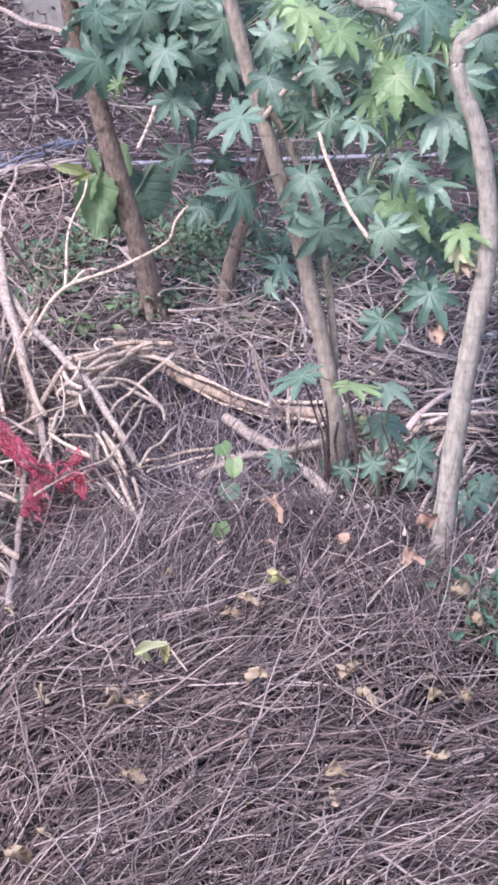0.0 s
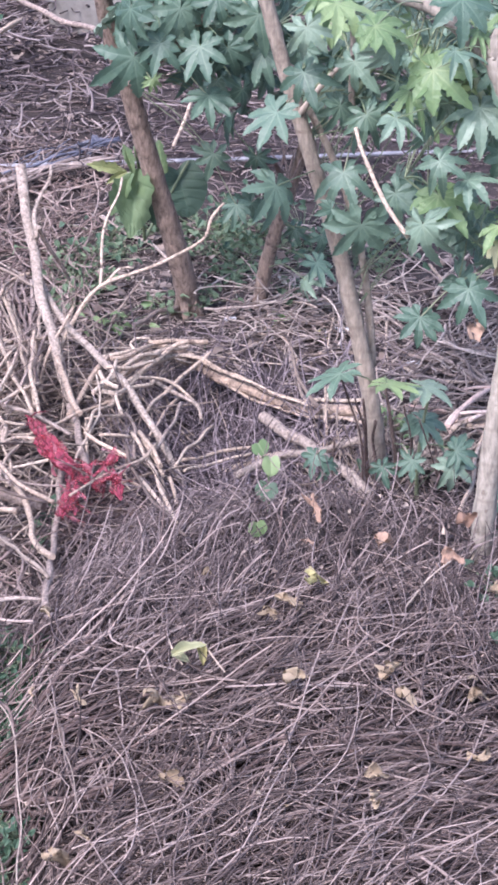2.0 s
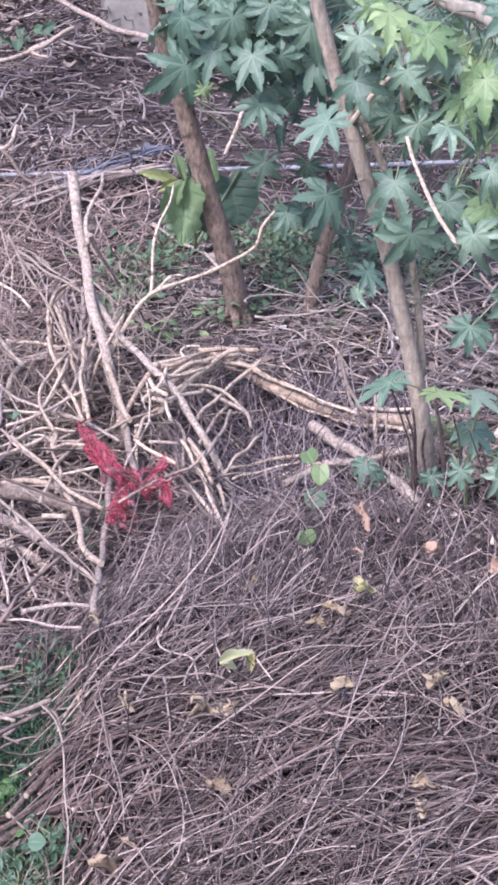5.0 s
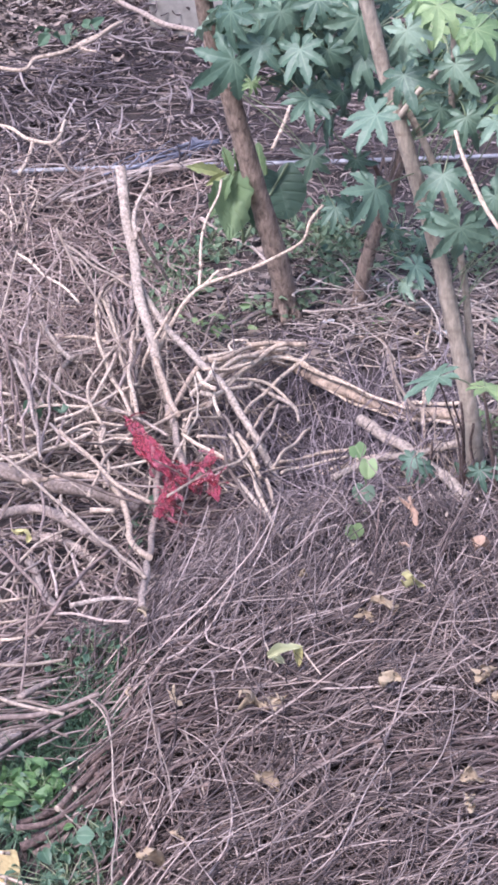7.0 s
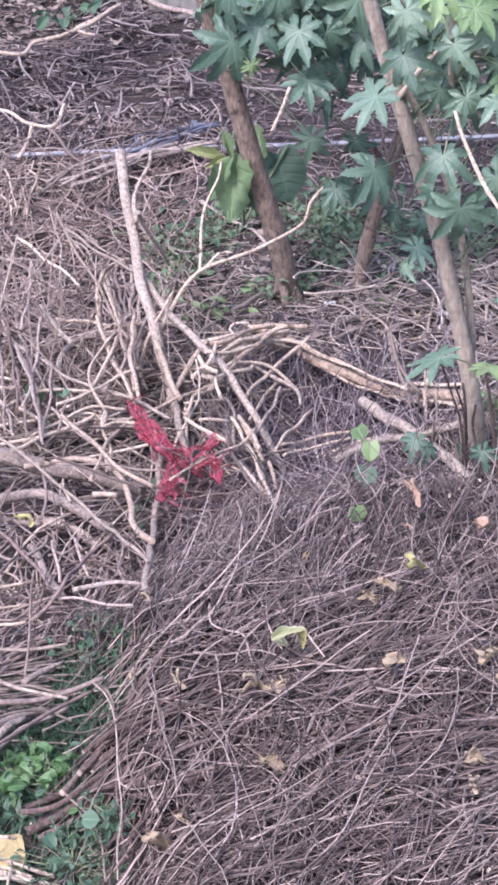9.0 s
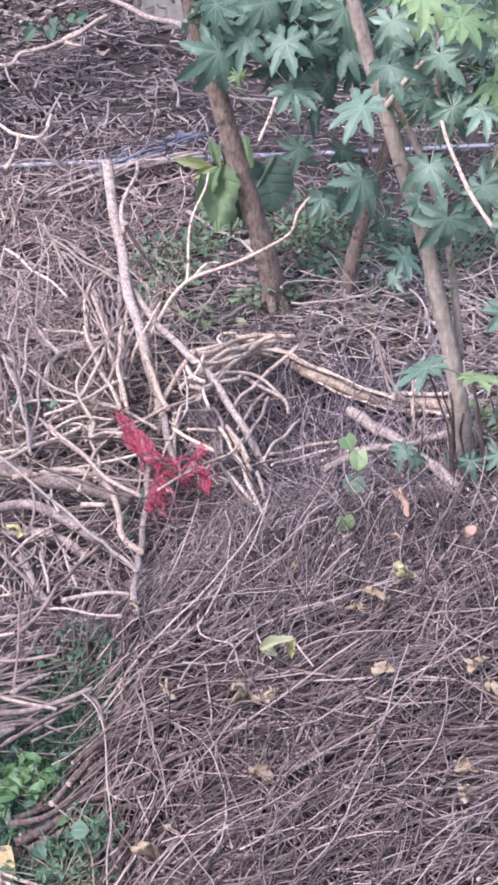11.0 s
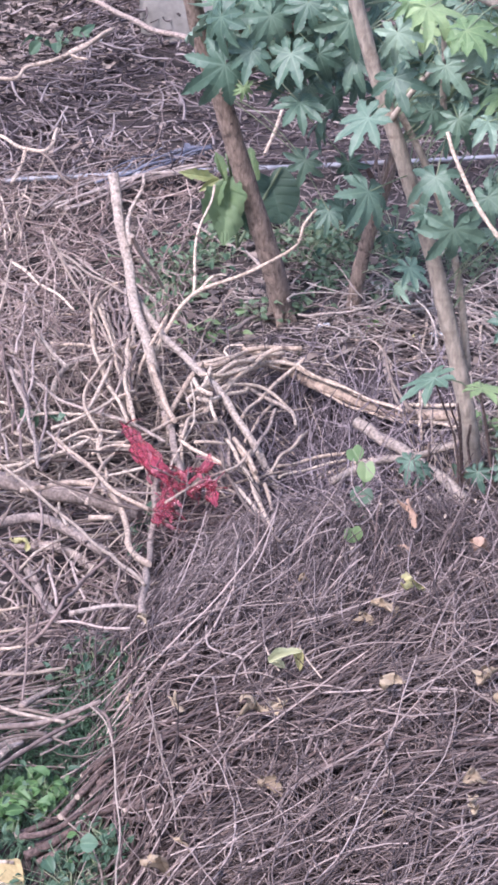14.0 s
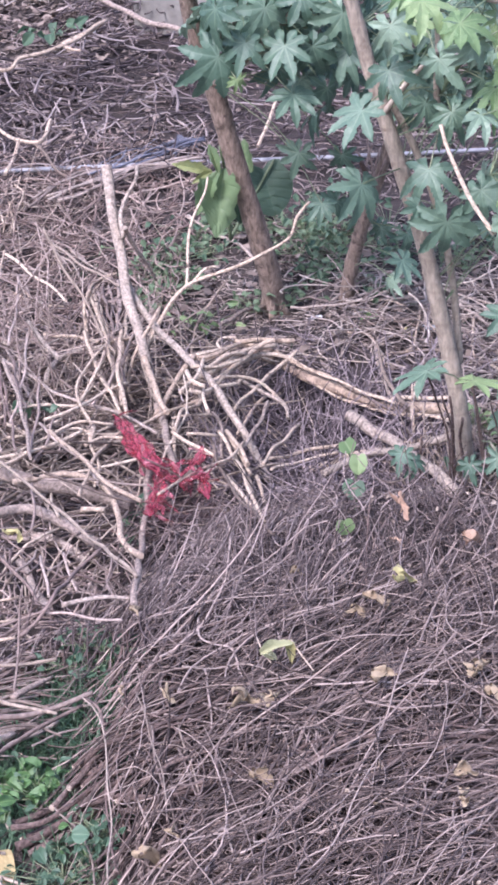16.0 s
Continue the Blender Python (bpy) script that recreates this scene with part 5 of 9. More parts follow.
branch("bent_cane", "slim rosy stalk standing in the tangle", [(-1.717, 10.395, 0.146), (-1.554, 9.465, 0.313), (-1.480, 8.986, 0.320)], 0.0069, 0.0075, ROSE)
branch("bent_cane", "slim rosy stalk standing in the tangle", [(-1.507, 9.360, 0.316), (-1.414, 8.875, 0.317), (-1.335, 8.424, 0.321)], 0.0064, 0.0070, ROSE)
branch("bent_cane", "slim rosy stalk standing in the tangle", [(-1.402, 9.139, 0.305), (-1.307, 8.670, 0.320), (-1.228, 8.242, 0.333)], 0.0063, 0.0069, ROSE)
branch("bent_cane", "slim rosy stalk standing in the tangle", [(-1.492, 9.043, 0.321), (-1.420, 8.632, 0.312), (-1.354, 8.177, 0.339)], 0.0063, 0.0068, ROSE)
branch("bent_cane", "slim rosy stalk standing in the tangle", [(-1.363, 9.375, 0.310), (-1.322, 8.887, 0.312), (-1.313, 8.421, 0.322)], 0.0064, 0.0070, ROSE)
branch("bent_cane", "slim rosy stalk standing in the tangle", [(-1.259, 8.902, 0.306), (-1.216, 8.486, 0.329), (-1.205, 8.132, 0.337)], 0.0062, 0.0067, ROSE)
branch("bent_cane", "slim rosy stalk standing in the tangle", [(-1.409, 8.875, 0.317), (-1.329, 8.508, 0.319), (-1.256, 8.122, 0.342)], 0.0062, 0.0067, ROSE)
branch("bent_cane", "slim rosy stalk standing in the tangle", [(-1.544, 10.447, 0.154), (-1.456, 9.721, 0.275), (-1.433, 9.253, 0.309)], 0.0070, 0.0076, ROSE)
branch("fallen_branch", "pale pinkish stick in the loose bundle behind the trunk", [(0.762, 8.691, 0.183), (0.826, 8.820, 0.197), (0.892, 8.917, 0.204), (1.015, 9.112, 0.197)], 0.0123, 0.0134, REDSTICK)
branch("fallen_branch", "pale stick in the loose bundle behind the trunk", [(0.780, 8.677, 0.172), (0.868, 8.762, 0.183), (0.997, 8.797, 0.184)], 0.0122, 0.0132, CANE_PALE)
branch("fallen_branch", "reddish stick in the loose bundle behind the trunk", [(0.816, 8.751, 0.211), (0.890, 8.762, 0.213), (1.053, 8.790, 0.210)], 0.0085, 0.0092, REDSTICK)
branch("fallen_branch", "red-brown thin stick in the loose bundle behind the trunk", [(0.885, 8.979, 0.225), (0.982, 9.022, 0.216), (1.104, 9.064, 0.212)], 0.0065, 0.0071, REDSTICK)
branch("fallen_branch", "pale stick in the loose bundle behind the trunk", [(0.845, 8.747, 0.162), (0.959, 8.744, 0.163), (1.094, 8.715, 0.158)], 0.0090, 0.0098, CANE_PALE)
branch("fallen_branch", "reddish stick in the loose bundle behind the trunk", [(0.852, 8.713, 0.198), (0.991, 8.862, 0.205), (1.117, 8.952, 0.195)], 0.0091, 0.0099, REDSTICK)
branch("fallen_branch", "pale stick in the loose bundle behind the trunk", [(0.981, 8.759, 0.214), (1.064, 8.785, 0.209), (1.134, 8.788, 0.203)], 0.0106, 0.0115, CANE_PALE)
branch("fallen_branch", "white broken stick leaning beside the ringed trunk", [(0.915, 8.709, 0.149), (0.877, 8.570, 0.134), (0.841, 8.366, 0.138), (0.815, 8.164, 0.159), (0.751, 7.956, 0.177)], 0.0097, 0.0105, CANE_PALE)
branch("fallen_branch", "white broken stick leaning beside the ringed trunk", [(0.939, 8.387, 0.132), (0.990, 8.535, 0.136), (1.028, 8.629, 0.146)], 0.0104, 0.0113, CANE_PALE)
branch("fallen_branch", "white broken stick leaning beside the ringed trunk", [(0.929, 8.281, 0.125), (0.981, 8.430, 0.112), (1.019, 8.502, 0.116)], 0.0093, 0.0101, CANE_PALE)
branch("fallen_branch", "short pale stub standing behind the sapling", [(0.648, 8.969, 0.158), (0.671, 9.042, 0.164), (0.694, 9.110, 0.168)], 0.0109, 0.0118, CANE_PALE)
branch("fallen_branch", "pale pinkish stick lying behind the sapling", [(0.606, 9.039, 0.117), (0.684, 9.010, 0.124), (0.773, 8.946, 0.127)], 0.0098, 0.0106, REDSTICK)
branch("fallen_branch", "grey bent branch lying on dark soil", [(0.741, 9.664, 0.119), (0.830, 9.457, 0.126), (0.915, 9.298, 0.126), (1.025, 9.185, 0.123)], 0.0118, 0.0129, GREYSTICK)
branch("fallen_branch", "grey bent branch lying on dark soil", [(0.828, 9.844, 0.130), (0.883, 9.521, 0.152), (0.915, 9.246, 0.143)], 0.0085, 0.0093, GREYSTICK)
branch("fallen_branch", "grey curved branch lying on dark soil", [(0.561, 9.538, 0.092), (0.662, 9.494, 0.097), (0.726, 9.349, 0.107), (0.848, 9.306, 0.112), (0.934, 9.357, 0.121)], 0.0101, 0.0110, GREYSTICK)
branch("fallen_branch", "grey thin stick lying on dark soil", [(0.501, 10.481, 0.094), (0.611, 10.427, 0.086), (0.721, 10.304, 0.072)], 0.0092, 0.0100, GREYSTICK)
branch("fallen_branch", "grey thin stick lying on dark soil", [(0.493, 10.279, 0.094), (0.599, 10.199, 0.081), (0.716, 10.130, 0.072)], 0.0090, 0.0098, GREYSTICK)
branch("fallen_branch", "pale thin twig standing on dark soil", [(0.598, 10.073, 0.093), (0.566, 9.803, 0.088), (0.570, 9.617, 0.080)], 0.0070, 0.0076, CANE_PALE)
branch("fallen_branch", "grey curved twig lying on dark soil", [(0.567, 9.570, 0.100), (0.646, 9.654, 0.107), (0.724, 9.789, 0.115)], 0.0086, 0.0094, GREYSTICK)
branch("fallen_branch", "grey thin twig lying on dark soil", [(0.135, 10.290, 0.083), (0.235, 10.290, 0.091), (0.339, 10.238, 0.089), (0.399, 10.146, 0.081)], 0.0079, 0.0085, GREYSTICK)
branch("fallen_branch", "grey thin twig lying on dark soil", [(0.147, 10.008, 0.082), (0.243, 10.041, 0.079), (0.344, 10.052, 0.083)], 0.0071, 0.0078, GREYSTICK)
branch("fallen_branch", "pale thin twig lying on dark soil", [(0.347, 10.160, 0.123), (0.316, 9.786, 0.096), (0.267, 9.645, 0.096)], 0.0058, 0.0064, CANE_PALE)
branch("fallen_branch", "tan thin stick lying behind the log", [(0.180, 9.684, 0.069), (0.324, 9.725, 0.065), (0.485, 9.709, 0.057)], 0.0087, 0.0094, CANE)
branch("fallen_branch", "pale stick lying along the log's end", [(0.192, 9.118, 0.104), (0.305, 9.076, 0.122), (0.446, 9.065, 0.137)], 0.0109, 0.0119, CANE_PALE)
branch("fallen_branch", "pale thin stick lying along the log's end", [(0.200, 9.040, 0.087), (0.303, 9.021, 0.105), (0.432, 9.009, 0.116)], 0.0081, 0.0089, LOGWOOD)
branch("fallen_branch", "short pale upright stick at the log's end", [(0.299, 9.215, 0.128), (0.282, 9.033, 0.131), (0.275, 8.843, 0.135)], 0.0081, 0.0088, CANE_PALE)
branch("fallen_branch", "pale dry stem standing behind the leaves", [(0.772, 9.766, 0.317), (0.843, 10.041, 0.301), (0.973, 10.319, 0.301)], 0.0071, 0.0077, CANE_PALE)
branch("fallen_branch", "pale tan dry stem standing behind the leaves", [(0.784, 10.197, 0.304), (0.839, 9.984, 0.301), (0.885, 9.803, 0.312)], 0.0082, 0.0090, CANE_PALE)
branch("fallen_branch", "grey dry stalk in a loose sheaf over the pipe", [(-1.589, 11.282, 0.206), (-1.380, 11.635, 0.262), (-1.136, 11.687, 0.256), (-0.910, 11.822, 0.286)], 0.0087, 0.0095, GREYSTICK)
branch("fallen_branch", "grey dry stalk in a loose sheaf over the pipe", [(-1.582, 11.386, 0.217), (-1.376, 11.614, 0.258), (-1.137, 11.717, 0.260), (-0.886, 11.841, 0.286)], 0.0088, 0.0095, GREYSTICK)
branch("fallen_branch", "grey dry stalk in a loose sheaf over the pipe", [(-1.501, 11.378, 0.210), (-1.306, 11.546, 0.245), (-1.073, 11.716, 0.261), (-0.798, 11.843, 0.280)], 0.0088, 0.0095, GREYSTICK)
branch("fallen_branch", "grey dry stalk in a loose sheaf over the pipe", [(-1.531, 11.402, 0.215), (-1.348, 11.512, 0.239), (-1.118, 11.714, 0.261), (-0.816, 11.755, 0.274)], 0.0087, 0.0095, GREYSTICK)
branch("fallen_branch", "grey dry stalk in a loose sheaf over the pipe", [(-1.452, 11.389, 0.210), (-1.284, 11.469, 0.230), (-1.054, 11.681, 0.254), (-0.735, 11.836, 0.278)], 0.0087, 0.0095, GREYSTICK)
branch("fallen_branch", "grey dry stalk in a loose sheaf over the pipe", [(-1.452, 11.369, 0.206), (-1.302, 11.457, 0.226), (-1.076, 11.716, 0.260), (-0.730, 11.826, 0.276)], 0.0087, 0.0095, GREYSTICK)
branch("fallen_branch", "grey dry stalk in a loose sheaf over the pipe", [(-1.448, 11.426, 0.216), (-1.317, 11.545, 0.244), (-1.080, 11.669, 0.251), (-0.712, 11.783, 0.272)], 0.0087, 0.0095, GREYSTICK)


branch("bent_cane", "thin crooked stick crossing the dark hollow", [(-1.138, 7.645, 0.081), (-1.068, 7.669, 0.085), (-0.981, 7.640, 0.084), (-0.872, 7.688, 0.074)], 0.0052, 0.0036, ROSE_LIGHT)
branch("bent_cane", "thin crooked stick crossing the dark hollow", [(-1.076, 7.550, 0.074), (-1.002, 7.643, 0.082), (-0.961, 7.753, 0.082)], 0.0042, 0.0030, ROSE_LIGHT)
branch("bent_cane", "thin crooked stick crossing the dark hollow", [(-1.075, 7.737, 0.091), (-1.027, 7.583, 0.079), (-0.986, 7.485, 0.075)], 0.0048, 0.0036, ROSE_LIGHT)
branch("bent_cane", "thin crooked stick crossing the dark hollow", [(-1.018, 7.790, 0.086), (-0.971, 7.640, 0.084), (-0.920, 7.538, 0.081), (-0.877, 7.412, 0.080)], 0.0038, 0.0030, OLDCANE)
branch("bent_cane", "thin crooked stick crossing the dark hollow", [(-0.950, 7.424, 0.074), (-0.930, 7.537, 0.081), (-0.920, 7.646, 0.081), (-0.915, 7.813, 0.074)], 0.0052, 0.0036, ROSE_LIGHT)
branch("bent_cane", "thin crooked stick crossing the dark hollow", [(-0.920, 7.437, 0.078), (-0.858, 7.537, 0.082), (-0.815, 7.639, 0.073)], 0.0042, 0.0030, ROSE_LIGHT)
branch("bent_cane", "thin crooked stick crossing the dark hollow", [(-0.915, 7.813, 0.074), (-0.885, 7.651, 0.078), (-0.844, 7.449, 0.084)], 0.0048, 0.0036, ROSE_LIGHT)
branch("bent_cane", "thin crooked stick crossing the dark hollow", [(-0.859, 7.776, 0.070), (-0.828, 7.588, 0.077), (-0.803, 7.447, 0.085)], 0.0038, 0.0030, OLDCANE)
branch("bent_cane", "thin crooked stick crossing the dark hollow", [(-1.017, 7.584, 0.079), (-0.947, 7.502, 0.077), (-0.874, 7.484, 0.082)], 0.0052, 0.0036, ROSE_LIGHT)
branch("bent_cane", "thin crooked stick crossing the dark hollow", [(-1.201, 7.740, 0.089), (-1.163, 7.589, 0.076), (-1.134, 7.432, 0.069)], 0.0042, 0.0030, ROSE_LIGHT)
branch("bent_cane", "thin crooked stick crossing the dark hollow", [(-1.314, 7.638, 0.085), (-1.275, 7.741, 0.089), (-1.240, 7.797, 0.095)], 0.0048, 0.0036, ROSE_LIGHT)
branch("bent_cane", "thin crooked stick crossing the dark hollow", [(-1.296, 7.576, 0.083), (-1.222, 7.564, 0.078), (-1.134, 7.606, 0.079)], 0.0038, 0.0030, OLDCANE)
branch("bent_cane", "thin crooked stick crossing the dark hollow", [(-1.230, 7.544, 0.077), (-1.202, 7.379, 0.075), (-1.202, 7.280, 0.074)], 0.0052, 0.0036, ROSE_LIGHT)
branch("bent_cane", "thin crooked stick crossing the dark hollow", [(-1.288, 7.261, 0.073), (-1.198, 7.379, 0.075), (-1.124, 7.432, 0.069)], 0.0042, 0.0030, ROSE_LIGHT)
branch("bent_cane", "thin crooked stick crossing the dark hollow", [(-1.236, 7.205, 0.070), (-1.184, 7.342, 0.073), (-1.118, 7.471, 0.071)], 0.0048, 0.0036, ROSE_LIGHT)
branch("bent_cane", "thin crooked stick crossing the dark hollow", [(-1.159, 7.469, 0.072), (-1.138, 7.347, 0.070)], 0.0038, 0.0030, OLDCANE)
branch("bent_cane", "thin crooked stick crossing the dark hollow", [(-0.930, 7.325, 0.072), (-0.893, 7.046, 0.185), (-0.889, 6.937, 0.192)], 0.0052, 0.0036, ROSE_LIGHT)
branch("bent_cane", "thin crooked stick crossing the dark hollow", [(-1.084, 7.265, 0.071), (-0.984, 7.269, 0.069), (-0.862, 7.093, 0.180)], 0.0042, 0.0030, ROSE_LIGHT)
branch("bent_cane", "thin crooked stick crossing the dark hollow", [(-1.269, 7.149, 0.064), (-1.178, 7.219, 0.074), (-1.094, 7.353, 0.067)], 0.0048, 0.0036, ROSE_LIGHT)
branch("bent_cane", "thin crooked stick crossing the dark hollow", [(-1.182, 6.971, 0.117), (-1.161, 7.163, 0.072), (-1.124, 7.264, 0.072)], 0.0038, 0.0030, OLDCANE)
branch("bent_cane", "thin crooked stick crossing the dark hollow", [(-1.258, 7.101, 0.062), (-1.194, 7.184, 0.071), (-1.138, 7.221, 0.073)], 0.0052, 0.0036, ROSE_LIGHT)
branch("bent_cane", "thin crooked stick crossing the dark hollow", [(-1.140, 7.797, 0.094), (-1.100, 7.569, 0.076), (-1.099, 7.391, 0.069)], 0.0042, 0.0030, ROSE_LIGHT)
branch("bent_cane", "thin crooked stick crossing the dark hollow", [(-1.067, 7.824, 0.093), (-1.065, 7.640, 0.084), (-1.071, 7.473, 0.070)], 0.0048, 0.0036, ROSE_LIGHT)
branch("bent_cane", "thin crooked stick crossing the dark hollow", [(-0.846, 7.800, 0.069), (-0.909, 7.647, 0.080), (-0.965, 7.582, 0.080)], 0.0038, 0.0030, OLDCANE)
branch("bent_cane", "thin crooked stick crossing the dark hollow", [(-1.279, 7.819, 0.095), (-1.247, 7.664, 0.083), (-1.247, 7.501, 0.077)], 0.0052, 0.0036, ROSE_LIGHT)
branch("bent_cane", "thin crooked stick crossing the dark hollow", [(-0.811, 7.589, 0.077), (-0.883, 7.582, 0.080), (-0.961, 7.645, 0.081)], 0.0042, 0.0030, ROSE_LIGHT)
branch("bent_cane", "thin crooked stick crossing the dark hollow", [(-1.188, 7.426, 0.073), (-1.250, 7.497, 0.080), (-1.319, 7.520, 0.086)], 0.0048, 0.0036, ROSE_LIGHT)
branch("bent_cane", "thin crooked stick crossing the dark hollow", [(-0.774, 7.517, 0.081), (-0.832, 7.407, 0.084), (-0.894, 7.377, 0.077)], 0.0038, 0.0030, OLDCANE)
branch("bent_cane", "thin crooked stick crossing the dark hollow", [(-0.973, 7.350, 0.069), (-0.952, 7.444, 0.075), (-0.946, 7.531, 0.080)], 0.0052, 0.0036, ROSE_LIGHT)
branch("bent_cane", "thin crooked stick crossing the dark hollow", [(-0.822, 6.981, 0.189), (-0.838, 7.299, 0.086), (-0.815, 7.404, 0.085)], 0.0042, 0.0030, ROSE_LIGHT)
branch("bent_cane", "thick grey broken stub lying over the hollow", [(-1.186, 7.805, 0.135), (-1.089, 7.790, 0.134), (-1.010, 7.739, 0.125), (-0.960, 7.655, 0.123)], 0.0125, 0.0100, DEADWOOD)
branch("bent_cane", "long thin brown stick along the hollow's foot", [(-1.071, 7.034, 0.158), (-0.934, 7.025, 0.174), (-0.782, 7.062, 0.176), (-0.667, 7.082, 0.187)], 0.0055, 0.0040, STALK)


branch("bent_cane", "slim rosy stalk lying over dry stalks", [(-1.448, 11.012, 0.122), (-1.397, 10.864, 0.103), (-1.325, 10.762, 0.098), (-1.268, 10.595, 0.089), (-1.213, 10.455, 0.086)], 0.0085, 0.0060, OLDCANE)
branch("bent_cane", "slim rosy stalk lying over dry stalks", [(-1.367, 10.952, 0.115), (-1.289, 10.819, 0.105), (-1.177, 10.645, 0.104), (-1.098, 10.521, 0.103)], 0.0085, 0.0060, OLDCANE)
branch("bent_cane", "slim rosy stalk lying over dry stalks", [(-1.213, 10.455, 0.086), (-1.161, 10.240, 0.086), (-1.104, 9.998, 0.086), (-1.040, 9.702, 0.072), (-1.008, 9.481, 0.059)], 0.0075, 0.0052, OLDCANE)
branch("bent_cane", "slim rosy stalk lying over dry stalks", [(-1.213, 10.455, 0.086), (-1.217, 10.276, 0.086), (-1.185, 9.954, 0.090), (-1.146, 9.756, 0.077), (-1.059, 9.488, 0.061)], 0.0075, 0.0052, OLDCANE)
branch("bent_cane", "slim rosy stalk lying over dry stalks", [(-1.700, 10.676, 0.098), (-1.591, 10.568, 0.087), (-1.488, 10.389, 0.085), (-1.389, 10.227, 0.092)], 0.0078, 0.0055, OLDCANE)
branch("bent_cane", "slim rosy stalk lying over dry stalks", [(-1.724, 10.652, 0.099), (-1.650, 10.499, 0.085), (-1.584, 10.196, 0.077)], 0.0070, 0.0049, OLDCANE)
branch("bent_cane", "slim rosy stalk lying over dry stalks", [(-1.679, 10.725, 0.099), (-1.627, 10.855, 0.099)], 0.0060, 0.0042, ROSE_LIGHT)
branch("bent_cane", "slim rosy stalk lying over dry stalks", [(-1.448, 10.870, 0.101), (-1.372, 10.817, 0.101), (-1.316, 10.669, 0.090)], 0.0060, 0.0042, ROSE_LIGHT)
branch("bent_cane", "slim rosy stalk lying over dry stalks", [(-1.213, 10.455, 0.086), (-1.166, 10.524, 0.096), (-1.100, 10.550, 0.106)], 0.0060, 0.0042, ROSE_LIGHT)
branch("bent_cane", "slim rosy stalk lying over dry stalks", [(-1.636, 11.424, 0.185), (-1.573, 11.381, 0.176), (-1.460, 11.399, 0.171), (-1.325, 11.350, 0.164)], 0.0068, 0.0048, OLDCANE)
branch("bent_cane", "slim rosy stalk lying over dry stalks", [(-1.460, 11.399, 0.171), (-1.479, 11.307, 0.159), (-1.515, 11.247, 0.156)], 0.0055, 0.0038, ROSE_LIGHT)
branch("bent_cane", "slim rosy stalk lying over dry stalks", [(-1.519, 11.555, 0.199), (-1.481, 11.469, 0.183), (-1.446, 11.410, 0.173)], 0.0055, 0.0038, ROSE_LIGHT)
branch("bent_cane", "slim rosy stalk lying over dry stalks", [(-1.325, 11.350, 0.164), (-1.273, 11.239, 0.143)], 0.0050, 0.0035, ROSE_LIGHT)
branch("bent_cane", "slim rosy stalk lying over dry stalks", [(-1.358, 11.095, 0.127), (-1.249, 11.133, 0.127)], 0.0060, 0.0042, ROSE_LIGHT)
branch("bent_cane", "slim rosy stalk lying over dry stalks", [(-1.335, 11.615, 0.217), (-1.243, 11.573, 0.206)], 0.0060, 0.0042, ROSE_LIGHT)
branch("bent_cane", "slim rosy stalk lying over dry stalks", [(-1.183, 11.538, 0.197), (-1.107, 11.495, 0.187), (-1.027, 11.399, 0.175), (-0.950, 11.325, 0.170)], 0.0065, 0.0045, ROSE_LIGHT)
branch("bent_cane", "slim rosy stalk lying over dry stalks", [(-1.082, 11.362, 0.173), (-1.039, 11.166, 0.153), (-1.003, 11.069, 0.143), (-0.982, 10.971, 0.135), (-0.994, 10.825, 0.116)], 0.0055, 0.0038, ROSE_LIGHT)
branch("bent_cane", "slim rosy stalk lying over dry stalks", [(-0.968, 10.968, 0.136), (-0.925, 10.838, 0.125)], 0.0055, 0.0038, ROSE_LIGHT)
branch("bent_cane", "slim rosy stalk lying over dry stalks", [(-1.085, 11.033, 0.127), (-1.025, 10.866, 0.116), (-0.962, 10.687, 0.110), (-0.939, 10.607, 0.109)], 0.0062, 0.0043, ROSE_LIGHT)
branch("bent_cane", "slim rosy stalk lying over dry stalks", [(-0.971, 11.641, 0.212), (-1.009, 11.468, 0.180)], 0.0060, 0.0042, ROSE_LIGHT)
branch("bent_cane", "slim rosy stalk lying over dry stalks", [(-1.254, 11.183, 0.133), (-1.214, 10.992, 0.114)], 0.0055, 0.0038, ROSE_LIGHT)
branch("bent_cane", "slim rosy stalk lying over dry stalks", [(-1.520, 10.320, 0.084), (-1.443, 10.345, 0.088), (-1.386, 10.430, 0.082), (-1.364, 10.473, 0.080)], 0.0062, 0.0043, ROSE_LIGHT)
branch("bent_cane", "slim rosy stalk lying over dry stalks", [(-1.538, 10.578, 0.083), (-1.470, 10.348, 0.087)], 0.0050, 0.0035, ROSE_LIGHT)
branch("bent_cane", "slim rosy stalk lying over dry stalks", [(-1.657, 10.663, 0.094), (-1.601, 10.433, 0.082), (-1.520, 10.320, 0.084)], 0.0055, 0.0038, ROSE_LIGHT)
branch("bent_cane", "rosy dry stalk in an upright sheaf beside the pole", [(-1.140, 10.414, 0.130), (-1.132, 10.176, 0.125), (-1.063, 9.847, 0.120)], 0.0066, 0.0048, ROSE_LIGHT)
branch("bent_cane", "rosy dry stalk in an upright sheaf beside the pole", [(-1.110, 10.378, 0.130), (-1.070, 10.120, 0.120), (-1.058, 9.789, 0.117)], 0.0066, 0.0048, ROSE_LIGHT)
branch("bent_cane", "rosy dry stalk in an upright sheaf beside the pole", [(-1.065, 10.250, 0.124), (-1.025, 9.993, 0.115), (-0.973, 9.676, 0.109)], 0.0066, 0.0048, ROSE_LIGHT)
branch("bent_cane", "rosy dry stalk in an upright sheaf beside the pole", [(-1.159, 10.321, 0.124), (-1.094, 10.186, 0.121), (-1.047, 10.250, 0.123)], 0.0066, 0.0048, ROSE_LIGHT)
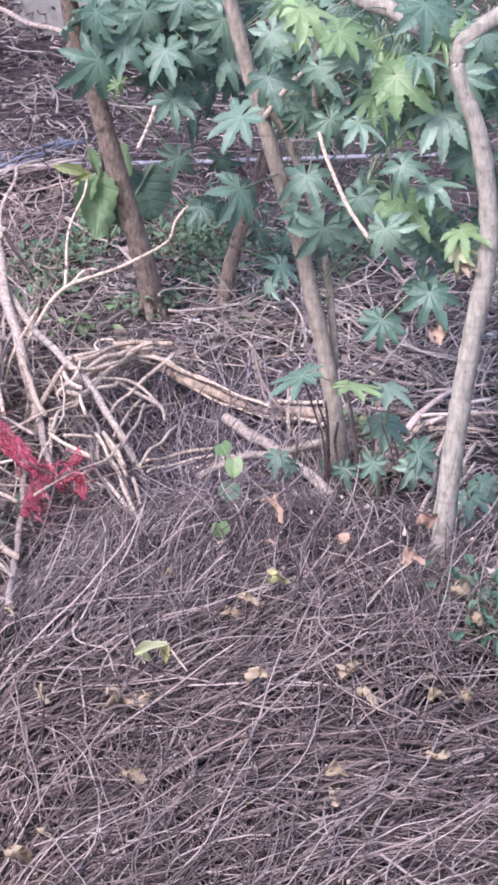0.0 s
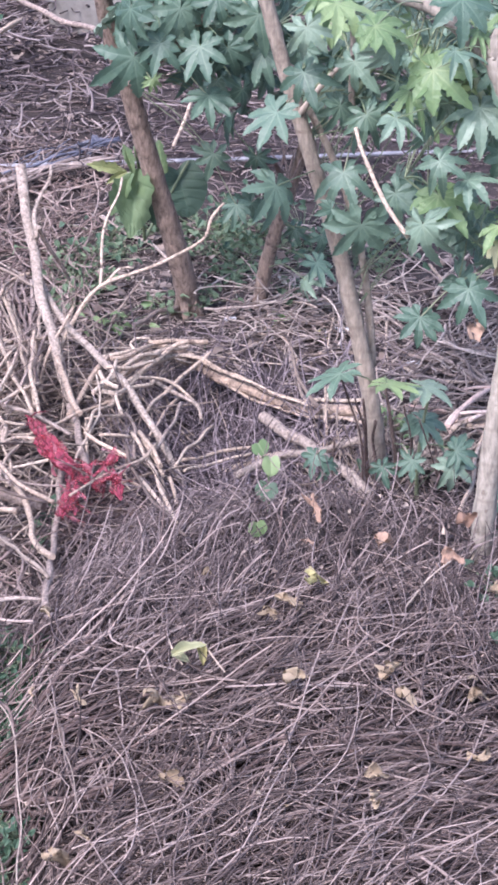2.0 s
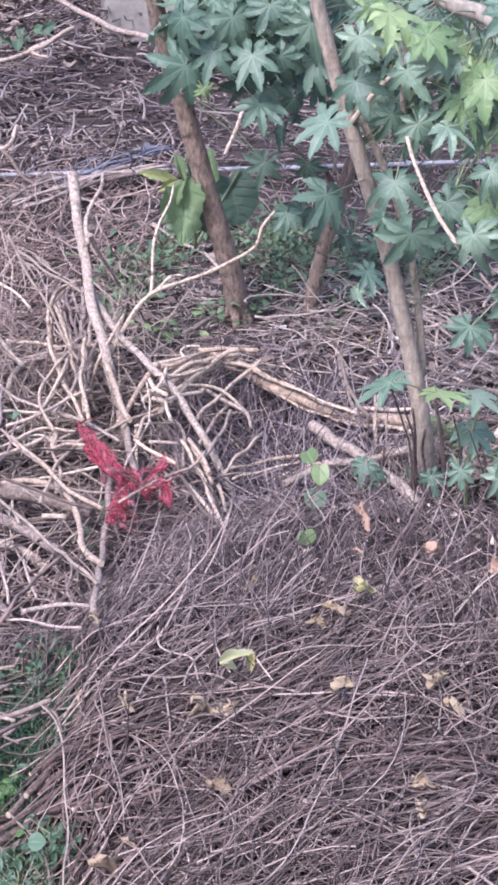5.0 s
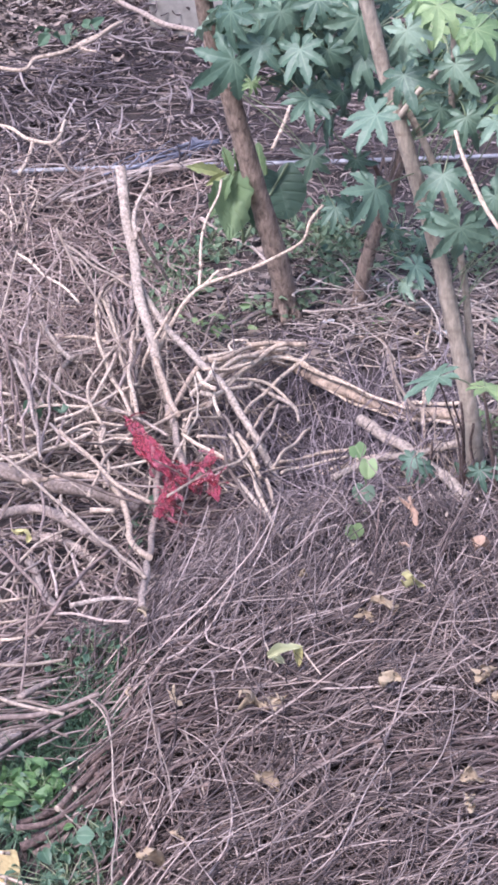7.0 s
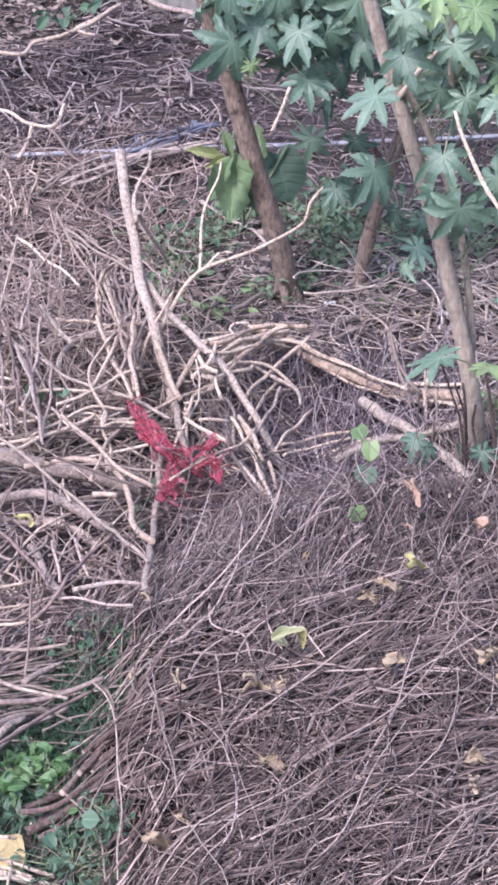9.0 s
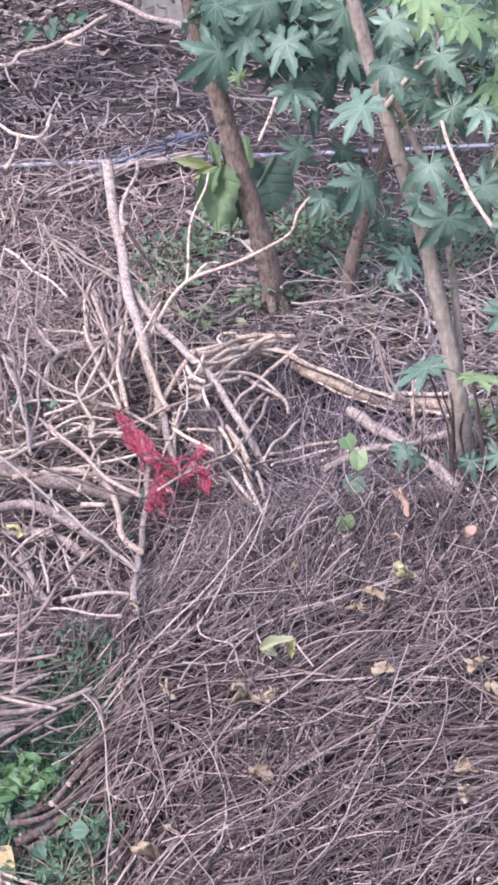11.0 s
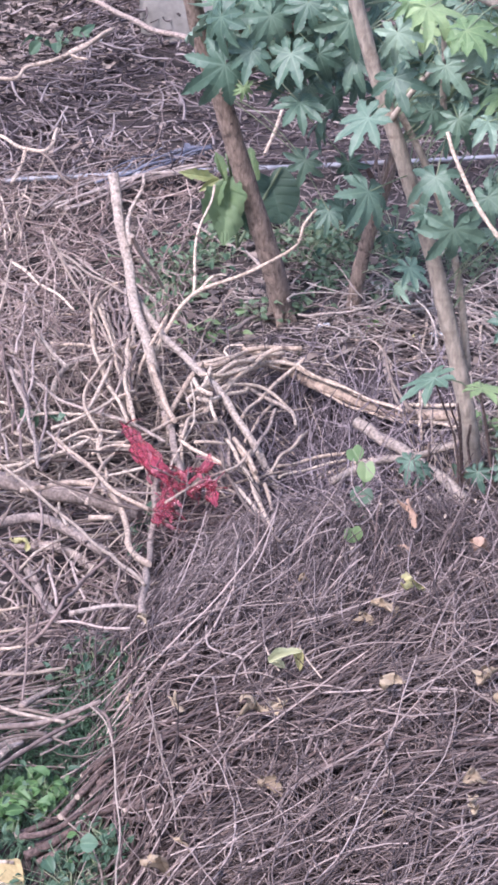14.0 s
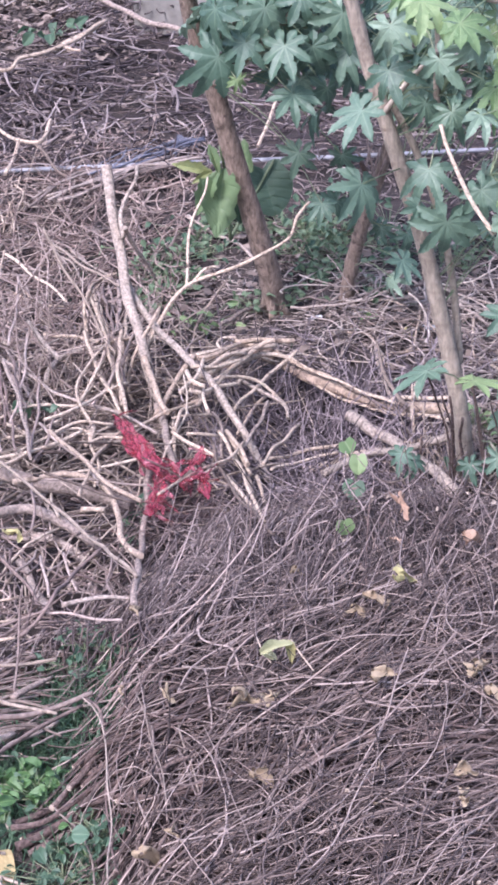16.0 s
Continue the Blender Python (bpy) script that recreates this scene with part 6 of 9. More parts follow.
branch("bent_cane", "rosy dry stalk in an upright sheaf beside the pole", [(-1.118, 10.251, 0.123), (-1.083, 10.371, 0.133)], 0.0066, 0.0048, ROSE_LIGHT)
branch("bent_cane", "rosy dry stalk in an upright sheaf beside the pole", [(-1.088, 9.974, 0.123), (-1.028, 9.732, 0.113), (-0.989, 9.564, 0.103)], 0.0066, 0.0048, ROSE_LIGHT)
branch("bent_cane", "rosy dry stalk in an upright sheaf beside the pole", [(-1.033, 10.247, 0.125), (-1.032, 9.989, 0.117), (-0.996, 9.737, 0.111)], 0.0066, 0.0048, ROSE_LIGHT)
branch("bent_cane", "rosy dry stalk in an upright sheaf beside the pole", [(-1.125, 10.106, 0.126), (-1.079, 9.942, 0.123), (-1.031, 9.852, 0.118)], 0.0066, 0.0048, ROSE_LIGHT)
branch("bent_cane", "pale tan curved stalk in a loose tuft", [(-1.704, 11.397, 0.195), (-1.668, 11.213, 0.170), (-1.661, 11.078, 0.144)], 0.0062, 0.0045, CANE)
branch("bent_cane", "pale tan curved stalk in a loose tuft", [(-1.743, 11.361, 0.193), (-1.736, 11.538, 0.207), (-1.729, 11.724, 0.219)], 0.0062, 0.0045, CANE)
branch("bent_cane", "pale tan curved stalk in a loose tuft", [(-1.685, 10.995, 0.130), (-1.697, 10.870, 0.118), (-1.733, 10.725, 0.114)], 0.0062, 0.0045, CANE)
branch("bent_cane", "pale tan curved stalk in a loose tuft", [(-1.701, 11.613, 0.211), (-1.647, 11.527, 0.204), (-1.653, 11.335, 0.186), (-1.652, 11.104, 0.149)], 0.0062, 0.0045, CANE)
branch("bent_cane", "pale tan curved stalk in a loose tuft", [(-1.825, 11.616, 0.211), (-1.761, 11.395, 0.196), (-1.710, 11.158, 0.160)], 0.0062, 0.0045, CANE)
branch("bent_cane", "pale tan curved stalk in a loose tuft", [(-1.678, 11.467, 0.200), (-1.700, 11.272, 0.179), (-1.694, 11.077, 0.145)], 0.0062, 0.0045, CANE)
branch("bent_cane", "pale tan curved stalk in a loose tuft", [(-1.808, 11.310, 0.181), (-1.742, 11.187, 0.164), (-1.707, 10.994, 0.131)], 0.0062, 0.0045, CANE)
branch("bent_cane", "pale tan curved stalk in a loose tuft", [(-1.683, 11.714, 0.223), (-1.698, 11.540, 0.206), (-1.743, 11.430, 0.199)], 0.0062, 0.0045, CANE)
branch("bent_cane", "reddish-brown crooked stalk in the tangle", [(-1.629, 9.985, 0.163), (-1.568, 10.013, 0.157), (-1.518, 10.047, 0.154)], 0.0068, 0.0050, ROSE_LIGHT)
branch("bent_cane", "reddish-brown crooked stalk in the tangle", [(-1.565, 10.123, 0.149), (-1.520, 9.714, 0.177), (-1.478, 9.444, 0.170)], 0.0068, 0.0050, ROSE_LIGHT)
branch("bent_cane", "reddish-brown crooked stalk in the tangle", [(-1.552, 9.531, 0.173), (-1.476, 9.409, 0.166), (-1.408, 9.291, 0.159)], 0.0068, 0.0050, ROSE_LIGHT)
branch("bent_cane", "reddish-brown crooked stalk in the tangle", [(-1.602, 9.701, 0.178), (-1.546, 9.661, 0.178), (-1.498, 9.616, 0.177)], 0.0068, 0.0050, ROSE_LIGHT)
branch("bent_cane", "reddish-brown crooked stalk in the tangle", [(-1.465, 9.618, 0.177), (-1.404, 9.422, 0.166), (-1.360, 9.210, 0.152)], 0.0068, 0.0050, ROSE_LIGHT)
branch("bent_cane", "reddish-brown crooked stalk in the tangle", [(-1.565, 9.860, 0.172), (-1.498, 9.775, 0.174), (-1.421, 9.766, 0.166)], 0.0068, 0.0050, ROSE_LIGHT)
branch("fallen_branch", "pale pinkish stick fanned out behind the trunk", [(0.757, 8.755, 0.148), (0.816, 8.874, 0.162), (0.870, 8.966, 0.166), (0.942, 9.038, 0.159)], 0.0110, 0.0120, REDSTICK)
branch("fallen_branch", "pale pinkish stick fanned out behind the trunk", [(0.776, 8.731, 0.136), (0.817, 8.821, 0.148), (0.842, 8.933, 0.156)], 0.0080, 0.0080, REDSTICK)
branch("fallen_branch", "pale pinkish stick fanned out behind the trunk", [(0.807, 8.811, 0.147), (0.860, 8.841, 0.151), (0.957, 8.882, 0.148)], 0.0105, 0.0110, REDSTICK)
branch("fallen_branch", "pale pinkish stick fanned out behind the trunk", [(0.789, 8.805, 0.125), (0.861, 8.841, 0.131), (0.958, 8.892, 0.128)], 0.0070, 0.0075, REDSTICK)
branch("fallen_branch", "pale pinkish stick fanned out behind the trunk", [(0.828, 8.860, 0.122), (0.872, 8.827, 0.120), (0.925, 8.774, 0.116)], 0.0075, 0.0080, REDSTICK)
branch("fallen_branch", "pale pinkish stick fanned out behind the trunk", [(0.849, 9.060, 0.176), (0.916, 9.105, 0.171), (0.967, 9.113, 0.168)], 0.0065, 0.0075, REDSTICK)


branch("fallen_branch", "thick pale tan branch lying before the short log", [(-0.089, 8.348, 0.130), (0.049, 8.478, 0.136), (0.195, 8.533, 0.142), (0.320, 8.575, 0.149), (0.411, 8.591, 0.162)], 0.0165, 0.0185, OLDCANE, sides=10)
branch("fallen_branch", "pale bent stick standing up from the long log", [(0.140, 9.672, 0.106), (0.152, 9.472, 0.079), (0.175, 9.320, 0.066), (0.216, 9.189, 0.067), (0.278, 9.086, 0.079)], 0.0095, 0.0105, OLDCANE)


branch("bent_cane", "long thin crooked twig lying on top of the brush pile", [(-0.669, 5.660, 0.160), (-0.704, 5.821, 0.165), (-0.724, 5.938, 0.206), (-0.719, 6.053, 0.250), (-0.673, 6.126, 0.284), (-0.590, 6.179, 0.322), (-0.435, 6.198, 0.343)], 0.0046, 0.0034, ROSE)
branch("bent_cane", "long thin crooked twig lying on top of the brush pile", [(-0.600, 6.197, 0.321), (-0.566, 5.967, 0.308), (-0.540, 5.839, 0.294), (-0.521, 5.736, 0.285)], 0.0040, 0.0034, STALK)
branch("bent_cane", "long thin crooked twig lying on top of the brush pile", [(-0.386, 5.924, 0.318), (-0.390, 6.054, 0.334), (-0.364, 6.156, 0.350), (-0.299, 6.241, 0.358), (-0.196, 6.299, 0.364)], 0.0042, 0.0034, ROSE)
branch("bent_cane", "long thin crooked twig lying on top of the brush pile", [(-0.154, 6.013, 0.363), (-0.123, 6.129, 0.369), (-0.073, 6.247, 0.377), (0.031, 6.411, 0.401), (0.102, 6.524, 0.397), (0.215, 6.758, 0.389)], 0.0046, 0.0034, STALK)
branch("bent_cane", "long thin crooked twig lying on top of the brush pile", [(0.136, 6.358, 0.403), (0.204, 6.268, 0.397), (0.236, 6.185, 0.388)], 0.0040, 0.0034, ROSE)
branch("bent_cane", "long thin crooked twig lying on top of the brush pile", [(0.149, 6.038, 0.370), (0.173, 5.956, 0.363), (0.188, 5.917, 0.359)], 0.0042, 0.0034, STALK)
branch("bent_cane", "long thin crooked twig lying on top of the brush pile", [(0.180, 5.903, 0.359), (0.132, 5.766, 0.360)], 0.0046, 0.0034, ROSE)
branch("bent_cane", "long thin crooked twig lying on top of the brush pile", [(0.212, 5.864, 0.355), (0.221, 5.761, 0.355), (0.208, 5.567, 0.372), (0.199, 5.476, 0.378)], 0.0040, 0.0034, STALK)
branch("bent_cane", "long thin crooked twig lying on top of the brush pile", [(0.306, 5.739, 0.352), (0.298, 5.608, 0.364), (0.304, 5.475, 0.380)], 0.0042, 0.0034, ROSE)
branch("bent_cane", "long thin crooked twig lying on top of the brush pile", [(0.574, 6.917, 0.367), (0.545, 6.602, 0.377), (0.516, 6.412, 0.365), (0.499, 6.327, 0.354)], 0.0046, 0.0034, STALK)
branch("bent_cane", "long thin crooked twig lying on top of the brush pile", [(0.547, 6.336, 0.350), (0.531, 6.200, 0.332), (0.509, 6.073, 0.332)], 0.0040, 0.0034, ROSE)
branch("bent_cane", "long thin crooked twig lying on top of the brush pile", [(0.471, 5.775, 0.349), (0.381, 5.617, 0.358), (0.280, 5.474, 0.380), (0.153, 5.351, 0.376)], 0.0042, 0.0034, STALK)
branch("bent_cane", "long thin crooked twig lying on top of the brush pile", [(-0.494, 6.881, 0.313), (-0.477, 6.746, 0.315), (-0.427, 6.680, 0.321), (-0.369, 6.626, 0.333), (-0.324, 6.424, 0.349)], 0.0046, 0.0034, ROSE)
branch("bent_cane", "long thin crooked twig lying on top of the brush pile", [(-0.527, 6.537, 0.331), (-0.418, 6.514, 0.336), (-0.328, 6.523, 0.341), (-0.218, 6.441, 0.360), (-0.180, 6.365, 0.365)], 0.0040, 0.0034, STALK)
branch("bent_cane", "long thin crooked twig lying on top of the brush pile", [(-0.454, 6.516, 0.334), (-0.423, 6.285, 0.350), (-0.418, 6.140, 0.339)], 0.0042, 0.0034, ROSE)
branch("bent_cane", "long thin crooked twig lying on top of the brush pile", [(-0.004, 6.317, 0.392), (-0.075, 6.368, 0.385), (-0.182, 6.450, 0.366)], 0.0046, 0.0034, STALK)
branch("bent_cane", "long thin crooked twig lying on top of the brush pile", [(-0.074, 6.324, 0.381), (-0.106, 6.162, 0.369), (-0.121, 6.024, 0.365)], 0.0040, 0.0034, ROSE)
branch("bent_cane", "long thin crooked twig lying on top of the brush pile", [(0.410, 7.011, 0.357), (0.370, 6.743, 0.399), (0.293, 6.629, 0.400)], 0.0042, 0.0034, STALK)
branch("bent_cane", "long thin crooked twig lying on top of the brush pile", [(0.335, 7.013, 0.355), (0.306, 6.741, 0.399), (0.282, 6.562, 0.397)], 0.0046, 0.0034, ROSE)
branch("bent_cane", "long thin crooked twig lying on top of the brush pile", [(-0.514, 6.072, 0.320), (-0.467, 5.933, 0.311), (-0.439, 5.820, 0.308), (-0.419, 5.679, 0.306)], 0.0040, 0.0034, STALK)
branch("bent_cane", "long thin crooked twig lying on top of the brush pile", [(-0.350, 5.865, 0.318), (-0.352, 5.730, 0.311), (-0.325, 5.523, 0.319)], 0.0042, 0.0034, ROSE)
branch("bent_cane", "long thin crooked twig lying on top of the brush pile", [(-0.641, 5.954, 0.276), (-0.607, 5.837, 0.255), (-0.572, 5.704, 0.248)], 0.0046, 0.0034, STALK)
branch("bent_cane", "long thin crooked twig lying on top of the brush pile", [(0.527, 5.879, 0.339), (0.420, 5.742, 0.351), (0.364, 5.582, 0.364)], 0.0040, 0.0034, ROSE)
branch("bent_cane", "long thin crooked twig lying on top of the brush pile", [(-0.202, 5.911, 0.349), (-0.267, 5.874, 0.333), (-0.323, 5.808, 0.317)], 0.0042, 0.0034, STALK)


def build_cane_tangle():
    inside = lambda x, y: soft(8.0, 8.3, y + 0.55 * soft(-0.5, -1.0, x)) * soft(10.0, 9.5, y) * soft(0.0, -0.35, x + 0.15 * np.sin(7 * y) + 0.28 * soft(9.7, 9.3, y))
    top = lambda x, y: ground_z(x, y) + 0.15 * soft(0.1, -0.6, x) * soft(10.4, 9.3, y)
    a = rods(820, (-2.3, 0.1, 7.5, 10.4), top, (0.35, 1.1), (0.0022, 0.0085), lambda x, y: np.where(RNG.uniform(0, 1, x.shape) < 0.55, RNG.normal(1.57, 0.5, x.shape), RNG.uniform(0, 3.14, x.shape)), 0.2, 0.5, (-0.19, 0.045), 10, inside, 0.08, 0.22, 0.4, 0.13, skew=2.0)
    b = rods(330, (-2.3, -0.3, 8.3, 10.2), top, (0.4, 1.0), (0.0022, 0.007), lambda x, y: np.full(x.shape, 1.8), 0.5, 0.6, (-0.14, 0.0), 10, inside, 0.14, 0.22, 0.5, 0.12, skew=1.5)
    heap("cane_tangle", (-0.9, 9.0, 0.0), "tangled heap of pale tan bent canes and bare shoots", "brush pile", "cane",
         np.vstack([a[0], b[0]]), np.vstack([a[1], b[1]]), CANE, 290, (-0.6, 8.6, 0.6), sides=5)
    # Dark-coloured underlayer that paints shade between the pale canes.
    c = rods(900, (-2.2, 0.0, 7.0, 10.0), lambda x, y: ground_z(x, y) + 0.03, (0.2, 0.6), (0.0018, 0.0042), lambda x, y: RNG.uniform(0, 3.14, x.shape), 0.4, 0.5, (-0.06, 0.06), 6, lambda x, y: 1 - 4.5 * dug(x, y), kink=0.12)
    heap("twig_heap", (-1.3, 7.6, 0.0), "criss-cross twigs heaped under the logs, shade put into their dark colour", "brush pile", "twig", c[0], c[1], SHADE_TWIG, 120, (-1.1, 7.3, 0.3))


build_cane_tangle()


def build_criss_cross():
    c = rods(150, (-2.0, -0.66, 6.95, 8.2), lambda x, y: ground_z(x, y) + dug(x, y) + 0.12 - 0.1 * soft(-0.75, -0.6, x), (0.22, 0.75), (0.0022, 0.006), lambda x, y: np.where(RNG.uniform(0, 1, x.shape) < 0.5, RNG.normal(1.5, 0.6, x.shape), RNG.uniform(0, 3.14, x.shape)), 0.2, 0.4, (-0.12, 0.04), 8, None, 0.08, 0.2, 0.4, 0.09, skew=1.6)
    heap("stick_heap", (-1.2, 7.6, 0.0), "criss-cross brown sticks heaped over dark hollows beside the logs", "brush pile", "stick", c[0], c[1], ROSE, 290, (-1.0, 7.4, 0.3), sides=5)


build_criss_cross()


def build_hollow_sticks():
    # Dark-toned fill: deepens the hollow's shade by colour.
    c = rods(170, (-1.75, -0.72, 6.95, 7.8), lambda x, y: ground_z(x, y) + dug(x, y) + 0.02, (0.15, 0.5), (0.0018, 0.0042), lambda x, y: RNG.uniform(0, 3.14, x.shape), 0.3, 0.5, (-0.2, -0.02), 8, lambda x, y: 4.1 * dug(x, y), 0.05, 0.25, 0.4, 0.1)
    heap("stick_heap", (-1.2, 7.35, -0.1), "thin crooked sticks caught in the hollow, toned dark for its shade", "brush pile", "stick", c[0], c[1], SHADE_TWIG, 170, (-1.1, 7.3, 0.3), sides=4)


build_hollow_sticks()


def build_left_canes():
    near = rods(250, (-2.3, -0.9, 9.1, 11.7), lambda x, y: ground_z(x, y) + 0.05, (0.25, 0.85), (0.0028, 0.0072), lambda x, y: RNG.normal(1.5, 0.8, x.shape), 0.3, 0.9, (-0.02, 0.06), 9, None, 0.16, 0.2, 0.5, 0.24, skew=1.4)
    upright = rods(110, (-1.75, -1.1, 8.6, 9.9), lambda x, y: ground_z(x, y) + 0.1, (0.35, 0.9), (0.0022, 0.0055), lambda x, y: np.full(x.shape, 1.6), 0.4, 0.5, (-0.03, 0.08), 9, None, 0.3, 0.25, 0.5, 0.2, skew=1.3)
    c = [np.vstack([near[k], upright[k]]) for k in (0, 1)]
    heap("stick_heap", (-1.6, 10.2, 0.0), "loose tan and brown bent sticks lying over the dry stalks", "brush pile", "stick", c[0], c[1], ROSE, 280, (-1.3, 9.6, 0.3), sides=5)


build_left_canes()


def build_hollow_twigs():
    # Twigs coloured dark to carry the shade under the log.
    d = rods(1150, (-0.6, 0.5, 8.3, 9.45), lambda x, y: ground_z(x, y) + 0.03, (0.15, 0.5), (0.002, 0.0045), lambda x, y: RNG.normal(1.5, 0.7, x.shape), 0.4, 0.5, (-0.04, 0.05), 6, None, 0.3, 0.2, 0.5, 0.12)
    heap("twig_heap", (0.3, 9.0, 0.0), "fine twigs filling the hollow under the log, its shade put into their colour", "brush pile", "twig", d[0], d[1], SHADE_TWIG, 120, (0.2, 8.6, 0.2))
    f = rods(120, (0.2, 0.62, 8.35, 8.75), ground_z, (0.1, 0.24), (0.002, 0.004), lambda x, y: np.full(x.shape, 1.57), 0.9, 0.6, (0.0, 0.06), 6, None, 0.7, 0.4, 0.4, 0.15)
    heap("dry_stalks", (0.4, 8.5, 0.0), "reddish-brown dry upright stalks crowding the trunk's foot", "weeds", "stalk", f[0], f[1], CANE, 100, (0.4, 8.4, 0.2))


build_hollow_twigs()


def build_right_sticks():
    d = rods(640, (-0.1, 1.7, 8.75, 10.5), lambda x, y: ground_z(x, y) + 0.05, (0.2, 0.75), (0.002, 0.0075), lambda x, y: RNG.normal(0.9, 1.0, x.shape), 0.3, 1.1, (-0.04, 0.08), 10, lambda x, y: np.maximum(soft(0.4, 0.5, x), soft(9.65, 9.8, y)), 0.15, 0.2, 0.5, 0.16, skew=1.8)
    heap("stick_heap", (1.0, 9.4, 0.0), "loose grey curved sticks lying on dark soil behind the ringed trunk", "brush pile", "stick", d[0], d[1], GREYSTICK, 180, (1.0, 9.0, 0.2), sides=6)


build_right_sticks()


def build_litter():
    flat = lambda x, y: 2.4 * np.sin(2.3 * x + 1.1 * y) + 1.7 * np.sin(2.7 * y - 1.9 * x)
    a = rods(9500, (-2.9, 2.5, 8.2, 15.2), ground_z, (0.06, 0.24), (0.0024, 0.006), flat, 0.85, 0.8, (-0.005, 0.05), 4, lambda x, y: 1 - 0.7 * soft(-0.7, -0.5, x) * soft(0.7, 0.4, x) * soft(9.8, 9.4, y))
    b = rods(1500, (-2.8, -0.75, 9.6, 12.2), ground_z, (0.1, 0.32), (0.003, 0.0062), lambda x, y: RNG.normal(1.4, 0.9, x.shape), 0.3, 0.9, (0.0, 0.09), 7, None, 0.2, 0.25, 0.5, 0.22, skew=1.3)
    w = rods(5000, (-6.0, 6.0, 4.0, 15.2), ground_z, (0.08, 0.34), (0.002, 0.005), flat, 0.75, 0.5, (-0.005, 0.04), 4, lambda x, y: np.where(np.abs(x) > 2.3, 1.0, 0.0))
    scatter("straw_litter", "dry grey straw and broken stalks strewn over the soil", "litter", [a, w], STRAW)
    heap("stalk_litter", (-1.6, 10.6, 0.0), "tangled dry stalks lying on the soil of the bank", "litter", "stalk", b[0], b[1], ROSE, 260, (-1.2, 9.8, 0.2))
    mound = lambda x, y: ground_z(x, y) + 0.16 * soft(0.2, -0.5, x) * soft(11.9, 12.7, y) * (1 - 0.9 * soft(-1.4, -1.9, x) * soft(12.9, 13.3, y))
    c = rods(6400, (-2.9, 1.7, 11.9, 15.0), mound, (0.09, 0.27), (0.0042, 0.0098), lambda x, y: 1.1 * np.sin(1.7 * x + 0.4) + 2.4 + 1.2 * np.sin(2.2 * y + x), 1.0, 0.3, (-0.14, 0.04), 5, lambda x, y: (1 - 0.85 * soft(-1.45, -1.9, x) * soft(12.9, 13.3, y)) * (1 - 0.6 * soft(-1.5, -1.15, x)), 0.1, 0.12, kink=0.05, skew=1.5)
    heap("straw_mound", (-1.2, 12.6, 0.25), "mound of matted grey-brown dry stalks on the bank", "straw", "stalk", c[0], c[1], MOUND, 280, (-0.8, 12.2, 0.5))
    d = rods(160, (-2.5, -1.0, 9.0, 11.6), ground_z, (0.2, 0.45), (0.002, 0.004), lambda x, y: np.full(x.shape, 1.4), 1.2, 0.9, (0.0, 0.08), 7, None, 0.5, 0.3)
    scatter("dry_weed_stalks", "thin upright dry weed stalks, brown and leafless", "weeds", [d], CANE)
    e = rods(230, (-2.0, -1.0, 6.45, 7.05), lambda x, y: ground_z(x, y) + 0.09 * soft(-0.7, -1.2, x), (0.45, 0.95), (0.0025, 0.008), lambda x, y: np.full(x.shape, 0.5), 0.35, 0.3, (-0.06, 0.05), 7)
    heap("stalk_bundle", (-1.3, 6.7, 0.0), "flat bundle of brown-grey dry stalks lying on the grass", "brush pile", "stalk", e[0], e[1], STALK, 120, (-1.1, 6.6, 0.2), sides=6)


build_litter()


def build_pipe_straw():
    d = rods(130, (-2.2, 1.6, 11.7, 12.15), ground_z, (0.15, 0.45), (0.003, 0.006), lambda x, y: RNG.normal(1.3, 0.8, x.shape), 0.3, 0.5, (0.1, 0.19), 6, None, 0.05, 0.15)
    heap("straw_wisp", (-0.6, 11.9, 0.3), "dry stalks lying across the water pipe", "straw", "stalk", d[0], d[1], MOUND, 120, (-0.5, 11.9, 0.4))


build_pipe_straw()


def build_leaf_litter():
    """Small curled flakes of dead leaf over the soil."""
    n = 5200
    x, y = RNG.uniform(-2.8, 2.3, n), RNG.uniform(8.2, 15.0, n)
    x[:900], y[:900] = RNG.uniform(-2.6, -1.5, 900), RNG.uniform(12.9, 14.8, 900)
    shade = (x > -0.9) & (y > 11.5)
    size, th = RNG.uniform(0.012, 0.04, n) * np.where(shade, 0.55, 1.0), RNG.uniform(0, 6.28, n)
    c, q = np.cos(th) * size, np.sin(th) * size
    z = ground_z(x, y) + RNG.uniform(0.004, 0.05, n)
    rows = []
    for u in (-1, 0, 1):
        for w in (-0.6, 0.6):
            w = w if u == 0 else w * 0.15
            rows.append(np.stack([x + c * u - q * w, y + q * u + c * w, z + size * (0.5 * abs(u) * RNG.uniform(-0.6, 1, n) + w * RNG.normal(0, 0.5, n))], -1))
    v = np.stack(rows, 1).reshape(-1, 3)
    i = np.arange(n)[:, None] * 6
    f = np.concatenate([i + np.array([[0, 2, 3, 1]]), i + np.array([[2, 4, 5, 3]])], 0)
    tagged(mesh_object("leaf_litter", fast_mesh("leaf_litter", v, f), DEADLEAF), "brown and grey dead leaf flakes lying on the soil", "litter", kind="stuff")


build_leaf_litter()


